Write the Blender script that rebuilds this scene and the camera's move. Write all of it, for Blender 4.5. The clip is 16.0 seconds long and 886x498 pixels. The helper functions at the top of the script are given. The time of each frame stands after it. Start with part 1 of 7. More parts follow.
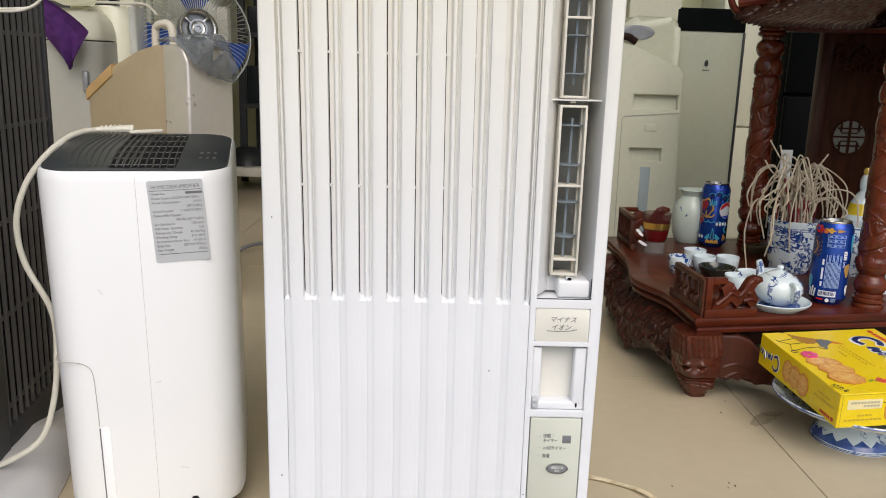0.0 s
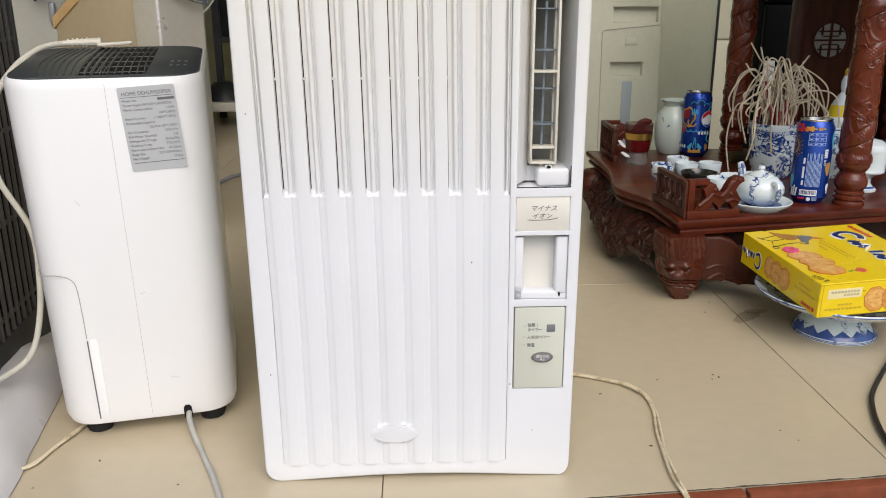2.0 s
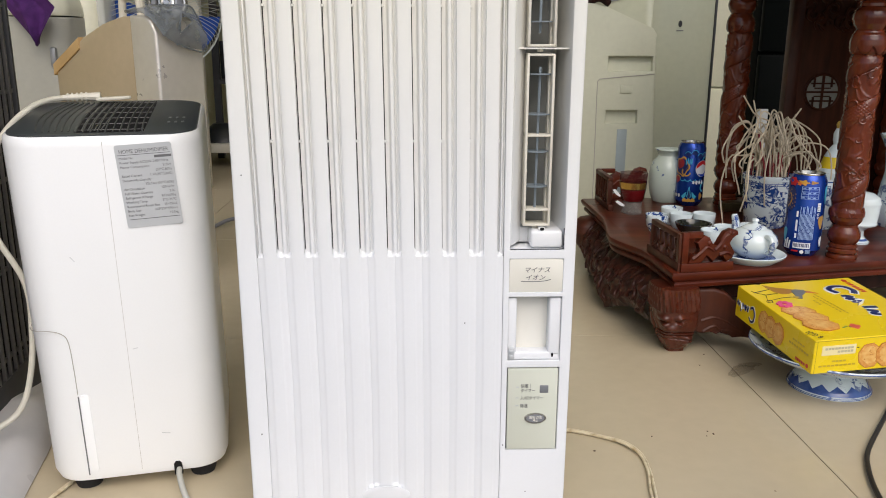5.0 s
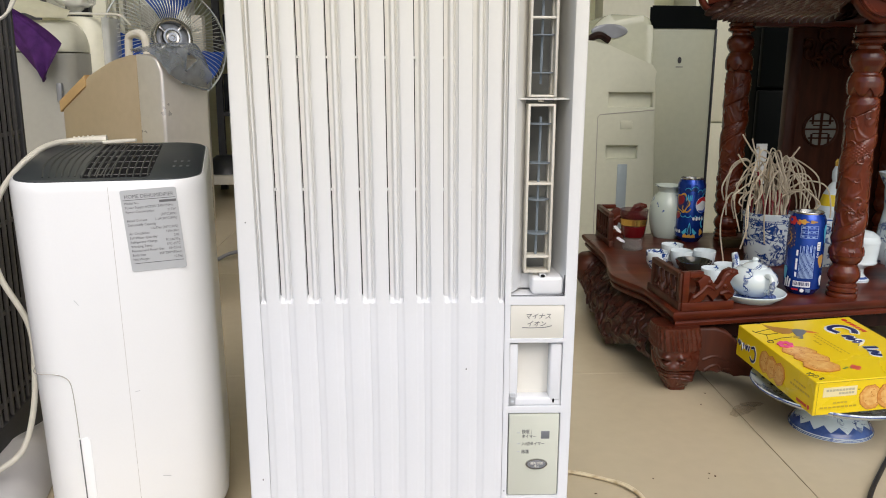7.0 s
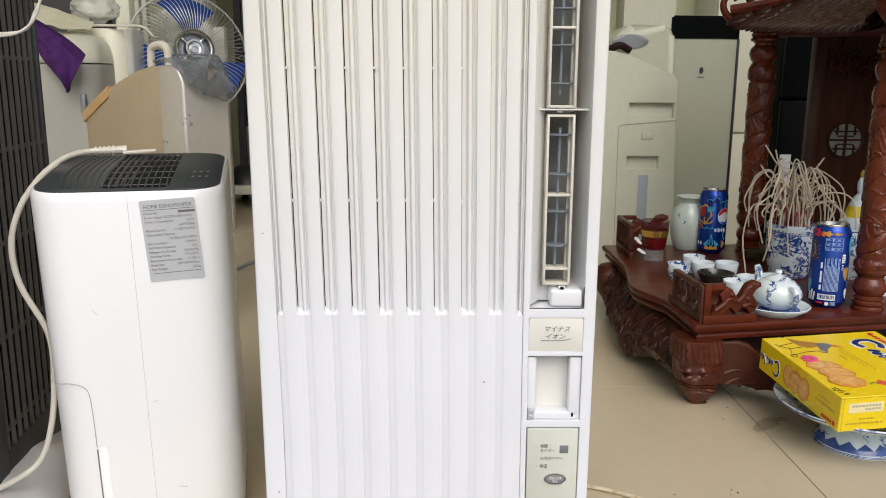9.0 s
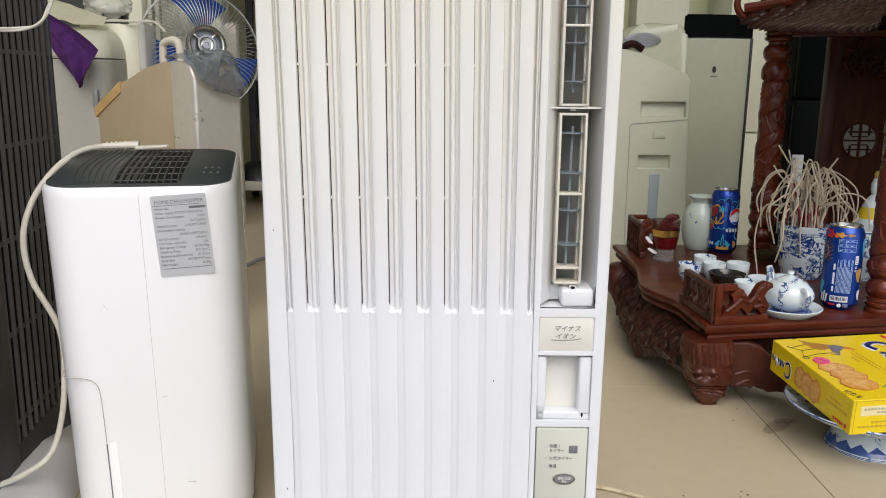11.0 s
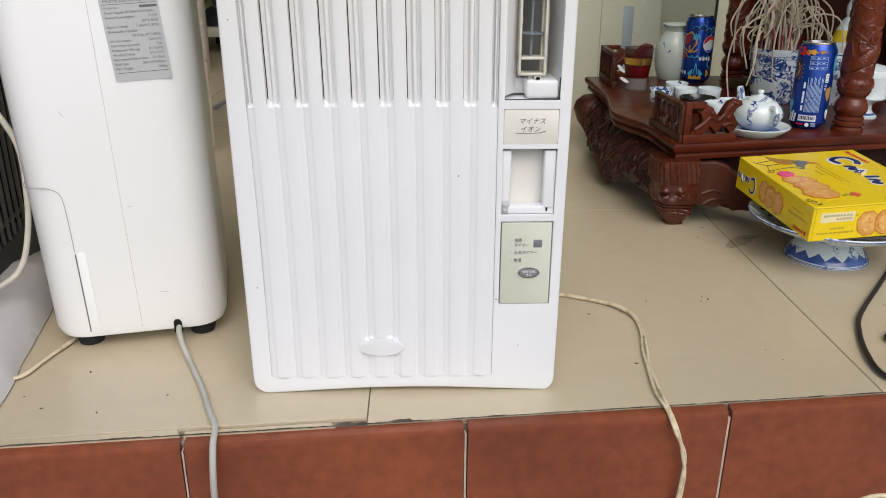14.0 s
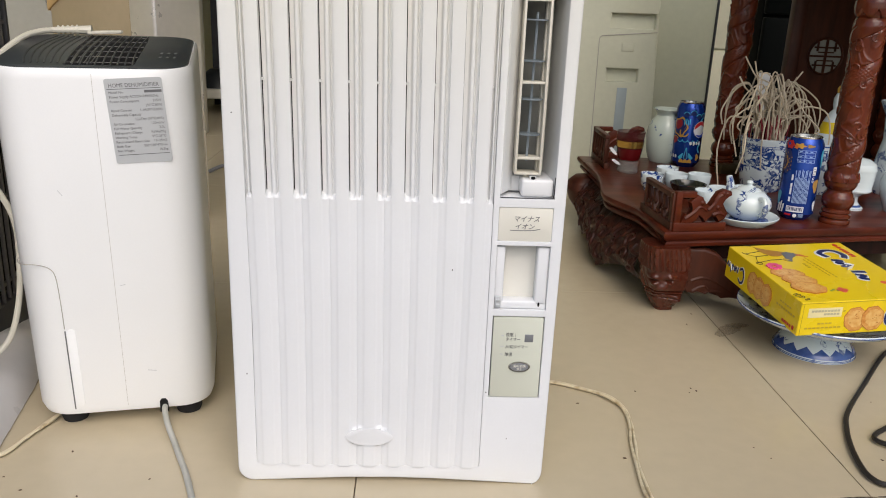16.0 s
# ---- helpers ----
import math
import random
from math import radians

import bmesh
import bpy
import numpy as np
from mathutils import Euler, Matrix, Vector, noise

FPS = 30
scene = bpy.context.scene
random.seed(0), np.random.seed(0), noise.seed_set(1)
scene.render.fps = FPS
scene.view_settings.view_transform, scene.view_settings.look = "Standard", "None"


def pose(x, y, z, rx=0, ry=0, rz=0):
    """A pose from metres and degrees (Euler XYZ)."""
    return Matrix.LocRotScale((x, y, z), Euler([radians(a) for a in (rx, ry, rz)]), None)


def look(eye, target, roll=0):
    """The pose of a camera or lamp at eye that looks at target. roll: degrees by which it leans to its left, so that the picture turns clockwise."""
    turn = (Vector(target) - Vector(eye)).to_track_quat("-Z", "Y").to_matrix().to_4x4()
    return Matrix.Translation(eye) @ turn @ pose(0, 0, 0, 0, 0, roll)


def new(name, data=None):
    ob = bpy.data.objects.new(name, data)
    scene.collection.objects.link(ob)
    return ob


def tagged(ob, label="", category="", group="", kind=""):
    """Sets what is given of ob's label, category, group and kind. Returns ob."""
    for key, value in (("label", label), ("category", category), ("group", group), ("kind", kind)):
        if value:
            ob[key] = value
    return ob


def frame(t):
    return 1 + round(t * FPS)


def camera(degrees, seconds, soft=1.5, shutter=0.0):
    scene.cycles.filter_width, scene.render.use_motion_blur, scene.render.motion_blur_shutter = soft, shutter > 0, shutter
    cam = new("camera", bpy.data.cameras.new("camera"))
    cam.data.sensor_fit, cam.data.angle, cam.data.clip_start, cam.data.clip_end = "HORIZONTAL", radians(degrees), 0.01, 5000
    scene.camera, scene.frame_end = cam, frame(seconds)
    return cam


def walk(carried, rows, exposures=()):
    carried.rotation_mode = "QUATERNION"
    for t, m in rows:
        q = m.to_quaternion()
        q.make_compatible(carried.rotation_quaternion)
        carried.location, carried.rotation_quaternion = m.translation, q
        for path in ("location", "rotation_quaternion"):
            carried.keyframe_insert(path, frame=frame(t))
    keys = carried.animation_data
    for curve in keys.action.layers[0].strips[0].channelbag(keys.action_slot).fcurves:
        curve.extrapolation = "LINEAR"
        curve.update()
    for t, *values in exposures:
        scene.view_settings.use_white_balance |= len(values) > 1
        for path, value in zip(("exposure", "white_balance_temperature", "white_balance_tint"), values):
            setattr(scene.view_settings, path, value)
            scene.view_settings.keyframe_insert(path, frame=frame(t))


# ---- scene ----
cam = camera(57.3, 16.0, soft=1.0)
PATH = [
    (0, (0.007, 0.193, 0.574), (0.039, 2.143, 0.133), 1.7),
    (0.5, (0.008, 0.194, 0.572), (0.044, 2.143, 0.124), 1.4),
    (1, (0.008, 0.189, 0.571), (0.055, 2.136, 0.115), 0.7),
    (1.5, (0.016, 0.186, 0.553), (0.073, 2.123, 0.061), -0.1),
    (2, (0.015, 0.183, 0.526), (0.079, 2.095, -0.058), -0.3),
    (2.5, (0.016, 0.181, 0.533), (0.087, 2.08, -0.088), -0.1),
    (3, (0.02, 0.185, 0.539), (0.097, 2.091, -0.061), 0.3),
    (3.5, (0.018, 0.185, 0.547), (0.095, 2.102, -0.016), 0.4),
    (4, (0.018, 0.186, 0.55), (0.09, 2.115, 0.029), 0.1),
    (6.5, (0.02, 0.188, 0.559), (0.093, 2.129, 0.085), 0.4),
    (7, (0.018, 0.185, 0.573), (0.088, 2.136, 0.14), 0.3),
    (7.5, (0.02, 0.185, 0.574), (0.088, 2.145, 0.178), 0.2),
    (8, (0.024, 0.178, 0.579), (0.088, 2.139, 0.189), -0.0),
    (8.5, (0.021, 0.189, 0.573), (0.06, 2.147, 0.168), 0.0),
    (11, (0.019, 0.195, 0.573), (0.017, 2.151, 0.158), 0.6),
    (11.5, (0.016, 0.189, 0.574), (0.023, 2.144, 0.151), 1.1),
    (12, (0.018, 0.191, 0.572), (0.031, 2.144, 0.142), 1.2),
    (12.5, (0.018, 0.192, 0.573), (0.032, 2.146, 0.143), 0.9),
    (13, (0.021, 0.191, 0.563), (0.033, 2.139, 0.111), 0.5),
    (13.5, (0.026, 0.191, 0.511), (0.057, 2.091, -0.112), 0.0),
    (14, (0.031, 0.18, 0.502), (0.089, 2.04, -0.231), 0.2),
    (14.5, (0.026, 0.187, 0.512), (0.094, 2.049, -0.215), 1.5),
    (15, (0.024, 0.192, 0.528), (0.094, 2.073, -0.148), 2.3),
    (15.5, (0.027, 0.185, 0.536), (0.106, 2.084, -0.086), 2.4),
    (16, (0.026, 0.187, 0.539), (0.11, 2.094, -0.059), 2.3),
]
walk(cam, [(t, look(eye, target, roll)) for t, eye, target, roll in PATH],
     exposures=((0, 0.30, 6500, 10), (3.5, 0.25, 6500, 10), (8, 0.31, 6500, 10), (11, 0.27, 6400, 10), (12.5, 0.22, 6250, 9), (13.5, 0.16, 6250, 9), (14.5, 0.18, 6650, 10), (16, 0.16, 6600, 10)))

# ---- light ----
SUN_UP, SUN_TURN = radians(47), radians(170)
world = bpy.data.worlds.new("sky")
scene.world = world
world.use_nodes = True
wn = world.node_tree.nodes
sky = wn.new("ShaderNodeTexSky")
sky.sky_type, sky.sun_disc = "NISHITA", False
sky.sun_elevation, sky.sun_rotation = SUN_UP, SUN_TURN
sky.air_density, sky.dust_density = 1.0, 3.0
wn["Background"].inputs[1].default_value = 0.13
world.node_tree.links.new(sky.outputs[0], wn["Background"].inputs[0])
sun = new("sun", bpy.data.lights.new("sun", "SUN"))
sun.data.energy, sun.data.angle, sun.data.color = 1.2, radians(55), (1.0, 0.965, 0.925)
sun.matrix_world = look((0.48, -2.7, 2.95), (0, 0, 0))


# ---- materials ----
def mat(name, c1, c2=None, rough=0.5, metal=0.0, scale=8.0, bump=0.0, bscale=60.0, coat=0.0, spread=(0.35, 0.65),
        fine=None, stretch=(1, 1, 1), rvar=0.06, alpha=1.0, trans=0.0, ior=1.45, pattern="noise", spec=0.5):
    """A surface with colour variation at two scales, roughness variation and fine relief."""
    m = bpy.data.materials.new(name)
    m.use_nodes = True
    nt = m.node_tree
    n, l = nt.nodes, nt.links
    b = n["Principled BSDF"]
    tc = n.new("ShaderNodeTexCoord")
    mp = n.new("ShaderNodeMapping")
    mp.inputs["Scale"].default_value = stretch
    l.new(tc.outputs["Object"], mp.inputs[0])
    c2 = c2 or tuple(min(1, v * 0.93) for v in c1)
    if pattern == "noise":
        t1 = n.new("ShaderNodeTexNoise")
        t1.inputs["Scale"].default_value, t1.inputs["Detail"].default_value = scale, 6
        fac = t1.outputs[0]
    elif pattern == "wave":
        t1 = n.new("ShaderNodeTexWave")
        t1.inputs["Scale"].default_value, t1.inputs["Distortion"].default_value = scale, 6
        t1.inputs["Detail"].default_value = 4
        fac = t1.outputs[1]
    else:
        t1 = n.new("ShaderNodeTexVoronoi")
        t1.inputs["Scale"].default_value = scale
        fac = t1.outputs[0]
    l.new(mp.outputs[0], t1.inputs["Vector"])
    r = n.new("ShaderNodeValToRGB")
    r.color_ramp.elements[0].position, r.color_ramp.elements[1].position = spread
    r.color_ramp.elements[0].color, r.color_ramp.elements[1].color = (*c1, 1), (*c2, 1)
    l.new(fac, r.inputs[0])
    t2 = n.new("ShaderNodeTexNoise")
    t2.inputs["Scale"].default_value, t2.inputs["Detail"].default_value = bscale, 4
    l.new(mp.outputs[0], t2.inputs["Vector"])
    mix = n.new("ShaderNodeMix")
    mix.data_type, mix.blend_type = "RGBA", "MULTIPLY"
    mix.inputs[0].default_value = 0.12 if fine is None else fine
    l.new(r.outputs[0], mix.inputs[6])
    l.new(t2.outputs[0], mix.inputs[7])
    l.new(mix.outputs[2], b.inputs["Base Color"])
    mr = n.new("ShaderNodeMapRange")
    mr.inputs[3].default_value, mr.inputs[4].default_value = max(0.02, rough - rvar), min(1, rough + rvar)
    l.new(t1.outputs[0], mr.inputs[0])
    l.new(mr.outputs[0], b.inputs["Roughness"])
    b.inputs["Metallic"].default_value = metal
    b.inputs["Specular IOR Level"].default_value = spec
    b.inputs["Coat Weight"].default_value = coat
    b.inputs["Alpha"].default_value = alpha
    b.inputs["Transmission Weight"].default_value = trans
    b.inputs["IOR"].default_value = ior
    if bump:
        bp = n.new("ShaderNodeBump")
        bp.inputs["Strength"].default_value, bp.inputs["Distance"].default_value = bump, 0.002
        l.new(t2.outputs[0], bp.inputs["Height"])
        l.new(bp.outputs[0], b.inputs["Normal"])
    return m


M = {}
M["white"] = mat("white_plastic", (0.79, 0.805, 0.83), (0.755, 0.77, 0.795), 0.23, scale=5, bump=0.03, bscale=300, fine=0.03)
M["seam_grey"] = mat("seam_shade", (0.42, 0.40, 0.36), None, 0.6)
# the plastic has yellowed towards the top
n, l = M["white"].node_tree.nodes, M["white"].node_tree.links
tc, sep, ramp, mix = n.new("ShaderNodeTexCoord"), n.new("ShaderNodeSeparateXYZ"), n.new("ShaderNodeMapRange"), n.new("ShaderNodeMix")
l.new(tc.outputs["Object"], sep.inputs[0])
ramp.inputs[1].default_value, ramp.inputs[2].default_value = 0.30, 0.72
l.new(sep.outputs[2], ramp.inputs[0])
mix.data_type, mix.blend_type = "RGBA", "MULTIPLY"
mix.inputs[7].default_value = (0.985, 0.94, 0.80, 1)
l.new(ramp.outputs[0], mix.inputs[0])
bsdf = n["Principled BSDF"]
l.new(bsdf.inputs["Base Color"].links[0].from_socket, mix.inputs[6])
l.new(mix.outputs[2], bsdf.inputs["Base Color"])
M["white_old"] = mat("yellowed_plastic", (0.78, 0.77, 0.72), (0.72, 0.70, 0.63), 0.36, scale=6, fine=0.05)
M["dh_white"] = mat("dehumidifier_plastic", (0.880, 0.893, 0.905), (0.853, 0.867, 0.878), 0.30, scale=4, bump=0.03, bscale=400, fine=0.03)
M["cream"] = mat("cream_plastic", (0.72, 0.69, 0.60), (0.66, 0.62, 0.52), 0.4)
M["panel_cream"] = mat("cream_plate", (0.78, 0.76, 0.68), (0.75, 0.73, 0.65), 0.45, fine=0.03)
M["panel_grey"] = mat("greenish_grey_plate", (0.62, 0.64, 0.55), (0.59, 0.61, 0.52), 0.4, fine=0.03)
# black for plates set in holes and gaps: the shade is the colour
M["void"] = mat("unlit_black", (0.012, 0.012, 0.013), (0.02, 0.02, 0.02), 0.9, spec=0.05)
M["cavity"] = mat("cavity_shade_grey", (0.25, 0.255, 0.24), (0.17, 0.175, 0.16), 0.6, scale=14)
M["fin"] = mat("blue_grey_fin", (0.22, 0.26, 0.29), (0.18, 0.22, 0.25), 0.45)
M["metal"] = mat("silver_metal", (0.62, 0.61, 0.58), (0.5, 0.49, 0.46), 0.25, 1.0, scale=20)
M["grey_btn"] = mat("grey_button", (0.22, 0.23, 0.25), (0.3, 0.31, 0.33), 0.35, 0.3)
M["ink"] = mat("black_ink", (0.03, 0.03, 0.035), None, 0.6)
M["ink_grey"] = mat("grey_ink", (0.16, 0.16, 0.17), None, 0.6)
M["black"] = mat("black_plastic", (0.020, 0.022, 0.025), (0.035, 0.037, 0.04), 0.35, scale=10)
M["dark_top"] = mat("slate_plastic", (0.035, 0.042, 0.048), (0.05, 0.058, 0.062), 0.33, scale=8)
M["slat"] = mat("slate_slat", (0.052, 0.056, 0.058), (0.038, 0.042, 0.043), 0.4, scale=20)
M["label"] = mat("silver_label", (0.58, 0.60, 0.62), (0.54, 0.56, 0.58), 0.42, 0.25, scale=30)
M["rubber"] = mat("rubber", (0.015, 0.015, 0.017), None, 0.8)
M["cord"] = mat("white_cord", (0.76, 0.74, 0.65), (0.70, 0.68, 0.58), 0.45, scale=20)
M["cord_grey"] = mat("grey_cord", (0.50, 0.50, 0.46), (0.42, 0.42, 0.38), 0.5, scale=20)
M["cord_yellow"] = mat("aged_clear_cord", (0.70, 0.62, 0.44), (0.36, 0.26, 0.13), 0.35, scale=60, spread=(0.5, 0.75))
M["cord_black"] = mat("black_cord", (0.02, 0.018, 0.018), None, 0.45)
M["tile"] = mat("beige_floor_tile", (0.575, 0.497, 0.356), (0.520, 0.447, 0.318), 0.24, scale=2.2, bscale=40, fine=0.10, rvar=0.05, spread=(0.15, 0.85))
M["grout"] = mat("grout", (0.31, 0.25, 0.18), (0.19, 0.15, 0.115), 0.9, scale=30)
M["terracotta"] = mat("terracotta_tile", (0.355, 0.102, 0.047), (0.215, 0.059, 0.030), 0.38, scale=6, spread=(0.22, 0.78), bscale=60, fine=0.55, bump=0.1)
M["mortar"] = mat("pale_mortar", (0.55, 0.45, 0.38), (0.40, 0.32, 0.26), 0.9, scale=40, bump=0.4)
M["dirt"] = mat("caked_dirt", (0.16, 0.13, 0.095), (0.045, 0.034, 0.025), 0.9, scale=70, bump=0.6, spread=(0.3, 0.6))
M["mortar_dark"] = mat("dirty_mortar", (0.42, 0.35, 0.30), (0.07, 0.05, 0.04), 0.9, scale=60, bump=0.4)
M["wall"] = mat("pale_wall_paint", (0.78, 0.78, 0.53), (0.75, 0.75, 0.50), 0.7, scale=2, bscale=120, bump=0.05)
M["wall_white"] = mat("white_wall_paint", (0.82, 0.81, 0.64), (0.79, 0.78, 0.61), 0.7, scale=2, bscale=120, bump=0.05)
M["concrete"] = mat("concrete", (0.34, 0.32, 0.29), (0.26, 0.25, 0.23), 0.9, scale=4, bscale=50, fine=0.4, bump=0.4)
M["rosewood"] = mat("lacquered_rosewood", (0.125, 0.024, 0.010), (0.070, 0.013, 0.006), 0.30, scale=9, bscale=120, coat=0.04, spec=0.2, stretch=(1, 5, 5), fine=0.3)
M["rosewood_z"] = mat("lacquered_rosewood_upright", (0.155, 0.030, 0.010), (0.092, 0.017, 0.006), 0.20, scale=9, bump=0.12, bscale=120, coat=0.2, spec=0.4, stretch=(5, 5, 1), fine=0.3)
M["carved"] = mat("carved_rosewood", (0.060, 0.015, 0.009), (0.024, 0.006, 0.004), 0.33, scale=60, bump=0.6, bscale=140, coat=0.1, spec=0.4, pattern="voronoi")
M["carved_gloss"] = mat("polished_carving", (0.060, 0.014, 0.008), (0.032, 0.007, 0.005), 0.42, scale=30, spec=0.35)
# near-black: on the altar the shade of recessed wood is in this colour
M["dark_shaded_wood"] = mat("dark_shaded_wood", (0.022, 0.006, 0.004), (0.011, 0.003, 0.002), 0.55, spec=0.2, scale=10, stretch=(6, 6, 1))
M["rosewood_dark"] = mat("dull_rosewood", (0.085, 0.025, 0.013), (0.050, 0.014, 0.008), 0.4, scale=9, stretch=(5, 5, 1), spec=0.3)
M["panel_wood"] = mat("red_brown_panel_wood", (0.085, 0.025, 0.011), (0.052, 0.015, 0.007), 0.5, spec=0.2, scale=9, stretch=(6, 6, 1))
M["rosewood_leg"] = mat("carved_leg_rosewood", (0.125, 0.028, 0.013), (0.075, 0.016, 0.008), 0.27, scale=12, bscale=160, bump=0.2, coat=0.15, spec=0.4, fine=0.3)
M["porcelain"] = mat("white_porcelain", (0.67, 0.75, 0.775), (0.63, 0.715, 0.745), 0.12, coat=0.5, fine=0.04)


def blue_china(name, scale, width, cover, glazes=((0.67, 0.75, 0.775), (0.63, 0.715, 0.745)), grain=0.42):
    """Blue brushwork on a white glaze: thin strokes and washes inside scattered sprays."""
    m = mat(name, *glazes, 0.12, scale=6, coat=0.5, fine=0.03)
    n, l = m.node_tree.nodes, m.node_tree.links
    b = n["Principled BSDF"]
    glaze = b.inputs["Base Color"].links[0].from_socket
    tc = n.new("ShaderNodeTexCoord")

    def noise_at(s, detail):
        t = n.new("ShaderNodeTexNoise")
        t.inputs["Scale"].default_value, t.inputs["Detail"].default_value, t.inputs["Distortion"].default_value = s, detail, 0.8
        l.new(tc.outputs["Object"], t.inputs["Vector"])
        return t.outputs[0]

    def op(kind, a, v):
        q = n.new("ShaderNodeMath")
        q.operation, q.use_clamp = kind, kind in ("MULTIPLY", "GREATER_THAN")
        l.new(a, q.inputs[0])
        if isinstance(v, float):
            q.inputs[1].default_value = v
        else:
            l.new(v, q.inputs[1])
        return q.outputs[0]

    def band(a, lo, hi, x, y):
        r = n.new("ShaderNodeMapRange")
        r.inputs[1].default_value, r.inputs[2].default_value, r.inputs[3].default_value, r.inputs[4].default_value = lo, hi, x, y
        l.new(a, r.inputs[0])
        return r.outputs[0]
    line = band(op("ABSOLUTE", op("SUBTRACT", noise_at(scale, 2), 0.5), 0.0), width * 0.6, width, 1.0, 0.0)
    wash = band(noise_at(scale * 1.3, 4), 0.50, 0.60, 0.0, 0.85)
    spray = band(noise_at(scale * grain, 1), cover, cover + 0.04, 0.0, 1.0)
    both = op("MULTIPLY", op("MAXIMUM", line, wash), spray)
    mix = n.new("ShaderNodeMix")
    mix.data_type = "RGBA"
    mix.inputs[7].default_value = (0.018, 0.055, 0.22, 1)
    l.new(both, mix.inputs[0])
    l.new(glaze, mix.inputs[6])
    l.new(mix.outputs[2], b.inputs["Base Color"])
    return m


M["china"] = blue_china("blue_and_white_china", 60, 0.035, 0.50)
M["china_spray"] = blue_china("china_with_large_sprays", 52, 0.045, 0.49, grain=0.26)
M["china_dense"] = blue_china("dense_blue_and_white_china", 62, 0.055, 0.42)
M["china_blue"] = mat("cobalt_band", (0.025, 0.07, 0.27), (0.06, 0.12, 0.36), 0.15, scale=60, coat=0.5)
M["stain"] = mat("faint_brown_stain", (0.20, 0.13, 0.07), (0.30, 0.22, 0.13), 0.5, scale=60, alpha=0.11)
M["grit"] = mat("grit", (0.09, 0.05, 0.03), None, 0.9)
M["wall_cream"] = mat("cream_wall_paint", (0.74, 0.72, 0.58), (0.70, 0.68, 0.54), 0.7, scale=2)
M["grille"] = mat("dark_grey_paint", (0.050, 0.050, 0.053), (0.038, 0.038, 0.041), 0.5, scale=12, bump=0.05)
M["bar"] = mat("grey_bar_paint", (0.120, 0.112, 0.106), (0.090, 0.085, 0.081), 0.5, scale=12)
M["beige"] = mat("beige_plastic", (0.50, 0.405, 0.265), (0.46, 0.37, 0.24), 0.45, scale=5)
M["tan"] = mat("tan_plastic", (0.60, 0.40, 0.18), (0.52, 0.34, 0.15), 0.45, scale=8)
M["silver_pl"] = mat("silver_plastic", (0.72, 0.68, 0.63), (0.68, 0.64, 0.58), 0.28, 0.45, scale=6)
# lower casing: its own warm grey, darkened to carry the shade there
M["grey_body"] = mat("shaded_grey_plastic", (0.42, 0.415, 0.37), (0.38, 0.375, 0.33), 0.45, scale=5)
M["grey_pl"] = mat("pale_grey_plastic", (0.66, 0.655, 0.54), (0.62, 0.615, 0.50), 0.26, scale=5)
M["app_white"] = mat("appliance_white", (0.61, 0.62, 0.49), (0.57, 0.58, 0.455), 0.4, scale=3)
M["purple"] = mat("purple_cloth", (0.075, 0.015, 0.13), (0.045, 0.008, 0.085), 0.9, scale=40, bump=0.5, bscale=500)
M["fan_blue"] = mat("blue_fan_blade", (0.012, 0.05, 0.26), (0.02, 0.08, 0.36), 0.3, scale=10)
M["clear"] = mat("clear_plastic", (0.85, 0.87, 0.85), None, 0.12, alpha=0.5, scale=12, bump=0.6, bscale=25)
M["tray_clear"] = mat("grey_blue_clear_plastic", (0.13, 0.15, 0.165), (0.24, 0.26, 0.28), 0.10, alpha=0.70, scale=30, bump=0.5, bscale=60)
M["wrap"] = mat("plastic_wrap", (0.86, 0.86, 0.78), (0.66, 0.66, 0.58), 0.16, alpha=0.62, scale=22, bump=1.0, bscale=30)
M["fridge_white"] = mat("white_enamel", (0.92, 0.90, 0.73), (0.89, 0.87, 0.70), 0.3, scale=3)
M["glass"] = mat("clear_glass", (0.50, 0.51, 0.49), None, 0.03, alpha=0.22, fine=0.0)
M["sheet"] = mat("milky_plastic_sheet", (0.74, 0.73, 0.73), (0.64, 0.63, 0.63), 0.28, spec=0.4, scale=6, bump=0.2, bscale=20)
M["yellow"] = mat("yellow_card", (0.83, 0.62, 0.012), (0.80, 0.58, 0.010), 0.28, scale=6, fine=0.04)


# ---- building helpers ----
def part(name, bm, material, parent=None, label="", smooth=35):
    """Link a bmesh as one mesh object under a thing."""
    me = bpy.data.meshes.new(name)
    bmesh.ops.recalc_face_normals(bm, faces=bm.faces)
    bm.to_mesh(me)
    bm.free()
    me.materials.append(M[material] if isinstance(material, str) else material)
    if smooth:
        me.shade_smooth()
        me.set_sharp_from_angle(angle=radians(smooth))
    ob = new(name, me)
    ob.parent = parent
    if label:
        ob["label"] = label
    return ob


def thing(name, at, turn=0.0, label="", category="", group="", tilt=(0, 0)):
    ob = new(name)
    ob.empty_display_size = 0.05
    ob.matrix_world = pose(at[0], at[1], at[2], tilt[0], tilt[1], turn)
    return tagged(ob, label, category, group)


def box(x0, x1, y0, y1, z0, z1, bevel=0.0, seg=2, bm=None, m=None):
    own = bmesh.new()
    bmesh.ops.create_cube(own, size=1.0)
    for v in own.verts:
        v.co = Vector((x0 + (v.co.x + 0.5) * (x1 - x0), y0 + (v.co.y + 0.5) * (y1 - y0), z0 + (v.co.z + 0.5) * (z1 - z0)))
    if bevel:
        bmesh.ops.bevel(own, geom=own.edges[:], offset=bevel, segments=seg, affect="EDGES", profile=0.5)
    return join(bm, own, m)


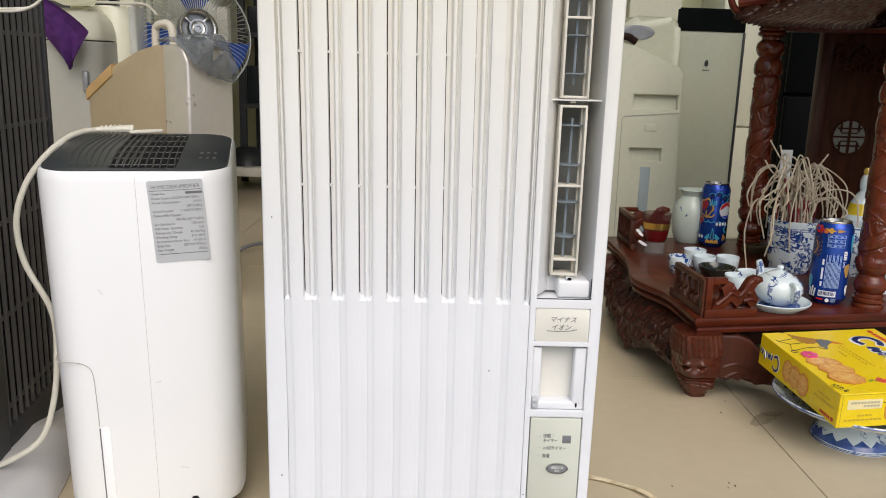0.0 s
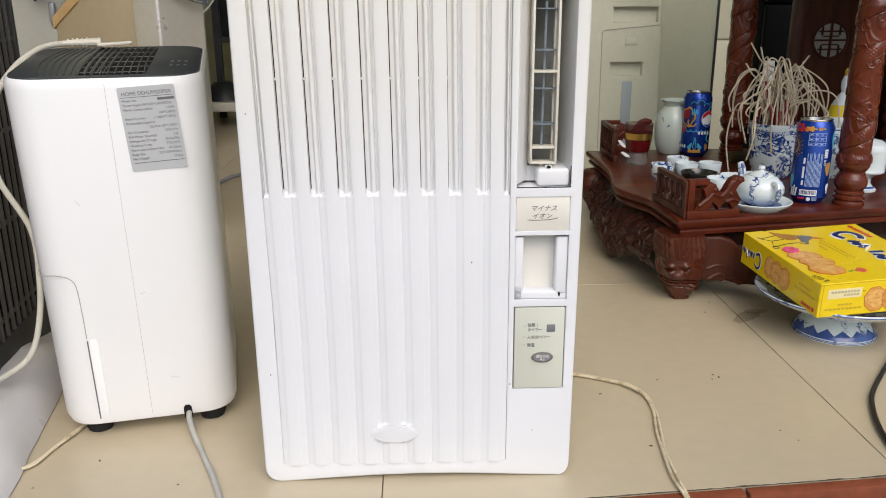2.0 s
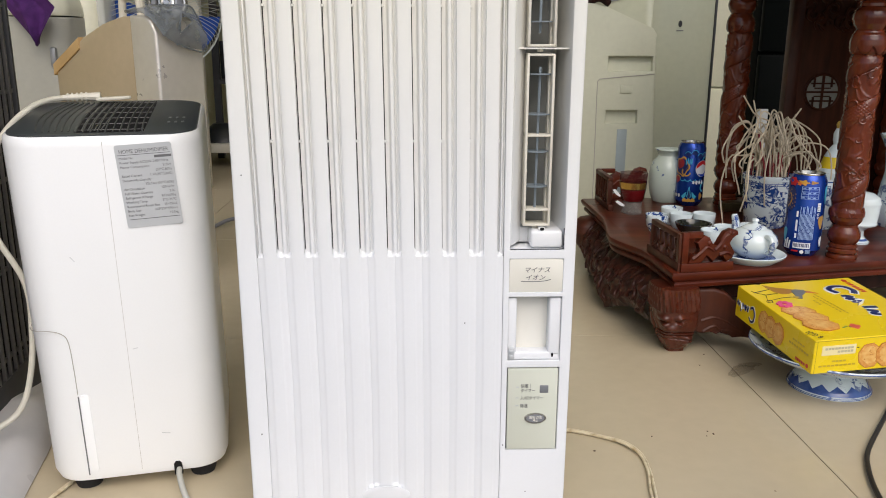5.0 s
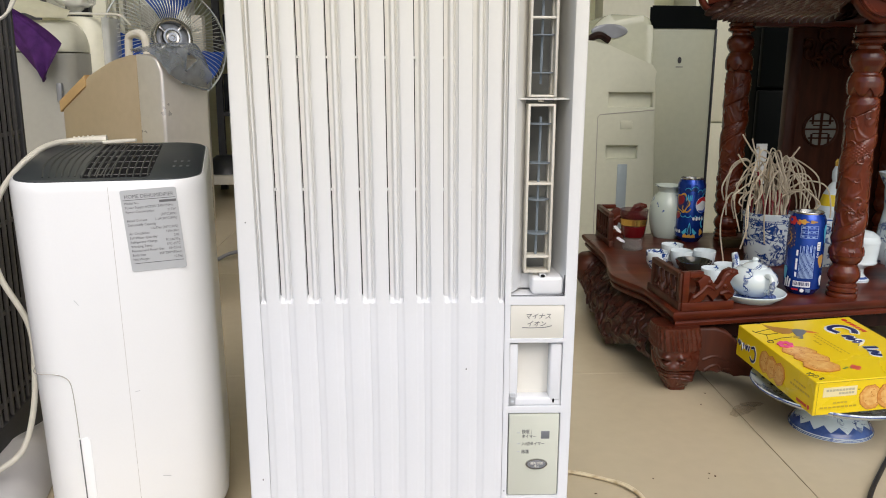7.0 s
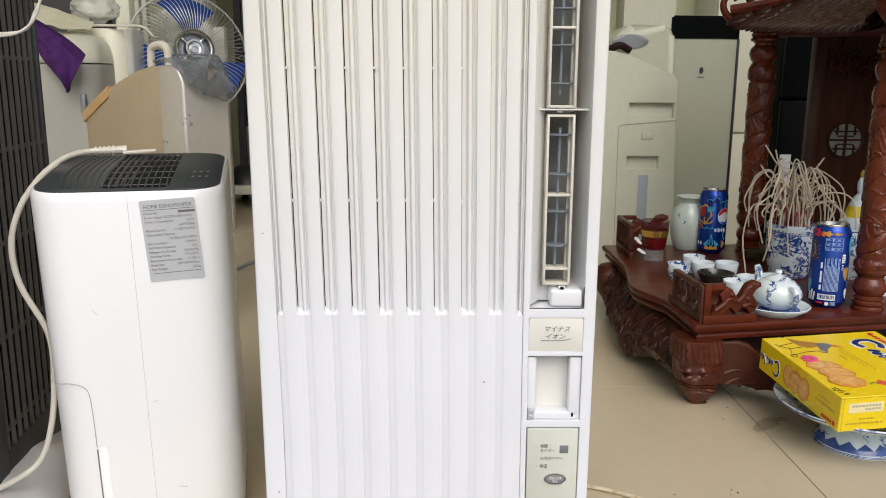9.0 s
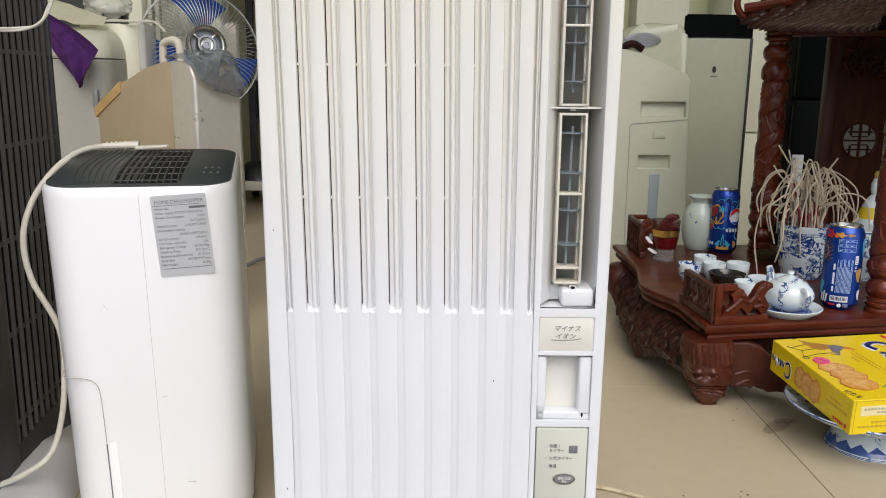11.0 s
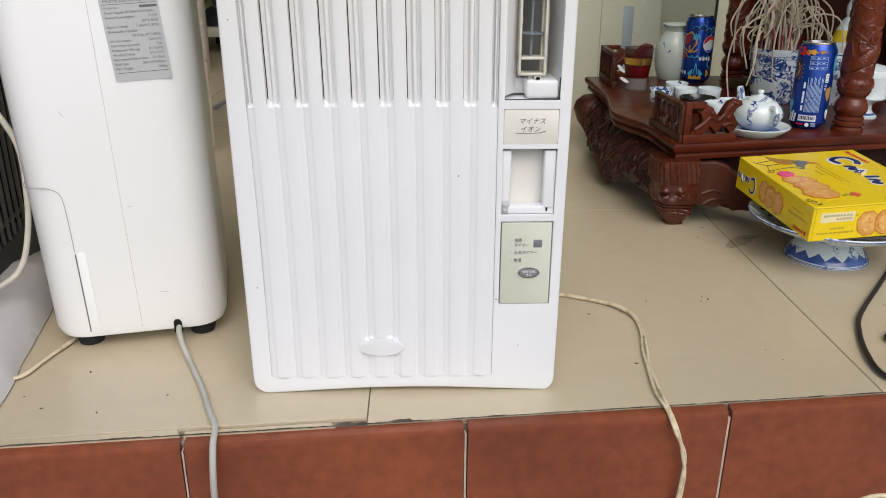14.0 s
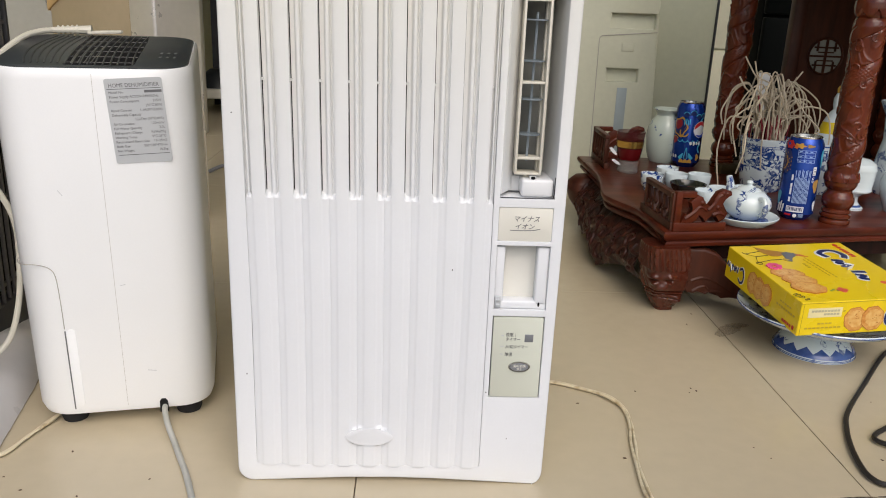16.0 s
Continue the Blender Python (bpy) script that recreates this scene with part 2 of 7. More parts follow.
def join(bm, own, m=None):
    if m is not None:
        bmesh.ops.transform(own, matrix=m, verts=own.verts)
    if bm is None:
        return own
    me = bpy.data.meshes.new("tmp")
    own.to_mesh(me)
    own.free()
    bm.from_mesh(me)
    bpy.data.meshes.remove(me)
    return bm


def lathe(profile, seg=32, bm=None, m=None, squash=1.0):
    """Turn a profile of (radius, height) about z."""
    own = bmesh.new()
    rings = []
    for r, z in profile:
        if r < 1e-6:
            rings.append([own.verts.new((0, 0, z))])
        else:
            rings.append([own.verts.new((r * math.cos(2 * math.pi * i / seg), squash * r * math.sin(2 * math.pi * i / seg), z)) for i in range(seg)])
    for a, b in zip(rings, rings[1:]):
        for i in range(seg):
            j = (i + 1) % seg
            if len(a) == 1 and len(b) == 1:
                continue
            if len(a) == 1:
                own.faces.new((a[0], b[j], b[i]))
            elif len(b) == 1:
                own.faces.new((a[i], a[j], b[0]))
            else:
                own.faces.new((a[i], a[j], b[j], b[i]))
    return join(bm, own, m)


def glide(points, n=8):
    """A smooth line through the points."""
    p = [Vector(q) for q in points]
    p = [2 * p[0] - p[1]] + p + [2 * p[-1] - p[-2]]
    out = []
    for a, b, c, d in zip(p, p[1:], p[2:], p[3:]):
        for k in range(n):
            t = k / n
            out.append(0.5 * (2 * b + (c - a) * t + (2 * a - 5 * b + 4 * c - d) * t * t + (3 * b - a - 3 * c + d) * t ** 3))
    return out + [p[-2]]


def tube(points, r, seg=8, n=8, bm=None, m=None, flat=1.0, taper=None):
    """A round cord through the points."""
    line = glide(points, n) if n > 1 else [Vector(q) for q in points]
    own = bmesh.new()
    rings, up = [], Vector((0.02, 0.03, 1)).normalized()
    for i, q in enumerate(line):
        way = (line[min(i + 1, len(line) - 1)] - line[max(i - 1, 0)]).normalized()
        if i:
            side = side - way * side.dot(way)
        else:
            side = way.cross(up)
            if side.length < 0.1:
                side = way.cross(Vector((1, 0, 0)))
        side.normalize()
        nor = side.cross(way).normalized()
        rr = r if taper is None else r + (taper - r) * i / (len(line) - 1)
        rings.append([own.verts.new(q + rr * (math.cos(2 * math.pi * k / seg) * side + flat * math.sin(2 * math.pi * k / seg) * nor)) for k in range(seg)])
    for a, b in zip(rings, rings[1:]):
        for i in range(seg):
            own.faces.new((a[i], a[(i + 1) % seg], b[(i + 1) % seg], b[i]))
    own.faces.new(rings[0][::-1])
    own.faces.new(rings[-1])
    return join(bm, own, m)


def prism(outline, d0, d1, axis="y", bevel=0.0, bm=None, m=None, seg=2):
    """Extrude a closed 2D outline along an axis from d0 to d1."""
    own = bmesh.new()
    put = {"y": lambda a, b, d: (a, d, b), "z": lambda a, b, d: (a, b, d), "x": lambda a, b, d: (d, a, b)}[axis]
    v0 = [own.verts.new(put(a, b, d0)) for a, b in outline]
    v1 = [own.verts.new(put(a, b, d1)) for a, b in outline]
    f0, f1 = own.faces.new(v0), own.faces.new(v1[::-1])
    k = len(outline)
    for i in range(k):
        own.faces.new((v0[i], v1[i], v1[(i + 1) % k], v0[(i + 1) % k]))
    if bevel:
        rim = {e for f in (f0, f1) for e in f.edges}
        bmesh.ops.bevel(own, geom=list(rim), offset=bevel, segments=seg, affect="EDGES", profile=0.5)
    return join(bm, own, m)


def rounded(x0, x1, z0, z1, r, n=6):
    """A rounded rectangle."""
    out = []
    for cx, cz, a in ((x1 - r, z1 - r, 0), (x0 + r, z1 - r, 90), (x0 + r, z0 + r, 180), (x1 - r, z0 + r, 270)):
        for k in range(n + 1):
            t = radians(a + 90 * k / n)
            out.append((cx + r * math.cos(t), cz + r * math.sin(t)))
    return out


def ellipse(cx, cz, a, b, n=28):
    return [(cx + a * math.cos(2 * math.pi * k / n), cz + b * math.sin(2 * math.pi * k / n)) for k in range(n)]


def sheet(nx, ny, f, bm=None, m=None, skip=None):
    """A grid of nx by ny cells, its points given by f(u, v)."""
    own = bmesh.new()
    g = [[own.verts.new(f(i / nx, j / ny)) for i in range(nx + 1)] for j in range(ny + 1)]
    for j in range(ny):
        for i in range(nx):
            if not skip or not skip((i + 0.5) / nx, (j + 0.5) / ny):
                own.faces.new((g[j][i], g[j][i + 1], g[j + 1][i + 1], g[j + 1][i]))
    return join(bm, own, m)


def words(name, text, size, m, material, parent, align="LEFT", shear=0.0, width=1.0, thick=0.0002):
    """Lettering as a thin mesh; it reads in its own x and y."""
    cu = bpy.data.curves.new("letters", "FONT")
    cu.body, cu.size, cu.align_x, cu.shear, cu.extrude = text, size, align, shear, thick
    cu.resolution_u = 2
    ob = bpy.data.objects.new("letters", cu)
    scene.collection.objects.link(ob)
    dg = bpy.context.evaluated_depsgraph_get()
    me = bpy.data.meshes.new_from_object(ob.evaluated_get(dg))
    bpy.data.objects.remove(ob)
    me.materials.clear()
    me.materials.append(M[material])
    me.transform(m @ Matrix.Diagonal((width, 1, 1, 1)))
    out = new(name, me)
    out.parent = parent
    return out


FACE = pose(0, 0, 0, 90)        # lettering that stands upright and faces -y


# ---- floor, step, ground, walls ----
def structure(name, bm, material, label, smooth=35):
    return tagged(part(name, bm, material, None, label, smooth), label, kind="structure")


def step_edge(x):
    return 0.935 + 0.083 * x


bed = bmesh.new()
prism([(-2.6, step_edge(-2.6) + 0.003), (2.6, step_edge(2.6) + 0.003), (2.6, 5.2), (-2.6, 5.2)], -0.17, -0.004, "z", bm=bed)
floor = structure("floor", bed, "grout", "beige polished floor of square tiles with thin dark joints")

ground = structure("ground", box(-60, 60, -60, 60, -0.4, -0.171), "concrete", "grey concrete ground in front of the shop")
room = (("wall_back", (-2.6, 2.6, 5.1, 5.25, -0.1, 3.0)), ("wall_left", (-2.75, -2.6, 0.72, 5.25, -0.17, 3.0)),
        ("wall_right", (2.6, 2.75, 1.15, 5.25, -0.17, 3.0)))
for name, b in room:
    structure(name, box(*b), "wall", "pale painted shop wall")
# unseen ceiling; its front edge is set by how much sky light enters
structure("ceiling", box(-2.75, 2.75, 0.75, 5.25, 3.0, 3.15), "wall_white", "white plain ceiling added out of view")
structure("wall_partition", box(0.35, 2.6, 3.25, 3.37, -0.0, 3.0), "wall", "pale green painted partition wall")


# ---- the window air conditioner ----
def air_conditioner():
    ac = thing("air_conditioner", (0.0125, 1.0, 0), 0, "white upright window air conditioner standing on the tiled floor", "air conditioner")
    px0, px1, top = -0.1525, 0.1005, 0.765
    # frame with its openings
    xs = [-0.174, px0, -0.10, -0.05, 0.0, 0.05, px1, 0.1065, 0.163, 0.174]
    zs = [0.0, 0.023, 0.112, 0.2095, 0.2175, 0.2895, 0.2945, 0.331, 0.3405, 0.55, top - 0.03, top]
    holes = [(px0, px1, 0.023, top - 0.03), (0.1065, 0.163, 0.112, 0.2095), (0.1065, 0.163, 0.2175, 0.2895),
             (0.1065, 0.163, 0.2945, 0.331), (0.1065, 0.163, 0.3405, top - 0.03)]
    bm = bmesh.new()
    g = [[bm.verts.new((x, 0, z)) for x in xs] for z in zs]
    for j in range(len(zs) - 1):
        for i in range(len(xs) - 1):
            cx, cz = (xs[i] + xs[i + 1]) / 2, (zs[j] + zs[j + 1]) / 2
            if not any(a < cx < b and c < cz < d for a, b, c, d in holes):
                bm.faces.new((g[j][i], g[j][i + 1], g[j + 1][i + 1], g[j + 1][i]))
    for v in [v for v in bm.verts if not v.link_faces]:
        bm.verts.remove(v)
    for v in bm.verts:
        x, z = v.co.x, v.co.z
        if abs(x) > 0.17:
            v.co.x *= 1 + 0.028 * z
        if z == 0.0 and abs(x) < 0.14:
            v.co.z = 0.006 * (1 - (x / 0.14) ** 2)
    front = bm.faces[:]
    out = bmesh.ops.extrude_face_region(bm, geom=front)
    for v in out["geom"]:
        if isinstance(v, bmesh.types.BMVert):
            v.co.y += 0.03
    corner = [e for e in bm.edges if abs(e.verts[0].co.y - e.verts[1].co.y) > 0.02 and abs(e.verts[0].co.x) > 0.17
              and (e.verts[0].co.z < 0.001 or e.verts[0].co.z > top - 0.001)]
    bmesh.ops.bevel(bm, geom=corner, offset=0.017, segments=5, affect="EDGES", profile=0.5)
    bmesh.ops.recalc_face_normals(bm, faces=bm.faces)
    rim = [e for e in bm.edges if len(e.link_faces) == 2 and e.calc_face_angle(0) > 1.2 and e.verts[0].co.y < 0.001 and e.verts[1].co.y < 0.001]
    outer = [e for e in rim if all(abs(v.co.x) > 0.1735 or v.co.z < 0.0175 or v.co.z > top - 0.0175 for v in e.verts)]
    inner = [e for e in rim if e not in set(outer)]
    bmesh.ops.bevel(bm, geom=outer, offset=0.0030, segments=3, affect="EDGES", profile=0.5)
    bmesh.ops.bevel(bm, geom=[e for e in inner if e.is_valid], offset=0.0011, segments=2, affect="EDGES", profile=0.5)
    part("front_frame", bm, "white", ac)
    bm = box(-0.168, -0.165, 0.028, 0.235, 0.004, top - 0.006, 0.001)
    box(0.165, 0.168, 0.028, 0.235, 0.004, top - 0.006, 0.001, bm=bm)
    box(-0.165, 0.165, 0.028, 0.235, 0.004, 0.007, 0.001, bm=bm)
    box(-0.165, 0.165, 0.028, 0.235, top - 0.009, top - 0.006, 0.001, bm=bm)
    box(-0.165, 0.165, 0.232, 0.235, 0.007, top - 0.009, 0.001, bm=bm)
    part("casing", bm, "white_old", ac, "yellowed white sheet casing")
    # flat black plate in place of shaded depth behind the slits
    part("inner_backing", box(px0 - 0.013, px1 + 0.004, 0.0285, 0.0297, 0.02, top - 0.02), "void", ac, "black plate standing for the unlit space behind the grille")

    p, n = (px1 - px0) / 9, 9
    slot = 0.0150

    def crest(x):
        u = (x - px0) / p % 1.0
        return -0.0012 - 0.0035 * math.sin(math.pi * u) ** 0.75

    def groove(x):
        """A shallow crisp-edged hollow that carries each slot on down the panel."""
        d = abs(((x - px0) / p + 0.5) % 1.0 - 0.5) * p / (slot / 2)
        return 0.0 if d > 1.06 else 0.0007 * min(1.0, (1.06 - d) / 0.20) - 0.0003 * max(0.0, 1 - (d / 0.55) ** 2)

    zc, split = 0.061, 0.334
    ox = -0.0255

    def low(u, v):
        x = px0 + 0.0002 + u * (px1 - px0 - 0.0005)
        z = 0.0235 + v * (split - 0.0235)
        y = crest(x) + groove(x)
        e = ((x - ox) / 0.0275) ** 2 + ((z - zc) / 0.0115) ** 2
        for s in (-1, 1):
            y -= 0.0007 * math.exp(-((z - 0.0712) / 0.0035) ** 2 - ((x - ox - s * 0.0175) / 0.007) ** 2)
        if e < 1.0:
            y = -0.0052 + 0.0022 * (1 - e) ** 0.5
        return (x, y + 0.002, z - (0.0035 - 0.6 * (crest(x) + 0.0048)) * (v == 0) * 0.3)
    bm = sheet(9 * 30, 150, low)
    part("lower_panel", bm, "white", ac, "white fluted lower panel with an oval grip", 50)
    def ridge(u):
        """Depth across a slot: two grooves beside a broad low ridge."""
        return 0.0074 - 0.0054 * math.exp(-(abs(u - 0.53) / 0.19) ** 4) - 0.0030 * min(1, max(0, (u - 0.74) / 0.10)) - 0.0004 * u

    for k in range(10):
        c = px0 + k * p
        a, b = max(px0 + 0.001, c - slot / 2), min(px1 - 0.001, c + slot / 2)

        def cap(u, v, a=a, b=b):
            x = a + u * (b - a)
            side = abs(2 * u - 1)
            top_y, floor_y = crest(x) + groove(x) + 0.002, ridge(u) + 0.0004
            start = 0.5 * side ** 5
            f = max(0.0, (v - start) / (1 - start))
            w = f * f * (3 - 2 * f)
            return (x, top_y + (floor_y - top_y) * w, split - 0.0006 + v * (0.0056 + 0.0030 * side ** 5))
        part("slot_end", sheet(24, 10, cap), "white", ac, smooth=80)
    part("oval_badge", prism(ellipse(ox, zc, 0.0265, 0.0105), -0.0042, -0.0032, "y", 0.0004), "white", ac, "blank white oval badge")
    # raised ribs
    for k in range(n):
        a, b = px0 + k * p + slot / 2, px0 + (k + 1) * p - slot / 2

        def rib(u, v, a=a, b=b):
            t = u * 1.0
            x = a + (b - a) * min(1, max(0, (t - 0.15) / 0.7))
            y = crest(x) + 0.002
            if t < 0.15:
                y += 0.0095 * (0.15 - t) / 0.15
            if t > 0.85:
                y += 0.0085 * (t - 0.85) / 0.15
            return (x, y, split + v * (top - 0.032 - split))
        part("rib", sheet(20, 6, rib), "white", ac, smooth=50)
    # recessed blades between the ribs, each with a narrow slit
    for k in range(10):
        c = px0 + k * p
        a, b = max(px0 - 0.0012, c - slot / 2 + (0.0008 if k else 0)), min(px1 - 0.0004, c + slot / 2)

        def blade(u, v, a=a, b=b):
            return (a + u * (b - a), ridge(u), split + v * (top - 0.032 - split))
        bm = sheet(30, 4, blade)
        for z in (0.4535, 0.5840, 0.6955):
            if k:
                box(a - 0.0014, a + 0.0014, 0.0030, 0.0076, z - 0.0012, z + 0.0012, 0, bm=bm)
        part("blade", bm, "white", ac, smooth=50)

    # outlet with its vanes
    ox0, cx0, cx1, z0, z1 = 0.1065, 0.1135, 0.163, 0.3405, top - 0.03
    bm = bmesh.new()
    box(ox0 - 0.002, ox0 - 0.0004, 0.004, 0.062, z0 - 0.002, z1, bm=bm)
    prism([(cx1 + 0.0004, 0.004), (cx1 + 0.002, 0.004), (cx1 - 0.0050, 0.062), (cx1 - 0.0066, 0.062)], z0 - 0.002, z1, "z", bm=bm)
    box(ox0, cx1, 0.004, 0.062, z0 - 0.002, z0 - 0.0004, bm=bm)
    part("outlet_duct", bm, "white", ac)
    part("side_flap", prism([(ox0 + 0.0004, 0.0050), (ox0 + 0.0016, 0.0042), (ox0 + 0.0140, 0.0285), (ox0 + 0.0128, 0.0295)], z0 + 0.004, z1, "z"), "white", ac, "slanted white flap beside the vanes")
    # plain plate; its dark grey holds the shade deep in the outlet
    part("outlet_back", box(ox0 - 0.003, cx1 - 0.003, 0.060, 0.064, z0, z1), "cavity", ac, "dark grey plate for the shaded depth behind the vanes")
    part("duct_seam", box(cx1 - 0.0085, cx1 - 0.0075, 0.048, 0.060, z0 + 0.02, z1), "panel_cream", ac)
    bm = box(cx0 + 0.0150, cx1 - 0.0012, 0.0045, 0.059, z0 + 0.0012, z0 + 0.0195, 0.003, 3)
    box(ox0 + 0.0006, cx0 + 0.020, 0.030, 0.059, z0 + 0.0012, z0 + 0.0185, 0.002, bm=bm)
    box(cx0 + 0.0230, cx0 + 0.0300, 0.0060, 0.0130, z0 + 0.0190, z0 + 0.0225, 0.001, bm=bm)
    part("outlet_block", bm, "white", ac)
    part("pivot_hole", prism(ellipse(cx0 + 0.0265, z0 + 0.0212, 0.0023, 0.0015, 14), 0.0052, 0.0062, "y"), "void", ac)
    part("outlet_seam", tube([(ox0 + 0.0004, 0.0020, z0 + 0.0006), (cx1 - 0.005, 0.0020, z0 + 0.0006), (cx1 - 0.0012, 0.0020, z0 + 0.0030), (cx1 - 0.0004, 0.0020, z0 + 0.0090), (cx1 - 0.0004, 0.0020, z0 + 0.0230)], 0.0006, 6, 4), "ink", ac, "dark seam round the outlet's foot")
    bm = lathe([(0, 0.004), (0.0020, 0.004), (0.0024, 0.003), (0.0036, 0.003), (0.0044, 0.0)], 18, m=Matrix.Translation((cx0 + 0.013, 0.0595, 0.4130)) @ pose(0, 0, 0, 90))
    part("screw", bm, "metal", ac, "small screw on the outlet's back")
    part("divider", box(ox0, cx1 - 0.001, 0.012, 0.05, 0.5435, 0.545), "white_old", ac)
    fx0, fx1 = 0.1205, 0.1485
    for za, zb, bars in ((0.365, 0.538, (0.381, 0.458)), (0.547, z1 - 0.004, (0.6235,))):
        bm = bmesh.new()
        for a, b in ((fx0, fx0 + 0.0024), (fx1 - 0.0024, fx1)):
            box(a, b, 0.010, 0.030, za, zb, 0.0005, bm=bm)
        for z in (za, zb, *bars):
            box(fx0, fx1, 0.011, 0.0285, z - 0.0012, z + 0.0012, 0.0004, bm=bm)
        box(fx1 - 0.0045, fx1 - 0.0024, 0.022, 0.030, za, zb, 0.0004, bm=bm)
        vane = part("vane_frame", bm, "cream", ac, "cream vertical vane frame")
        lathe_pin = lathe([(0, 0), (0.003, 0), (0.003, 0.006), (0, 0.006)], 10, m=Matrix.Translation(((fx0 + fx1) / 2, 0.02, za - 0.006)))
        part("pivot", lathe_pin, "cream", vane)
        rod = tube([(fx0 + 0.013, 0.02, za + 0.012), (fx0 + 0.0145, 0.02, zb - 0.012)], 0.0014, 6, 1)
        part("link_rod", rod, "fin", vane, "blue-grey link rod")
        for z in (0.405, 0.441, 0.479, 0.519, 0.57, 0.607, 0.642, 0.68, 0.715):
            if za + 0.02 < z < zb - 0.008:
                part("fin", prism(ellipse((fx0 + fx1) / 2, 0.022, 0.012, 0.011, 18), z - 0.0006, z + 0.0006, "z"), "fin", vane, "blue-grey fin")

    # plate with lettering
    part("name_plate", prism(rounded(0.1067, 0.1628, 0.2947, 0.3308, 0.002), 0.0010, 0.004, "y", 0.0004), "panel_cream", ac, "cream plate with grey lettering")
    words("lettering", "マイナス", 0.0070, Matrix.Translation((0.1215, 0.0008, 0.3165)) @ FACE, "ink_grey", ac, shear=0.25)
    words("lettering", "イオン", 0.0070, Matrix.Translation((0.1232, 0.0008, 0.3082)) @ FACE, "ink_grey", ac, shear=0.25)
    part("flourish", tube([(0.119, 0.0009, 0.3065), (0.130, 0.0009, 0.3062), (0.143, 0.0009, 0.3068), (0.1505, 0.0009, 0.3085)], 0.0004, 5), "ink_grey", ac)
    # pocket
    x0, x1, z0, z1 = 0.1065, 0.163, 0.2175, 0.2895
    bm = bmesh.new()
    for b in ((x0 - 0.0015, x0, z0, z1), (x1, x1 + 0.0015, z0, z1), (x0, x1, z0 - 0.0015, z0), (x0, x1, z1, z1 + 0.0015)):
        box(b[0], b[1], 0.003, 0.05, b[2], b[3], bm=bm)
    part("pocket_wall", bm, "white", ac)
    part("pocket_back", box(x0, x1, 0.020, 0.0215, z0, z1), "white_old", ac, "yellowed back of the pocket")
    bm = box(x0 - 0.0008, x0 + 0.0095, 0.0035, 0.0205, z0 + 0.004, z1 - 0.002, 0.0022, 3)
    box(x1 - 0.0125, x1 + 0.0008, 0.0035, 0.0205, z0 + 0.004, z1 - 0.002, 0.0022, 3, bm=bm)
    box(x0 - 0.0008, x1 + 0.0008, 0.0035, 0.0205, z0 - 0.0008, z0 + 0.0085, 0.0018, 3, bm=bm)
    part("pocket_ledge", bm, "white", ac)
    bm = box(x0 + 0.0008, x0 + 0.0075, 0.001, 0.010, z0 + 0.0005, z0 + 0.0145, 0.001)
    box(x0 + 0.002, x0 + 0.0062, -0.0005, 0.004, z0 + 0.002, z0 + 0.006, 0.0006, bm=bm)
    box(x0 + 0.0018, x0 + 0.0066, -0.0002, 0.003, z0 + 0.009, z0 + 0.0115, 0.0004, bm=bm)
    part("latch", bm, "label", ac, "small translucent latch")
    part("peg_hole", prism(ellipse(x1 - 0.0078, z0 + 0.0052, 0.0011, 0.0026, 12), 0.0030, 0.0042, "y"), "void", ac)
    # control panel
    x0, x1, z0, z1 = 0.1065, 0.163, 0.112, 0.2095
    part("panel_gap", box(x0, x1, 0.004, 0.006, z0, z1), "ink_grey", ac, "dark gap round the control panel")
    part("control_panel", prism(rounded(x0 + 0.0011, x1 - 0.0011, z0 + 0.0011, z1 - 0.0011, 0.0012, 3), -0.0004, 0.005, "y", 0.0005), "panel_grey", ac, "greenish grey control panel")
    for text, x, z, s in (("快眠｜", 0.1215, 0.1865, 0.0050), ("タイマー", 0.1215, 0.1812, 0.0047), ("入/切タイマー", 0.1215, 0.1725, 0.0047), ("除湿", 0.1215, 0.1632, 0.0049)):
        words("lettering", text, s, Matrix.Translation((x, -0.0006, z)) @ FACE, "ink_grey", ac, width=0.86)
    for z in (0.1872, 0.1745, 0.1652):
        part("lamp_mark", box(0.1165, 0.1198, -0.0008, -0.0004, z - 0.0004, z + 0.0004), "label", ac)
    part("sensor_window", box(0.1425, 0.1520, -0.0010, 0.001, 0.1800, 0.1890, 0.0006), "grey_btn", ac, "dark grey square sensor window")
    part("power_button", prism(ellipse(0.1385, 0.1505, 0.0122, 0.0062), -0.0020, 0.001, "y", 0.0008), "metal", ac, "oval silver push button")
    part("button_face", prism(ellipse(0.1385, 0.1505, 0.0100, 0.0046), -0.0023, -0.0019, "y", 0.0002), "grey_btn", ac)
    words("lettering", "運転切換", 0.0036, Matrix.Translation((0.1385, -0.0025, 0.1506)) @ FACE, "white_old", ac, "CENTER")
    words("lettering", "停止", 0.0030, Matrix.Translation((0.1385, -0.0025, 0.1472)) @ FACE, "white_old", ac, "CENTER")
    rs = random.Random(6)
    for x, z in ((-0.160, 0.135), (0.060, 0.262), (0.1035, 0.118), (-0.166, 0.42), (0.130, 0.060)):
        part("speck", prism(ellipse(x, z, 0.0007, 0.0009 * rs.uniform(0.7, 1.3), 8), -0.0004 if abs(x) > 0.101 else -0.0028, 0.001, "y"), "ink_grey", ac)
    # the grille widens a little towards the top
    for ob in ac.children_recursive:
        if ob.name.split(".")[0] in ("front_frame", "rib", "blade", "slot_end", "lower_panel"):
            for v in ob.data.vertices:
                x, z = v.co.x, v.co.z
                if -0.1655 < x < 0.1055:
                    v.co.x -= max(0.0, z - 0.19) / 0.53 * (0.177 - x) * 0.0286
    return ac


air_conditioner()


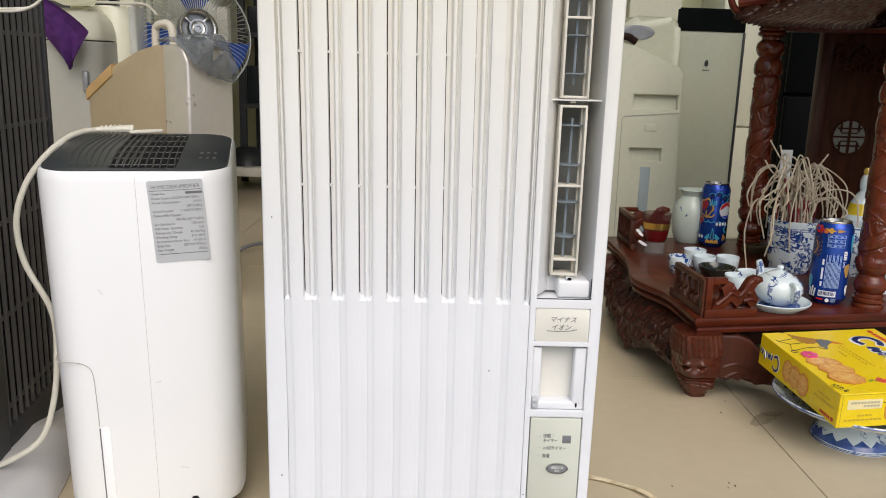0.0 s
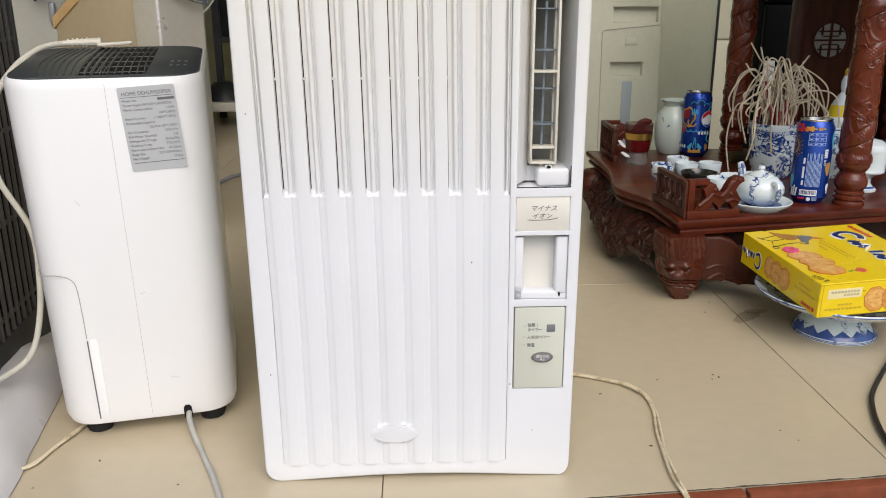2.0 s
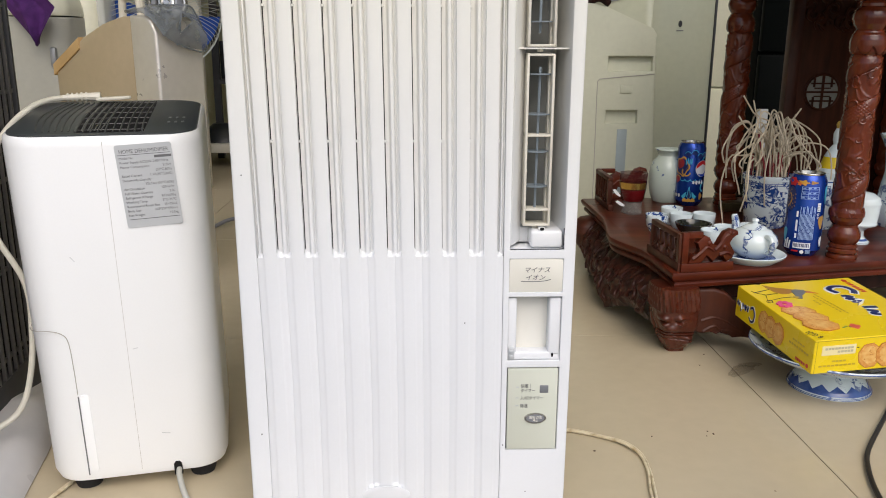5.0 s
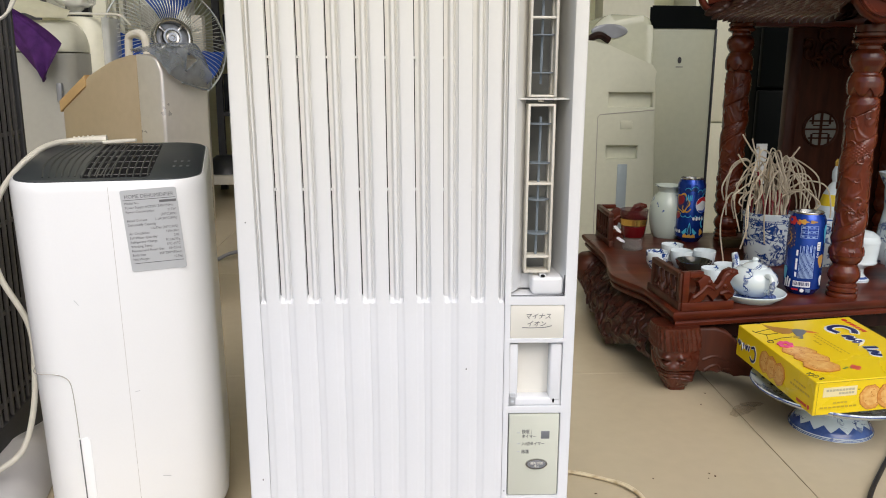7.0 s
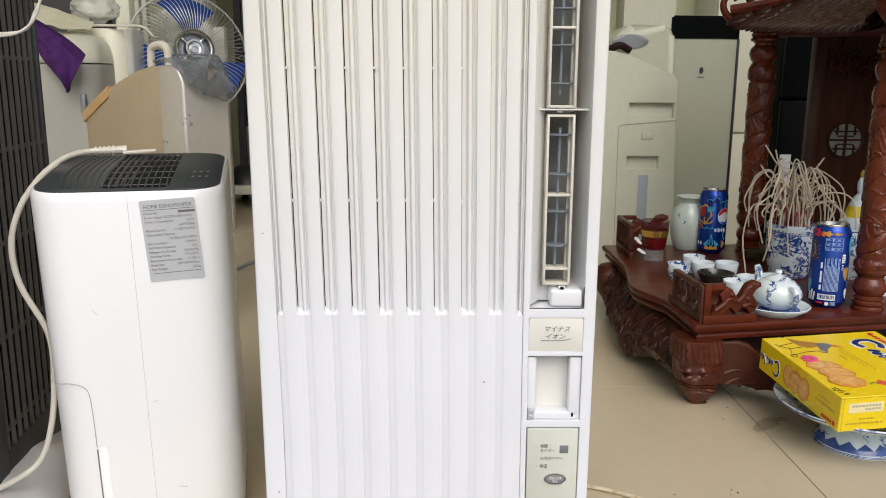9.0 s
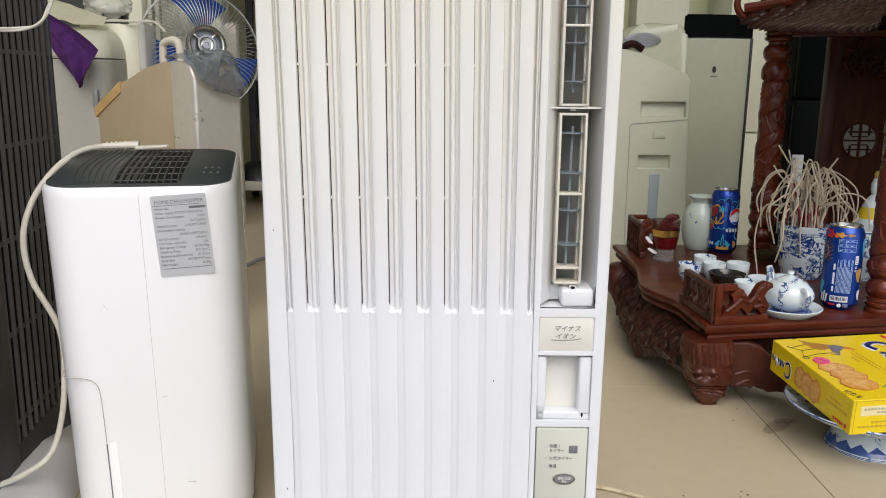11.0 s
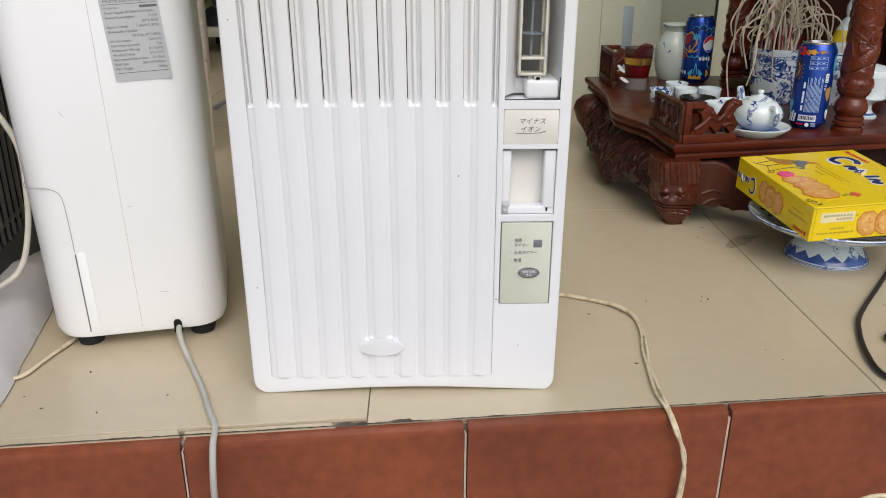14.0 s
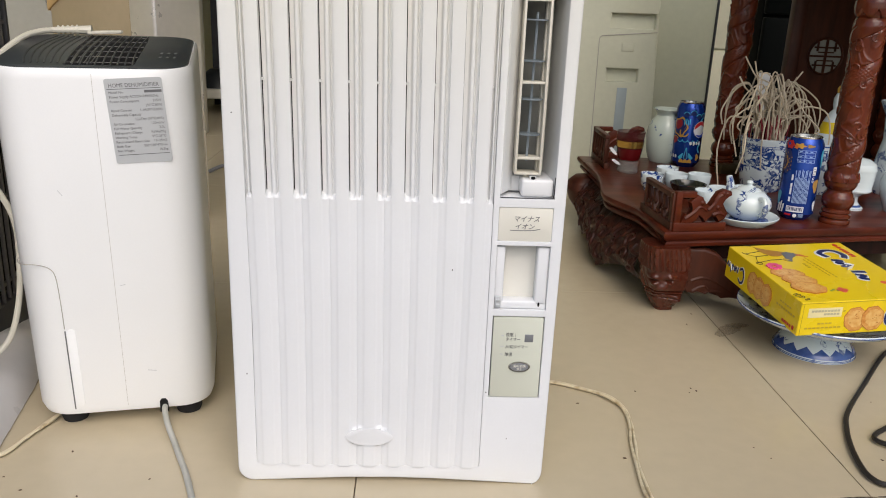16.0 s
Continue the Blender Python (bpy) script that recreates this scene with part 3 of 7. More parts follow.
# ---- the dehumidifier ----
def dehumidifier():
    """Local x runs along the front, y to the back."""
    dh = thing("dehumidifier", (-0.430, 1.096, 0), 12, "white home dehumidifier with a dark slatted top and silver label", "dehumidifier")
    w, d, h0 = 0.2140, 0.250, 0.4455

    def ring(inset, z0, z1, k=8):
        """Outline at a height that rises from z0 in front to z1 at the back."""
        pts = rounded(inset, w - inset, inset, d - inset, 0.042 - inset, k)
        return [(x, y, z0 + (z1 - z0) * y / d) for x, y in pts]
    bm = bmesh.new()
    rings = [[bm.verts.new(q) for q in ring(*a)] for a in ((0.012, 0.016, 0.016), (0.004, 0.020, 0.020), (0.0, 0.030, 0.030), (0.0, h0 - 0.012, h0 + 0.011),
                                                         (0.001, h0 - 0.003, h0 + 0.019), (0.0035, h0, h0 + 0.022), (0.0055, h0 - 0.0015, h0 + 0.0205))]
    for a, b in zip(rings, rings[1:]):
        for i in range(len(a)):
            bm.faces.new((a[i], a[(i + 1) % len(a)], b[(i + 1) % len(a)], b[i]))
    bm.faces.new(rings[0][::-1])
    bm.faces.new(rings[-1])
    part("body", bm, "dh_white", dh)
    slope = math.degrees(math.atan2(0.022, d))
    top = Matrix.Translation((0, 0, h0 - 0.0015)) @ pose(0, 0, 0, slope)
    part("top_panel", prism(rounded(0.0050, w - 0.0050, 0.0055, d - 0.0055, 0.037, 8), 0, 0.003, "z", 0.0012, m=top), "dark_top", dh, "glossy slate-grey top panel")
    # slatted field of the top panel
    def bow(y):
        return 0.010 * math.sin(math.pi * y / d)
    for i in range(11):
        x = 0.010 + 0.0062 * i
        bm = tube([(x + 0.034 - 0.9 * bow(y) * (1 - i / 10) * 2.0, y, 0.0028) for y in (0.024, 0.07, 0.125, 0.18, 0.226)], 0.0013, 6, 5, m=top)
        part("slat", bm, "slat", dh)
    # flat plate, not a hole: its black stands for the shaded opening
    part("outlet_recess", prism(rounded(0.078, 0.152, 0.016, d - 0.018, 0.006, 3), 0.0028, 0.0034, "z", m=top), "void", dh, "black plate standing for the unlit air outlet")
    for i in range(10):
        x = 0.0815 + 0.0078 * i
        part("slat", tube([(x - 0.5 * bow(y), y, 0.0038) for y in (0.016, 0.07, 0.125, 0.18, 0.230)], 0.0010, 6, 4, m=top), "slat", dh)
    for k in range(6):
        y = 0.03 + 0.038 * k
        part("crossbar", tube([(0.077, y, 0.0034), (0.152, y, 0.0034)], 0.0007, 6, 1, m=top), "black", dh)
    for k, (x, y) in enumerate(((0.176, 0.075), (0.184, 0.075), (0.192, 0.075), (0.176, 0.105), (0.184, 0.105), (0.192, 0.105))):
        bm = prism(rounded(x - 0.0016, x + 0.0016, y - 0.004, y + 0.004, 0.0014, 3), 0.003, 0.0034, "z", m=top)
        part("key_mark", bm, "grey_btn", dh)
    # seams, tank and grip of the front
    part("seam", box(0.1087, 0.1090, -0.0002, 0.004, 0.029, h0 - 0.006), "seam_grey", dh, "narrow seam")
    part("tank_seam", tube([(-0.0002, 0.06, 0.220), (0.003, 0.016, 0.220), (0.012, 0.003, 0.220), (0.026, -0.0002, 0.2195), (0.0385, -0.0003, 0.215), (0.0450, -0.0003, 0.204), (0.0466, -0.0003, 0.17), (0.0468, -0.0003, 0.137)], 0.0005, 6, 6), "seam_grey", dh)
    part("tank_gap", box(0.0462, 0.0476, -0.0005, 0.004, 0.029, 0.134), "ink_grey", dh, "dark gap beside the tank")
    bm = prism(rounded(0.0478, 0.0590, 0.032, 0.136, 0.005, 4), -0.0010, 0.004, "y", 0.0009)
    part("grip", bm, "dh_white", dh)
    part("cord_hole", prism([(0.1470, 0.016), (0.1570, 0.016), (0.1570, 0.031), (0.1545, 0.0345), (0.1495, 0.0345), (0.1470, 0.031)], -0.0006, 0.006, "y"), "void", dh)
    for x, y in ((0.040, 0.035), (0.180, 0.035), (0.040, 0.215), (0.180, 0.215)):
        part("foot", lathe([(0, 0), (0.015, 0), (0.017, 0.006), (0.017, 0.018), (0, 0.018)], 18, m=Matrix.Translation((x, y, 0))), "rubber", dh, "black rubber foot")
    for x, z, a, s in ((0.142, 0.075, 8, 0.010), (0.118, 0.19, -12, 0.006), (0.062, 0.305, 55, 0.008)):
        part("scratch", box(-s / 2, s / 2, -0.0004, 0.0002, -0.0003, 0.0003, m=Matrix.Translation((x, 0, z)) @ pose(0, 0, 0, 0, a)), "label", dh)
    # label
    L = Matrix.Translation((0.1262, -0.0003, 0.3385)) @ pose(0, 0, 0, 0, -3.2, 0) @ Matrix.Diagonal((1.02, 1, 0.955, 1))
    lab = part("label_sheet", prism(rounded(0, 0.0595, 0, 0.1010, 0.0025, 3), -0.0005, 0.0002, "y", m=L), "label", dh, "silver rating label with black print")
    words("lettering", "HOME DEHUMIDIFIER", 0.0066, L @ Matrix.Translation((0.030, -0.0006, 0.0908)) @ FACE, "ink_grey", lab, "CENTER", width=0.82)
    part("rule", box(0.002, 0.0575, -0.0007, -0.0004, 0.0885, 0.0890, m=L), "ink", lab)
    part("rule", box(0.004, 0.0575, -0.0007, -0.0004, 0.0100, 0.0105, m=L), "ink", lab)
    rows = (("Model No.", "|||||||"), ("Power Supply AC220V-240V/50Hz", ""), ("Power Consumption", "215W"), ("", "(30℃,80%)"), ("Rated Current", "1.1A(30℃,80%)"),
            ("Dehumidify Capacity", ""), ("", "12L/Day (30℃,80%)"), ("Air Circulation", "120m3/hr"), ("Full Water Quantity", "2.0L"),
            ("Refrigerant /Charge", "R134a/95g"), ("Working Temp.", "5℃-35℃"), ("Recommend Room Size", "15~25m2"), ("Body Size", "255*220*470mm"), ("Net Weight", "10.5kg"))
    for i, (a, b) in enumerate(rows):
        z = 0.0835 - 0.00535 * i
        if a:
            words("lettering", a, 0.0041, L @ Matrix.Translation((0.003, -0.0006, z)) @ FACE, "ink_grey", lab, width=0.88)
        if b == "|||||||":
            part("print_bar", box(0.040, 0.058, -0.0007, -0.0004, z, z + 0.003, m=L), "ink_grey", lab)
        elif b:
            words("lettering", b, 0.0041, L @ Matrix.Translation((0.0565, -0.0006, z)) @ FACE, "ink_grey", lab, "RIGHT", width=0.88)
    # the casing stands a little out of true
    for ob in dh.children_recursive:
        if ob.name.split(".")[0] != "foot":
            for v in ob.data.vertices:
                v.co.x += 0.002 * (1 - v.co.z / 0.445) * (1 - v.co.x / w) - 0.021 * v.co.z + 0.0050 * (v.co.x / w - 0.5) * v.co.z / 0.445
    return dh


dehumidifier()


# ---- the altar: low table with a canopied shrine facing sideways ----
TOP = 0.158


def inset(outline, d):
    """Move a counter-clockwise outline inwards by d."""
    out, k = [], len(outline)
    for i in range(k):
        p, q, r = Vector(outline[i - 1]), Vector(outline[i]), Vector(outline[(i + 1) % k])
        a, b = (q - p).normalized(), (r - q).normalized()
        n = (Vector((-a.y, a.x)) + Vector((-b.y, b.x)))
        n = n.normalized() / max(0.4, n.length / 2)
        out.append(tuple(q + d * n))
    return out


def stack(outline, levels):
    """A moulded slab: outline inset by d at each height."""
    bm = bmesh.new()
    rings = [[bm.verts.new((x, y, z)) for x, y in inset(outline, d)] for d, z in levels]
    k = len(outline)
    for a, b in zip(rings, rings[1:]):
        for i in range(k):
            bm.faces.new((a[i], a[(i + 1) % k], b[(i + 1) % k], b[i]))
    bm.faces.new(rings[0][::-1])
    bm.faces.new(rings[-1])
    return bm


def carve(p, amount, scale=55):
    return amount * noise.turbulence(Vector(p) * scale, 3, False)


def altar_leg(at, turn):
    """A cabriole leg carved as a beast's head under a fringe."""
    def spot(a, deg, z, zc, wa, wz):
        d = (a - radians(deg) + math.pi) % (2 * math.pi) - math.pi
        return math.exp(-(d / wa) ** 2 - ((z - zc) / wz) ** 2)

    def f(u, v):
        z = v * 0.131
        a = 2 * math.pi * u
        prof = [(0, 0.0165), (0.006, 0.0170), (0.008, 0.0200), (0.024, 0.0275), (0.045, 0.0350), (0.066, 0.0385), (0.084, 0.0388), (0.087, 0.0392), (0.105, 0.0395), (0.131, 0.0375)]
        r = float(np.interp(z, [q[0] for q in prof], [q[1] for q in prof]))
        c, s = math.cos(a), math.sin(a)
        k = (abs(c) ** 8 + abs(s) ** 8) ** -0.125
        r *= 0.42 + 0.58 * k
        if z > 0.0865:
            # pleated fringe, each pleat a blunt wedge
            w = abs(2 * ((u * 30 + 9 * (z - 0.09)) % 1.0) - 1)
            r += (0.0036 * w ** 1.6 - 0.0006) * min(1, (0.131 - z) / 0.012)
        elif z > 0.008:
            fade = min(1, (z - 0.008) / 0.004)
            r += fade * (0.0052 * spot(a, 220, z, 0.0735, 0.26, 0.0040) + 0.0056 * spot(a, 262, z, 0.0740, 0.20, 0.0040))
            r -= fade * (0.0055 * spot(a, 220, z, 0.0665, 0.22, 0.0024) + 0.0055 * spot(a, 262, z, 0.0670, 0.18, 0.0024))
            r += fade * (0.0048 * spot(a, 222, z, 0.0605, 0.15, 0.0040) + 0.0042 * spot(a, 262, z, 0.0620, 0.12, 0.0034))
            r += fade * 0.0062 * spot(a, 244, z, 0.0530, 0.30, 0.0080)
            for zc, depth in ((0.0440, 0.0055), (0.0375, 0.0040), (0.0290, 0.0026)):
                slant = 0.0020 * math.sin(a * 2)
                r -= fade * depth * math.exp(-((z - zc - slant) / 0.0013) ** 2)
            r += fade * 0.0105 * spot(a, 296, z, 0.0260, 0.22, 0.0085) - fade * 0.0030 * spot(a, 296, z, 0.0270, 0.07, 0.0022)
            r += fade * 0.0024 * max(0, math.sin(a * 14 + 190 * z)) * spot(a, 168, z, 0.055, 0.55, 0.028)
            r += fade * carve((c * 0.05, s * 0.05, z), 0.0014, 60)
        if v > 0.99:
            r = 0.001
        shift = 0.022 * (z / 0.131)
        return (r * c - shift * 0.7, r * s - shift * 0.7, z)
    return sheet(180, 130, f, m=Matrix.Translation(at) @ pose(0, 0, 0, 0, 0, turn))


def altar_knee(at):
    """A plain swelling leg that stands out past the tabletop."""
    prof = [(0, 0.017, 0), (0.008, 0.018, 0), (0.016, 0.025, -0.004), (0.04, 0.035, -0.012), (0.065, 0.043, -0.022), (0.095, 0.046, -0.030), (0.112, 0.043, -0.028), (0.126, 0.034, -0.020), (0.129, 0.004, -0.015)]

    def f(u, v):
        z, a = v * 0.129, 2 * math.pi * u
        r = float(np.interp(z, [q[0] for q in prof], [q[1] for q in prof]))
        x = float(np.interp(z, [q[0] for q in prof], [q[2] for q in prof]))
        c, s = math.cos(a), math.sin(a)
        r *= 0.6 + 0.4 * (abs(c) ** 5 + abs(s) ** 5) ** -0.2
        return (x + r * c, r * s * 0.9, z)
    return sheet(48, 40, f, m=Matrix.Translation(at) @ pose(0, 0, 0, 0, 0, 12))


def altar_column(at, height, girth=1.0):
    """A turned column: rings and a ball at either end, petal collars, and a scaled serpent winding up the shaft."""
    h = height
    low = [(0.0272, 0), (0.0280, 0.004), (0.0264, 0.0085), (0.0240, 0.0100), (0.0272, 0.0125), (0.0272, 0.0170), (0.0240, 0.0200), (0.0256, 0.0220), (0.0252, 0.0262), (0.0226, 0.0285),
           (0.0252, 0.0320), (0.0282, 0.0380), (0.0290, 0.0430), (0.0280, 0.0500), (0.0250, 0.0565), (0.0222, 0.0605), (0.0222, 0.0640), (0.0250, 0.0670), (0.0286, 0.0730), (0.0298, 0.0810), (0.0296, 0.0890), (0.0272, 0.0960)]
    high = [(0.0268, 0.124), (0.0302, 0.118), (0.0310, 0.108), (0.0304, 0.098), (0.0282, 0.090), (0.0254, 0.0855), (0.0248, 0.0830), (0.0226, 0.0805), (0.0246, 0.0770), (0.0282, 0.0710),
            (0.0306, 0.0620), (0.0304, 0.0560), (0.0284, 0.0490), (0.0250, 0.0440), (0.0208, 0.0410), (0.0206, 0.0360), (0.0232, 0.0335), (0.0288, 0.0310), (0.0300, 0.0270), (0.0286, 0.0235), (0.0256, 0.0220), (0.0286, 0.0190), (0.0286, 0.0140), (0.0262, 0.0120), (0.0262, 0)]
    prof = low + [(0.0272, 0.150), (0.0262, h - 0.200)] + [(r, h - z) for r, z in high]
    z0, z1 = 0.098, h - 0.126
    zs = sorted({round(q[1], 4) for q in prof} | {round(z0 + 0.0018 * i, 4) for i in range(int((z1 - z0) / 0.0018))} | {round(0.030 + 0.002 * i, 4) for i in range(34)} | {round(h - 0.124 + 0.002 * i, 4) for i in range(50)})
    rs, rz = [q[0] for q in prof], [q[1] for q in prof]

    def girdle(z):
        return float(np.interp(z, rz, rs))

    def f(u, v):
        z = zs[min(len(zs) - 1, int(round(v * (len(zs) - 1))))]
        r = girdle(z)
        a = 2 * math.pi * u
        petal = abs(math.sin(a * 3.5))
        if z0 < z < z1:
            e = min(1, (z - z0) / 0.012, (z1 - z) / 0.012)
            pitch = 0.118
            s = ((z - pitch * a / (2 * math.pi) - 0.02 * math.sin(z * 30)) / pitch) % 1.0
            d = abs(s - 0.5) * pitch
            body = max(0.0, 1 - (d / 0.019) ** 2)
            scale = abs(math.sin(a * 11 + z * 520)) * abs(math.sin(a * 11 - z * 520))
            belly = min(1.0, max(0.0, 0.5 + 4 * noise.noise(Vector((math.cos(a), math.sin(a), z * 14)))))
            q = Vector((math.cos(a) * 0.028, math.sin(a) * 0.028, z * 0.75))
            curl = max(0.0, 1 - 4.5 * abs(noise.noise(q * 62 + 0.6 * noise.noise_vector(q * 40)))) * (d > 0.017)
            r += e * (0.0030 * body ** 0.6 + 0.0013 * scale * belly * (body > 0.3) + 0.0017 * curl - 0.0012 * (0.017 < d < 0.021))
        elif 0.080 < z <= z0:
            r += 0.0016 * ((z - 0.080) / 0.018 < petal)
        elif z1 <= z < h - 0.104:
            r -= 0.0028 * ((h - 0.104 - z) / 0.020 > 0.25 + 0.75 * petal)
        return (girth * r * math.cos(a), girth * r * math.sin(a), z)
    bm = sheet(170, len(zs) - 1, f)
    rnd = random.Random(int(h * 1000))
    for k in range(30):
        a0, zc, turn, rad = rnd.uniform(0, 6.28), rnd.uniform(z0 + 0.015, z1 - 0.012), rnd.choice((-1, 1)), rnd.uniform(0.006, 0.011)
        pts = []
        for q in np.linspace(0, 4.6, 9):
            rr = rad * (1 - 0.15 * q)
            a, z = a0 + turn * rr * math.cos(q + k) / 0.027, zc + rr * math.sin(q + k)
            g = girth * (girdle(z) + 0.0012)
            pts.append((g * math.cos(a), g * math.sin(a), z))
        tube(pts, 0.0021, 6, 2, bm=bm, taper=0.0012)
    bmesh.ops.transform(bm, matrix=Matrix.Translation(at), verts=bm.verts)
    return bm


def fence_panel(length, height, ends=True):
    """A pierced gallery panel along x: frame, scrolled carving and a beast at the free end."""
    t = 0.006
    bm = box(0, length, -t, t, 0, 0.016, 0.0015)
    box(0, 0.012, -t, t, 0.016, height, 0.0015, bm=bm)
    if not ends:
        box(0.012, length * 0.9, -t, t, height - 0.010, height, 0.0015, bm=bm)
        box(length * 0.9 - 0.010, length * 0.9, -t, t, 0.016, height - 0.010, 0.0015, bm=bm)
        for k in range(5):
            a = 0.02 + (length * 0.9 - 0.04) * k / 4
            tube([(a, 0, 0.014), (a + 0.008, 0, 0.022 + 0.01 * (k % 2)), (a - 0.002, 0, 0.034), (a + 0.006, 0, height - 0.012)], 0.0045, 6, 5, bm=bm)
    else:
        box(0.012, length * 0.38, -t, t, height - 0.011, height, 0.0015, bm=bm)
        beast = [(0.12, 0.22), (0.20, 0.46), (0.30, 0.40), (0.34, 0.58), (0.26, 0.74), (0.40, 0.92), (0.50, 0.86), (0.56, 0.66), (0.66, 0.62), (0.70, 0.80), (0.78, 0.98), (0.90, 1.05), (1.02, 1.00),
                 (1.04, 0.90), (0.92, 0.84), (0.86, 0.70), (0.92, 0.56), (1.00, 0.46), (0.96, 0.32), (0.84, 0.22), (0.80, 0.38), (0.72, 0.48), (0.66, 0.36), (0.58, 0.22), (0.52, 0.40), (0.44, 0.46), (0.42, 0.30), (0.34, 0.22)]
        prism([(length * a, height * b) for a, b in beast], -0.007, 0.007, "y", 0.0018, bm=bm)
        for pts in (((0.20, 0.34), (0.36, 0.50), (0.46, 0.62), (0.60, 0.52)), ((0.62, 0.55), (0.72, 0.70), (0.80, 0.88), (0.96, 0.96)), ((0.70, 0.42), (0.84, 0.46), (0.94, 0.40))):
            tube([(length * a, -0.006, height * b) for a, b in pts], 0.0042, 6, 5, bm=bm, taper=0.0028)
        for a, b in ((0.88, 0.95), (0.50, 0.72), (0.80, 0.60)):
            lathe([(0, 0.003), (0.003, 0.002), (0.005, 0)], 10, bm=bm, m=Matrix.Translation((length * a, -0.007, height * b)) @ pose(0, 0, 0, 90))
    return bm


def altar():
    al = thing("altar", (0.75, 1.85, 0), 0, "carved dark red rosewood household altar with turned columns and canopy roof", "altar")
    off = Matrix.Translation((-0.75, -1.85, 0))

    def add(name, bm, material, label="", smooth=40, parent=None):
        bmesh.ops.transform(bm, matrix=off, verts=bm.verts)
        return part(name, bm, material, parent or al, label, smooth)
    left = [tuple(q[:2]) for q in glide([(0.453, 2.14, 0), (0.454, 2.06, 0), (0.452, 1.985, 0), (0.440, 1.91, 0), (0.429, 1.85, 0), (0.428, 1.805, 0), (0.443, 1.755, 0), (0.462, 1.705, 0), (0.468, 1.64, 0)], 5)]
    outline = [(0.472, 1.536), (1.30, 1.685), (1.28, 2.26), (0.452, 2.235)] + left
    add("tabletop", stack(outline, [(0.012, 0.126), (0.008, 0.128), (0.007, 0.134), (0.010, 0.138), (0.004, 0.142), (0.001, 0.147), (0.0, 0.152), (0.002, 0.1565), (0.006, TOP)]), "rosewood", "glossy red-brown moulded tabletop")
    # the shade under the tabletop is put into the waist's colour
    add("waist", stack(inset(outline, 0.030), [(0.0, 0.095), (0.0, 0.128)]), "dark_shaded_wood")
    for at, turn in (((0.499, 1.583, 0), 8), ((1.24, 1.72, 0), 90), ((1.23, 2.20, 0), 180)):
        add("leg", altar_leg(at, turn), "rosewood_leg", "carved beast-head leg", 50)
    add("leg", altar_knee((0.488, 2.150, 0)), "rosewood_dark", "smooth swelling leg", 50)

    # pierced, carved apron along the bowed side
    def apron(u, v):
        y = 1.60 + u * 0.56
        x = float(np.interp(y, [1.53, 1.64, 1.705, 1.755, 1.805, 1.85, 1.91, 1.985, 2.06, 2.24], [0.472, 0.468, 0.464, 0.450, 0.438, 0.437, 0.446, 0.455, 0.456, 0.454]))
        low = 0.008 + 0.026 * abs(math.sin(u * math.pi * 2.5 + 0.4)) + 0.03 * (2 * abs(u - 0.5)) ** 3
        z = 0.132 - v * (0.132 - low)
        b = 0.056 * math.sin(math.pi * min(1, v * 0.62 + 0.05)) - 0.018
        q = Vector((y * 24, z * 27, 1.7)) + 0.5 * noise.noise_vector(Vector((y * 14, z * 16, 4)))
        ridge = 1 - 2.2 * abs(noise.noise(q))
        fine = 1 - 2.2 * abs(noise.noise(q * 2.6 + Vector((3, 5, 1))))
        r = (0.0075 * ridge + 0.0030 * fine * max(0.0, ridge) + 0.0012 * math.sin(y * 330 + 90 * z + 9 * ridge) * max(0.0, -ridge + 0.4) - 0.002) * min(1, max(0, (v - 0.10) / 0.12))
        return (x + 0.016 - b - r, y, z)
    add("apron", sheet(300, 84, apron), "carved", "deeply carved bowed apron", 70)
    for k in range(20):
        u0, v0, s = 0.04 + 0.92 * (k // 2) / 9.5, 0.36 + 0.34 * (k % 2), 1 if k % 4 < 2 else -1
        pts = []
        for q in np.linspace(0, 5.2, 12):
            rad = 0.020 - 0.0028 * q
            u1, v1 = u0 + s * rad * math.cos(q + k) / 0.56, v0 + rad * math.sin(q + k) / 0.10
            x, y, z = apron(min(0.99, max(0.01, u1)), min(0.97, max(0.02, v1)))
            pts.append((x, y, z))
        add("carved_scroll", tube(pts, 0.0046, 7, 2, taper=0.0022), "carved_gloss")

    # leaf-shaped brackets beside the front legs
    leaf = [(0.522, 0.121), (0.560, 0.121), (0.584, 0.112), (0.606, 0.092), (0.624, 0.066), (0.640, 0.038), (0.645, 0.026), (0.630, 0.025), (0.614, 0.029), (0.600, 0.034), (0.590, 0.031), (0.579, 0.035),
            (0.568, 0.043), (0.558, 0.039), (0.547, 0.034), (0.536, 0.038), (0.522, 0.044)]
    for mirror in (False, True):
        o = [(1.758 - x, z) for x, z in leaf] if mirror else leaf
        y = 1.672 if mirror else 1.562
        bracket = prism(o, y, y + 0.030, "y", 0.006, seg=3)
        for pts in (((0.540, 0.060), (0.560, 0.066), (0.582, 0.060), (0.606, 0.046), (0.630, 0.032)), ((0.545, 0.040), (0.556, 0.047), (0.567, 0.049), (0.574, 0.042), (0.569, 0.037), (0.563, 0.040)),
                    ((0.578, 0.040), (0.590, 0.041), (0.600, 0.039))):
            tube([((1.758 - x) if mirror else x, y + 0.002, z) for x, z in pts], 0.0042, 7, 5, bm=bracket, taper=0.0022)
        add("apron_bracket", bracket, "rosewood_dark", "leaf-shaped bracket with curled edge")

    # galleries at the two exposed corners
    def at(x, y, turn):
        return Matrix.Translation((x, y, TOP - 0.001)) @ pose(0, 0, 0, 0, 0, turn)
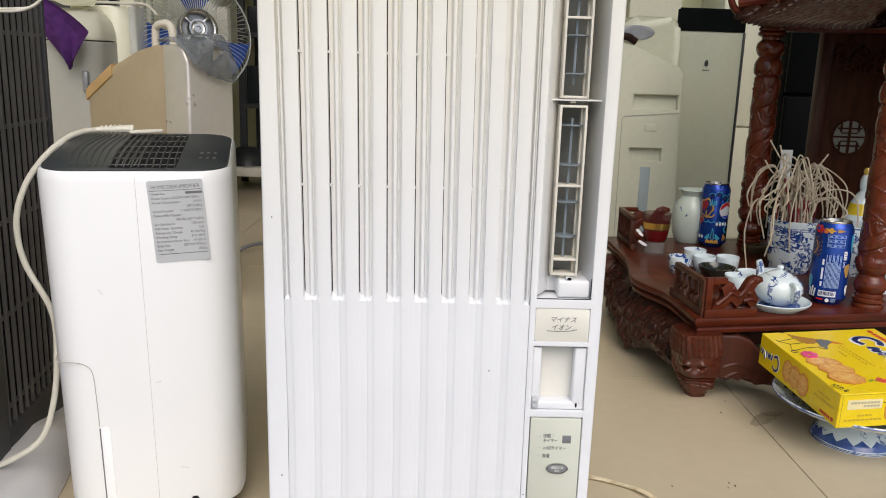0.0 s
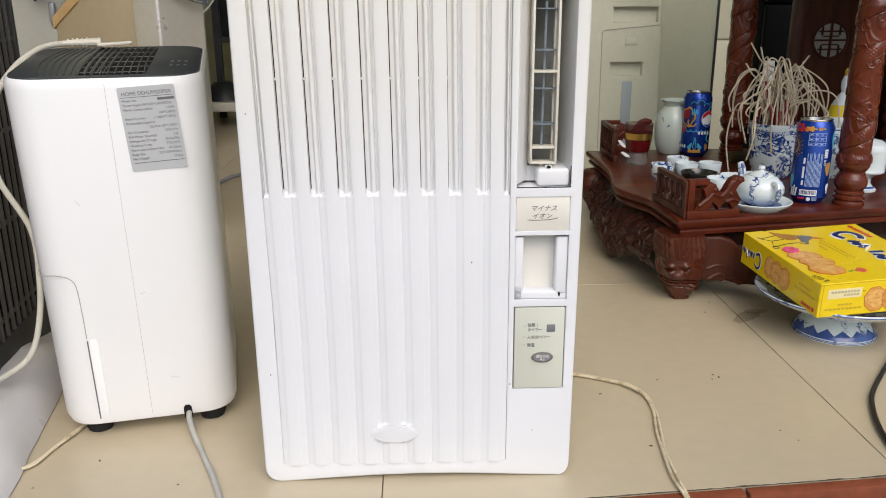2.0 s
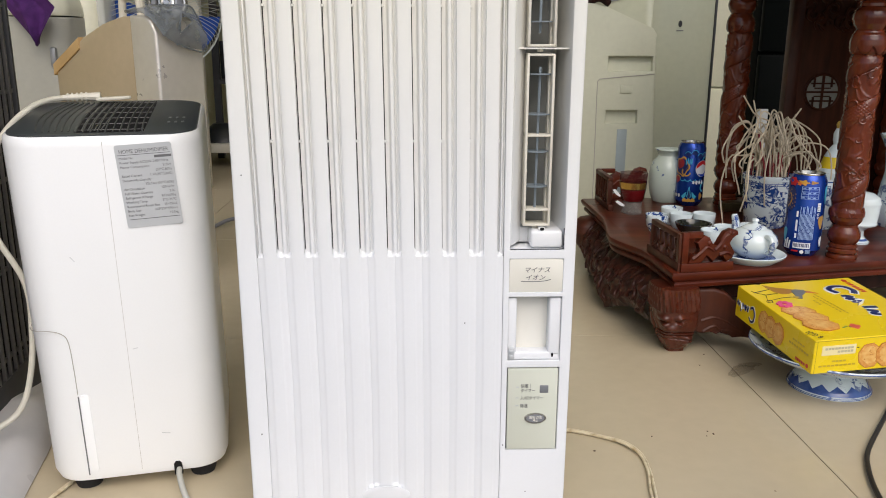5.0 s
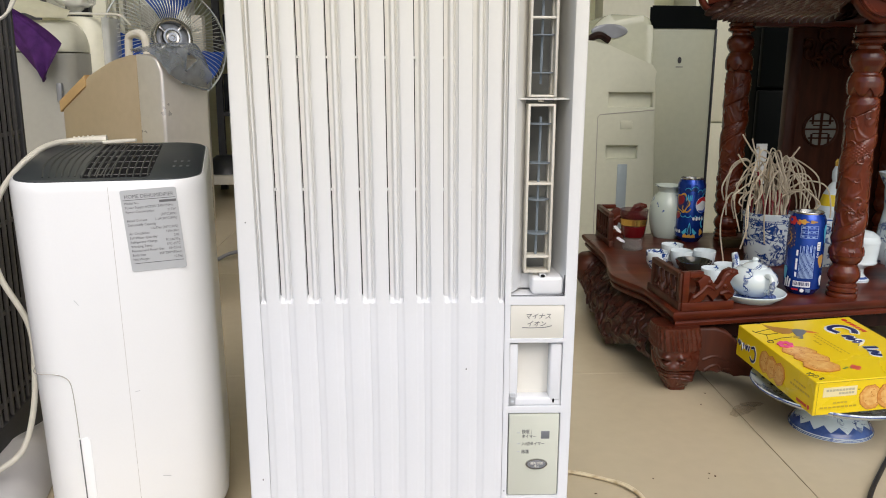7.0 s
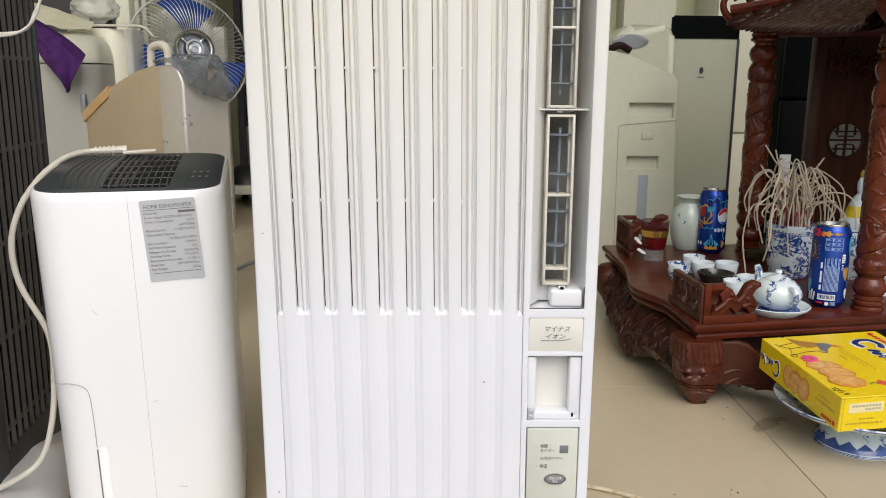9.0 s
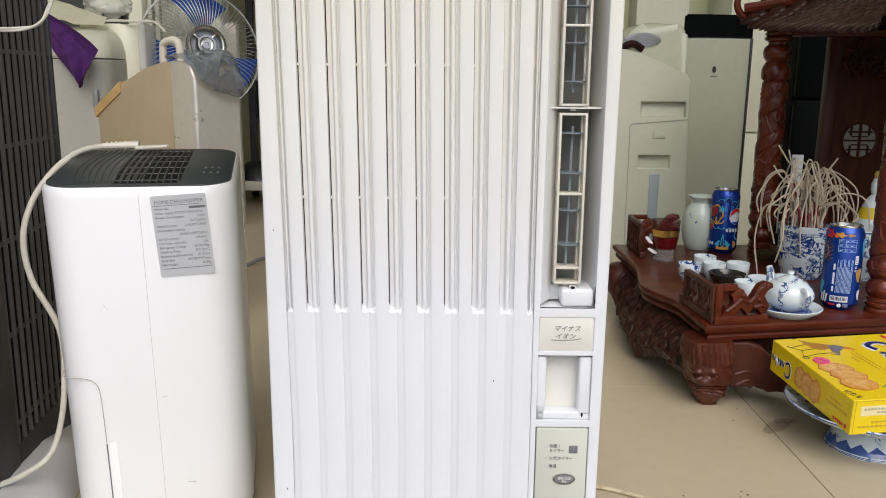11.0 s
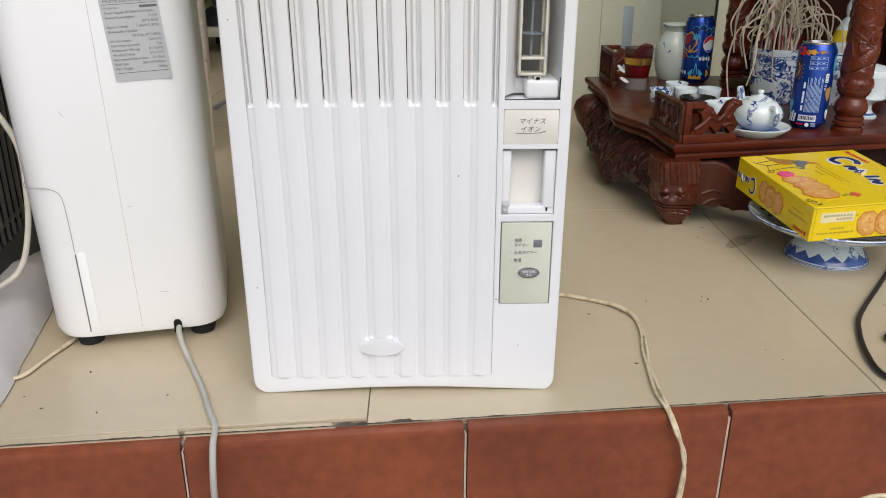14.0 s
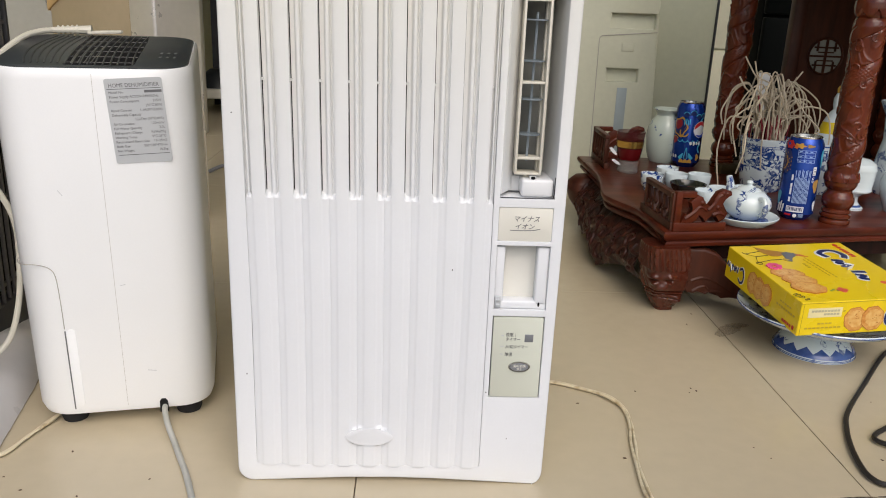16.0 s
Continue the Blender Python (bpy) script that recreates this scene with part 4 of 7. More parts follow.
    for m, length, h, ends in ((at(0.487, 1.547, 9.5), 0.101, 0.072, True), (at(0.489, 1.546, 95), 0.150, 0.068, False), (at(0.486, 2.222, 2), 0.125, 0.080, True), (at(0.490, 2.220, -90), 0.150, 0.080, False)):
        bm = fence_panel(length, h, ends)
        bmesh.ops.transform(bm, matrix=m, verts=bm.verts)
        add("gallery", bm, "rosewood_dark" if not ends else "rosewood", "pierced carved gallery")

    # columns, shrine walls and canopy
    for x, y, h, g in ((0.826, 1.640, 0.495, 1.0), (0.799, 2.158, 0.538, 1.06), (1.24, 1.71, 0.495, 1), (1.22, 2.19, 0.538, 1)):
        add("column", altar_column((x, y, TOP), h, g), "rosewood_z", "turned column with a winding relief", 32)
    bm = box(0.945, 0.975, 2.205, 2.235, TOP, 0.70, 0.004)
    box(1.215, 1.245, 2.205, 2.235, TOP, 0.70, 0.004, bm=bm)
    add("post", bm, "rosewood_dark")
    # far wall of the shrine with a round pierced character
    side = box(0.975, 1.215, 2.214, 2.226, TOP, 0.70)
    add("side_panel", side, "panel_wood", "dark red-brown wooden side wall")
    rnd = random.Random(4)
    for k in range(26):
        a, z = rnd.uniform(0.98, 1.20), rnd.uniform(0.585, 0.665)
        pts = [(a + 0.014 * math.cos(q), 2.209 - 0.002 * (k % 3), z + 0.014 * math.sin(q)) for q in np.linspace(k, k + 4.4, 6)]
        add("fret_scroll", tube(pts, 0.0042, 6, 4), "panel_wood")
    ring = bmesh.new()
    cx, cz, rr = 1.041, 0.430, 0.043
    # added disc: its pale colour stands for far wall light through the openings
    M["paper"] = mat("seen_wall_pale", (0.34, 0.34, 0.29), None, 0.7)
    add("medallion_backing", prism(ellipse(cx, cz, rr, rr, 32), 2.2125, 2.2135, "y"), "paper", "pale disc added for the lit wall seen through the character")
    for x0, x1, z0, z1 in ((-0.0028, 0.0028, -0.044, 0.044), (-0.030, 0.030, 0.019, 0.023), (-0.040, 0.040, -0.0022, 0.0022), (-0.030, 0.030, -0.024, -0.020), (-0.020, 0.020, 0.008, 0.011), (-0.020, 0.020, -0.012, -0.009),
                           (-0.024, -0.020, 0.012, 0.034), (0.020, 0.024, 0.012, 0.034), (-0.024, -0.020, -0.035, -0.012), (0.020, 0.024, -0.035, -0.012)):
        box(cx + x0, cx + x1, 2.2085, 2.2124, cz + z0, cz + z1, bm=ring)
    tube([(cx + rr * math.cos(a), 2.2105, cz + rr * math.sin(a)) for a in np.linspace(0, 2 * math.pi, 25)], 0.003, 6, 1, bm=ring)
    add("medallion", ring, "panel_wood", "round pierced longevity character")
    add("back_panel", box(1.225, 1.24, 1.72, 2.19, TOP, 0.70), "dark_shaded_wood")

    # canopy: curved eave of overlapping scale tiles and upturned corners
    y0, y1, x0 = 1.560, 2.255, 0.778

    def eave(u, v):
        """u along the eave, v up the slope."""
        y = y0 + u * (y1 - y0)
        rise = 0.034 * abs(2 * u - 1) ** 9
        sweep = 0.030 * abs(2 * u - 1) ** 8
        return Vector((x0 - sweep * (1 - v) + v * 0.26, y + (0.5 - u) * 0.24 * v, 0.655 + 0.044 * u + rise * (1 - v) + 0.010 * v + 0.105 * v ** 1.3))
    bm = sheet(60, 16, lambda u, v: eave(u, v))
    sheet(60, 16, lambda u, v: eave(u, v) - Vector((-0.010, 0, 0.002)), bm=bm)
    add("roof_board", bm, "dark_shaded_wood")
    tile = bmesh.new()
    lathe([(0, 0.0045), (0.6, 0.004), (0.9, 0.0025), (1.0, 0.0)], 10, bm=tile)
    me = bpy.data.meshes.new("roof_tile")
    tile.to_mesh(me)
    tile.free()
    me.materials.append(M["rosewood_t"])
    me.shade_smooth()
    for row in range(9):
        v = row * 0.072 - 0.02
        cnt = 23 - row * 2 // 3
        for i in range(cnt):
            u = (i + 0.5 + 0.5 * (row % 2)) / (cnt + 0.5)
            p = eave(u, max(v, 0))
            q = eave(u, max(v, 0) + 0.06)
            w = eave(min(1, u + 0.01), max(v, 0)) - eave(max(0, u - 0.01), max(v, 0))
            ex, ey = (p - q).normalized(), w.normalized()
            ez = ey.cross(ex).normalized()
            if ez.z < 0:
                ez = -ez
            rot = Matrix((ex, ez.cross(ex), ez)).transposed().to_4x4()
            ob = new("roof_tile", me)
            ob.parent = al
            ob.matrix_basis = off @ Matrix.Translation(p + ez * (0.003 + 0.001 * (i % 3)) + ex * (0.008 if v < 0 else 0.0)) @ rot @ pose(0, 0, 0, 0, 9, 0) @ Matrix.Diagonal((0.026, 0.0175, 2.0, 1))
    for end, s in ((1, 1),):
        c = eave(end, 0)
        hook = [(0.060, 0.000), (0.020, -0.012), (0.0, -0.008), (-0.014, 0.008), (-0.018, 0.026), (-0.010, 0.042), (0.004, 0.044), (0.014, 0.034)]
        bm = tube([c + Vector((x, 0.006 * s, z)) for x, z in hook], 0.0105, 10, 6, taper=0.0060)
        add("ridge_scroll", bm, "rosewood", "upturned scroll at the roof corner")
        for x in (0.048, 0.092):
            curl = [(x + 0.012, 0.010 + 0.3 * x), (x - 0.004, 0.020 + 0.3 * x), (x - 0.010, 0.032 + 0.3 * x), (x - 0.004, 0.040 + 0.3 * x), (x + 0.004, 0.036 + 0.3 * x)]
            add("ridge_curl", tube([c + Vector((p, 0.006 * s, q)) for p, q in curl], 0.008, 8, 5, taper=0.004), "rosewood")
        add("ridge_post", box(c.x + 0.128, c.x + 0.142, c.y - 0.008 + 0.006 * s, c.y + 0.008 + 0.006 * s, c.z + 0.02, c.z + 0.075, 0.002), "rosewood")
        bm = tube([eave(end, v) + Vector((0, 0.004 * s, 0.010)) for v in (0, 0.25, 0.5, 0.75, 1)], 0.013, 8, 5)
        add("hip_ridge", bm, "rosewood")
    # broad carved board that closes the near end of the canopy
    o = [(0.729, 0.790), (0.727, 0.735), (0.731, 0.706), (0.740, 0.684), (0.757, 0.664), (0.782, 0.651), (0.820, 0.650), (0.900, 0.662), (1.300, 0.672), (1.300, 0.800)]
    add("end_board", prism(o, 1.538, 1.562, "y", 0.007, seg=3), "rosewood", "carved end board of the canopy")
    for r, a0, a1, t in ((0.050, 140, 300, 0.0060), (0.026, 100, 330, 0.0050)):
        pts = [(0.792 + r * math.cos(radians(a)), 1.537, 0.712 + r * math.sin(radians(a))) for a in np.linspace(a0, a1, 14)]
        add("carved_scroll", tube(pts, t, 7, 2, taper=0.0025), "rosewood")
    add("roof_top", box(0.98, 1.30, 1.66, 2.14, 0.77, 0.98, 0.01), "rosewood", "upper tier of the canopy")
    add("beam", box(0.82, 1.26, 1.62, 1.66, 0.640, 0.662, 0.004), "rosewood")
    add("beam", box(0.80, 1.26, 2.14, 2.18, 0.675, 0.702, 0.004), "rosewood")
    return al


M["rosewood_t"] = mat("rosewood_scale_tile", (0.034, 0.011, 0.007), (0.020, 0.007, 0.004), 0.32, scale=20, spec=0.3)
altar()


# ---- things on the altar ----
def drinks_can(at, turn, front, name_side):
    """A slim can: body, lid with tab, printed shapes."""
    c = thing("drinks_can", at, turn, "slim blue metal drinks can with printed shapes, standing on the altar", "can", "cans on the altar")
    R, Hh = 0.0332, 0.1575
    prof = [(0, 0.004), (0.020, 0.004), (0.0235, 0.0), (0.0255, 0.0025), (R, 0.013), (R, Hh - 0.016), (0.0305, Hh - 0.009), (0.0275, Hh - 0.003)]
    part("can_body", lathe(prof, 40), "can_blue", c, "deep blue metallic body")
    part("lid", lathe([(0.0274, Hh - 0.004), (0.0282, Hh - 0.001), (0.0274, Hh), (0.0260, Hh - 0.001), (0.0252, Hh - 0.006), (0.0, Hh - 0.006)], 36), "metal", c, "bare aluminium lid")
    part("pull_tab", prism(ellipse(0.004, 0, 0.010, 0.0065, 16), Hh - 0.0055, Hh - 0.004, "z"), "metal", c)

    def wrap(name, shape, material, lift=0.0004, n=0):
        """A printed patch: outline in (arc length, height), wrapped on the wall, convex shapes only."""
        bm = bmesh.new()
        cx, cz = sum(q[0] for q in shape) / len(shape), sum(q[1] for q in shape) / len(shape)
        rings = []
        for f in (0.0, 0.34, 0.67, 1.0):
            rings.append([(cx + f * (x - cx), cz + f * (z - cz)) for x, z in shape])
        vs = [[bm.verts.new(((R + lift) * math.sin(x / R), -(R + lift) * math.cos(x / R), z)) for x, z in r] for r in rings[1:]]
        mid = bm.verts.new(((R + lift) * math.sin(cx / R), -(R + lift) * math.cos(cx / R), cz))
        k = len(shape)
        for i in range(k):
            bm.faces.new((mid, vs[0][i], vs[0][(i + 1) % k]))
            for a, b in zip(vs, vs[1:]):
                bm.faces.new((a[i], b[i], b[(i + 1) % k], a[(i + 1) % k]))
        return part(name, bm, material, c)

    def rect(x0, x1, z0, z1):
        return [(x0 + (x1 - x0) * i / 6, z0) for i in range(7)] + [(x1 - (x1 - x0) * i / 6, z1) for i in range(7)]

    def lobed(x, z, a, b, lobes, depth, turn=0.0, n=36):
        """A rounded flower or leaf outline."""
        return [(x + a * q * math.cos(t), z + b * q * math.sin(t)) for t, q in ((2 * math.pi * k / n, 1 - depth + depth * math.cos(lobes * (2 * math.pi * k / n - radians(turn)))) for k in range(n))]

    def arc(x, z, r, a0, a1, wide, material, lift=0.0005):
        """A curved brush stroke in short pieces."""
        k = max(2, int(abs(a1 - a0) / 24))
        for i in range(k):
            p, q = radians(a0 + (a1 - a0) * i / k), radians(a0 + (a1 - a0) * (i + 1) / k)
            wrap("printed_stroke", [(x + (r - wide) * math.cos(p), z + (r - wide) * math.sin(p)), (x + (r + wide) * math.cos(p), z + (r + wide) * math.sin(p)),
                                    (x + (r + wide) * math.cos(q), z + (r + wide) * math.sin(q)), (x + (r - wide) * math.cos(q), z + (r - wide) * math.sin(q))], material, lift)
    if front:
        wrap("round_emblem", ellipse(0.031, 0.094, 0.0195, 0.0200), "print_white", 0.0006)
        wrap("emblem_top", [(0.031 + 0.0178 * math.cos(t), 0.0965 + 0.0168 * math.sin(t)) for t in np.linspace(0.15, 3.3, 16)], "print_red", 0.0009)
        wrap("emblem_base", [(0.032 + 0.0172 * math.cos(t), 0.0905 + 0.0160 * math.sin(t)) for t in np.linspace(3.75, 6.2, 16)], "print_blue", 0.0009)
        for i in range(4):
            wrap("print_bar", ellipse(0.0085 + 0.0078 * i, 0.0605, 0.0030, 0.0042 + 0.001 * (i % 2), 14), "print_white", 0.0006)
        for i in range(3):
            wrap("print_bar", ellipse(-0.042 + 0.0085 * i, 0.0265, 0.0030, 0.0046, 14), "print_white", 0.0006)
        wrap("printed_ground", lobed(-0.022, 0.098, 0.021, 0.026, 5, 0.10), "print_gold", 0.0003)
        wrap("printed_ground", lobed(-0.022, 0.098, 0.017, 0.021, 5, 0.08), "print_navy", 0.0004)
        wrap("printed_crescent", lobed(-0.026, 0.104, 0.0105, 0.0165, 2, 0.18, 20), "print_maroon", 0.0005)
        for k in range(4):
            wrap("printed_fan", lobed(-0.011 + 0.0042 * k, 0.110 + 0.0022 * (k % 2), 0.0024, 0.0075, 2, 0.2, 90), "print_cyan", 0.0007)
        arc(-0.010, 0.086, 0.010, 150, 350, 0.0016, "print_gold", 0.0006)
        wrap("printed_patch", lobed(-0.033, 0.066, 0.0080, 0.0105, 3, 0.15), "print_maroon", 0.0005)
        arc(-0.033, 0.066, 0.0095, 20, 200, 0.0012, "print_gold", 0.0006)
        for x, z in ((-0.008, 0.128), (0.008, 0.132), (0.022, 0.124), (0.036, 0.126)):
            wrap("printed_cloud", lobed(x, z, 0.0085, 0.0060, 5, 0.15), "print_navy", 0.0004)
            arc(x, z, 0.0072, 10, 170, 0.0008, "print_cyan", 0.0006)
        for i in range(4):
            arc(-0.018 + 0.0125 * i, 0.0695, 0.0066, 190, 350, 0.0009, "print_cyan", 0.0005)
        for s2, top in ((-1, 0.036), (1, 0.036), (0, 0.050)):
            wrap("printed_petal", [(0.013 * s2, 0.019), (0.013 * s2 + 0.0055, 0.025), (0.007 * s2 + 0.001, top), (0.007 * s2 - 0.001, top), (0.013 * s2 - 0.0055, 0.025)], "print_cyan", 0.0005)
        wrap("printed_petal", [(0.0, 0.020), (0.0035, 0.025), (0.0004, 0.044), (-0.0004, 0.044), (-0.0035, 0.025)], "print_navy", 0.0007)
        for x in (-0.010, 0.0, 0.010):
            wrap("printed_crown", [(x - 0.0050, 0.0125), (x + 0.0050, 0.0125), (x + 0.0048, 0.0180), (x, 0.0225), (x - 0.0048, 0.0180)], "print_gold", 0.0006)
        wrap("printed_patch", lobed(0.030, 0.026, 0.0065, 0.0095, 3, 0.15), "print_gold", 0.0005)
        arc(0.042, 0.112, 0.012, 90, 230, 0.0022, "print_cyan", 0.0004)
        arc(0.040, 0.048, 0.011, 100, 250, 0.0020, "print_cyan", 0.0004)
    else:
        for i in range(13):
            z = 0.034
            for k, n in enumerate((0.017, 0.011, 0.021, 0.015)):
                n = n * (0.8 + 0.4 * ((i * 5 + k * 3) % 4) / 3)
                if z + n < 0.104 - 0.010 * (i % 3 == 1):
                    wrap("print_line", rect(-0.0062 + 0.0021 * i, -0.0052 + 0.0021 * i, z, z + n - 0.0012), "print_pale")
                z += n
        for k, n in enumerate((0.010, 0.014, 0.009, 0.012)):
            z = 0.036 + 0.0135 * k
            wrap("print_bar", rect(-0.0128, -0.0092, z, z + n - 0.001), "print_white")
        for i in range(6):
            wrap("print_line", rect(-0.008, 0.022, 0.1110 + 0.0045 * i, 0.1116 + 0.0045 * i), "print_pale")
        for x in (-0.008, 0.004, 0.022):
            wrap("print_line", rect(x, x + 0.0007, 0.111, 0.1341), "print_pale")
        for i in range(9):
            wrap("print_line", rect(-0.0060 + 0.009 * (i % 3), -0.0010 + 0.009 * (i % 3), 0.1128 + 0.0090 * (i // 3), 0.1142 + 0.0090 * (i // 3)), "print_pale", 0.0006)
        wrap("barcode_ground", rect(-0.014, 0.017, 0.0170, 0.0280), "print_white")
        for i in range(14):
            wrap("barcode_line", rect(-0.0125 + 0.0020 * i, -0.0117 + 0.0020 * i + 0.0004 * (i % 3), 0.0195, 0.0265), "print_navy", 0.0006)
        wrap("print_mark", ellipse(0.003, 0.0105, 0.0036, 0.0036, 12), "print_white")
        for i in range(4):
            wrap("print_line", rect(0.009, 0.018, 0.0080 + 0.0018 * i, 0.0088 + 0.0018 * i), "print_pale")
        wrap("square_stamp", rect(0.0235, 0.0305, 0.0880, 0.1040), "print_white")
        for i in range(6):
            wrap("stamp_dot", rect(0.0248 + 0.0028 * (i % 2), 0.0262 + 0.0028 * (i % 2), 0.0895 + 0.0046 * (i // 2), 0.0920 + 0.0046 * (i // 2)), "print_navy", 0.0006)
        for z in (0.0825, 0.0765):
            arc(0.026, z, 0.0018, 0, 330, 0.0004, "print_white")
        wrap("printed_flower", lobed(-0.027, 0.142, 0.0115, 0.0090, 6, 0.12), "print_red", 0.0005)
        wrap("printed_flower", lobed(-0.029, 0.143, 0.0040, 0.0034, 4, 0.1), "print_blue", 0.0008)
        wrap("printed_flower", lobed(-0.006, 0.1415, 0.0110, 0.0055, 5, 0.2), "print_gold", 0.0004)
        wrap("printed_flower", lobed(-0.013, 0.1390, 0.0050, 0.0042, 5, 0.2), "print_orange", 0.0006)
        wrap("printed_flower", lobed(0.012, 0.1420, 0.0080, 0.0034, 3, 0.2), "print_ochre_ink", 0.0005)
        wrap("printed_ground", lobed(-0.027, 0.110, 0.0125, 0.0230, 2, 0.12, 90), "print_navy", 0.0004)
        for i in range(18):
            wrap("printed_dot", ellipse(-0.034 + 0.0052 * (i % 4), 0.093 + 0.0075 * (i // 4) + 0.003 * (i % 2), 0.0010, 0.0010, 8), "print_gold", 0.0007)
        arc(-0.040, 0.108, 0.014, -70, 60, 0.0009, "print_gold")
        for x, z, a, b, col in ((0.035, 0.068, 0.0075, 0.0145, "print_ochre_ink"), (0.043, 0.120, 0.0055, 0.0200, "print_cyan"), (-0.036, 0.041, 0.0075, 0.0150, "print_cyan"), (0.040, 0.030, 0.0050, 0.0110, "print_white")):
            wrap("printed_patch", lobed(x, z, a, b, 3, 0.12, 40), col, 0.0005)
        for i in range(3):
            wrap("print_bar", [(-0.0345 + 0.0052 * i, 0.014), (-0.0310 + 0.0052 * i, 0.014), (-0.0290 + 0.0052 * i, 0.030 + 0.004 * (i == 1)), (-0.0325 + 0.0052 * i, 0.030 + 0.004 * (i == 1))], "print_white", 0.0006)
        wrap("print_bar", rect(-0.016, -0.004, 0.0100, 0.0130), "print_red")
    return c


M["can_blue"] = mat("blue_can_metal", (0.008, 0.058, 0.37), (0.006, 0.038, 0.28), 0.25, 0.55, scale=14, coat=0.3)
for key, col in (("white", (0.78, 0.80, 0.82)), ("pale", (0.35, 0.48, 0.72)), ("red", (0.55, 0.015, 0.02)), ("navy", (0.010, 0.022, 0.12)), ("gold", (0.60, 0.32, 0.05)), ("cyan", (0.06, 0.42, 0.62)), ("orange", (0.62, 0.16, 0.03)), ("maroon", (0.30, 0.020, 0.030)), ("blue", (0.012, 0.06, 0.42)), ("ochre_ink", (0.42, 0.24, 0.06))):
    M["print_" + key] = mat("print_" + key, col, None, 0.3, scale=30, fine=0.05)
drinks_can((0.703, 2.150, TOP), -19, True, 0)
drinks_can((0.761, 1.668, TOP), -29, False, 0)


def votive_glass(at):
    g = thing("votive_glass", at, 0, "small footed glass filled with red wax below a gilt band", "candle glass")
    part("glass_foot", lathe([(0, 0), (0.0235, 0), (0.0250, 0.004), (0.0225, 0.012), (0.0235, 0.026), (0.0215, 0.030), (0, 0.028)], 32), "glass", g, "thick clear glass foot")
    part("glass_cup", lathe([(0.0230, 0.028), (0.0268, 0.036), (0.0300, 0.056), (0.0330, 0.096), (0.0318, 0.096), (0.0300, 0.074), (0.0290, 0.057)], 36), "glass_red", g, "dark red glass cup")
    part("wax", lathe([(0, 0.0300), (0.0222, 0.0305), (0.0262, 0.040), (0.0288, 0.0560), (0.0270, 0.0585), (0, 0.0590)], 28), "wax", g, "deep red wax")
    part("gilt_band", lathe([(0.0306, 0.0600), (0.0320, 0.0750)], 32), "gilt", g, "shiny gilt band")


M["glass_red"] = mat("wine_red_glass", (0.075, 0.010, 0.012), None, 0.05, alpha=0.40, fine=0.0)
M["wax"] = mat("red_wax", (0.24, 0.006, 0.008), (0.16, 0.003, 0.005), 0.15)
M["gilt"] = mat("gilt", (0.75, 0.48, 0.12), None, 0.22, 0.9)
votive_glass((0.535, 2.050, TOP))
for x, z, t in ((0.494, 0.208, 35), (0.503, 0.182, 20)):
    scrap = thing("paper_scrap", (x, 2.045, TOP), 0, "small torn white paper scrap beside the votive glass", "paper", "paper scraps")
    part("scrap", prism([(-0.010, 0.004), (-0.004, 0.007), (0.006, 0.001), (0.013, -0.004), (0.012, -0.008), (0.002, -0.005)], -0.0004, 0.0004, "y", m=Matrix.Translation((0, 0, z - TOP)) @ pose(0, 0, 0, 0, t - 20)), "print_white", scrap)


def tea_cup(at, r=0.0243, h=0.0375, material="china"):
    c = thing("tea_cup", at, 20 * at[0], "small white porcelain tea cup with blue brushwork", "cup", "tea cups on the altar")
    part("cup_wall", lathe([(0, 0.003), (r * 0.5, 0.003), (r * 0.55, 0), (r * 0.62, 0.001), (r * 0.66, 0.005), (r * 0.92, h * 0.4), (r, h * 0.97), (r * 0.985, h), (r * 0.93, h * 0.97), (r * 0.84, h * 0.4), (r * 0.4, 0.009), (0, 0.008)], 28), material, c)
    return c


for x, y, k in ((0.537, 1.859, "china_dense"), (0.592, 1.932, "china"), (0.592, 1.869, "porcelain"), (0.642, 1.868, "porcelain"), (0.641, 1.742, "porcelain"), (0.692, 1.750, "porcelain"), (0.590, 1.672, "china")):
    tea_cup((x, y, TOP + (0.009 if y < 1.70 else 0)), material=k)

bowl = thing("glass_bowl", (0.598, 1.807, TOP), 0, "shallow dark glass bowl among the tea cups", "bowl")
M["smoked"] = mat("dark_smoked_glass", (0.016, 0.018, 0.014), (0.035, 0.038, 0.03), 0.1, coat=0.3)
part("bowl_wall", lathe([(0, 0.002), (0.018, 0), (0.022, 0.004), (0.033, 0.020), (0.037, 0.030), (0.035, 0.030), (0.030, 0.020), (0.015, 0.010), (0, 0.008)], 36), "smoked", bowl)


def tea_tray(at):
    t = thing("tea_tray", at, 0, "white round porcelain tray under the teapot", "tray")
    part("tray_plate", lathe([(0, 0.003), (0.040, 0.003), (0.044, 0), (0.046, 0.002), (0.060, 0.011), (0.062, 0.015), (0.060, 0.016), (0.045, 0.007), (0, 0.006)], 44), "porcelain", t)
    part("tray_glaze", lathe([(0, 0.0066), (0.044, 0.0072)], 36), "china_blue", t, "deep blue glazed well")


tea_tray((0.644, 1.621, TOP))


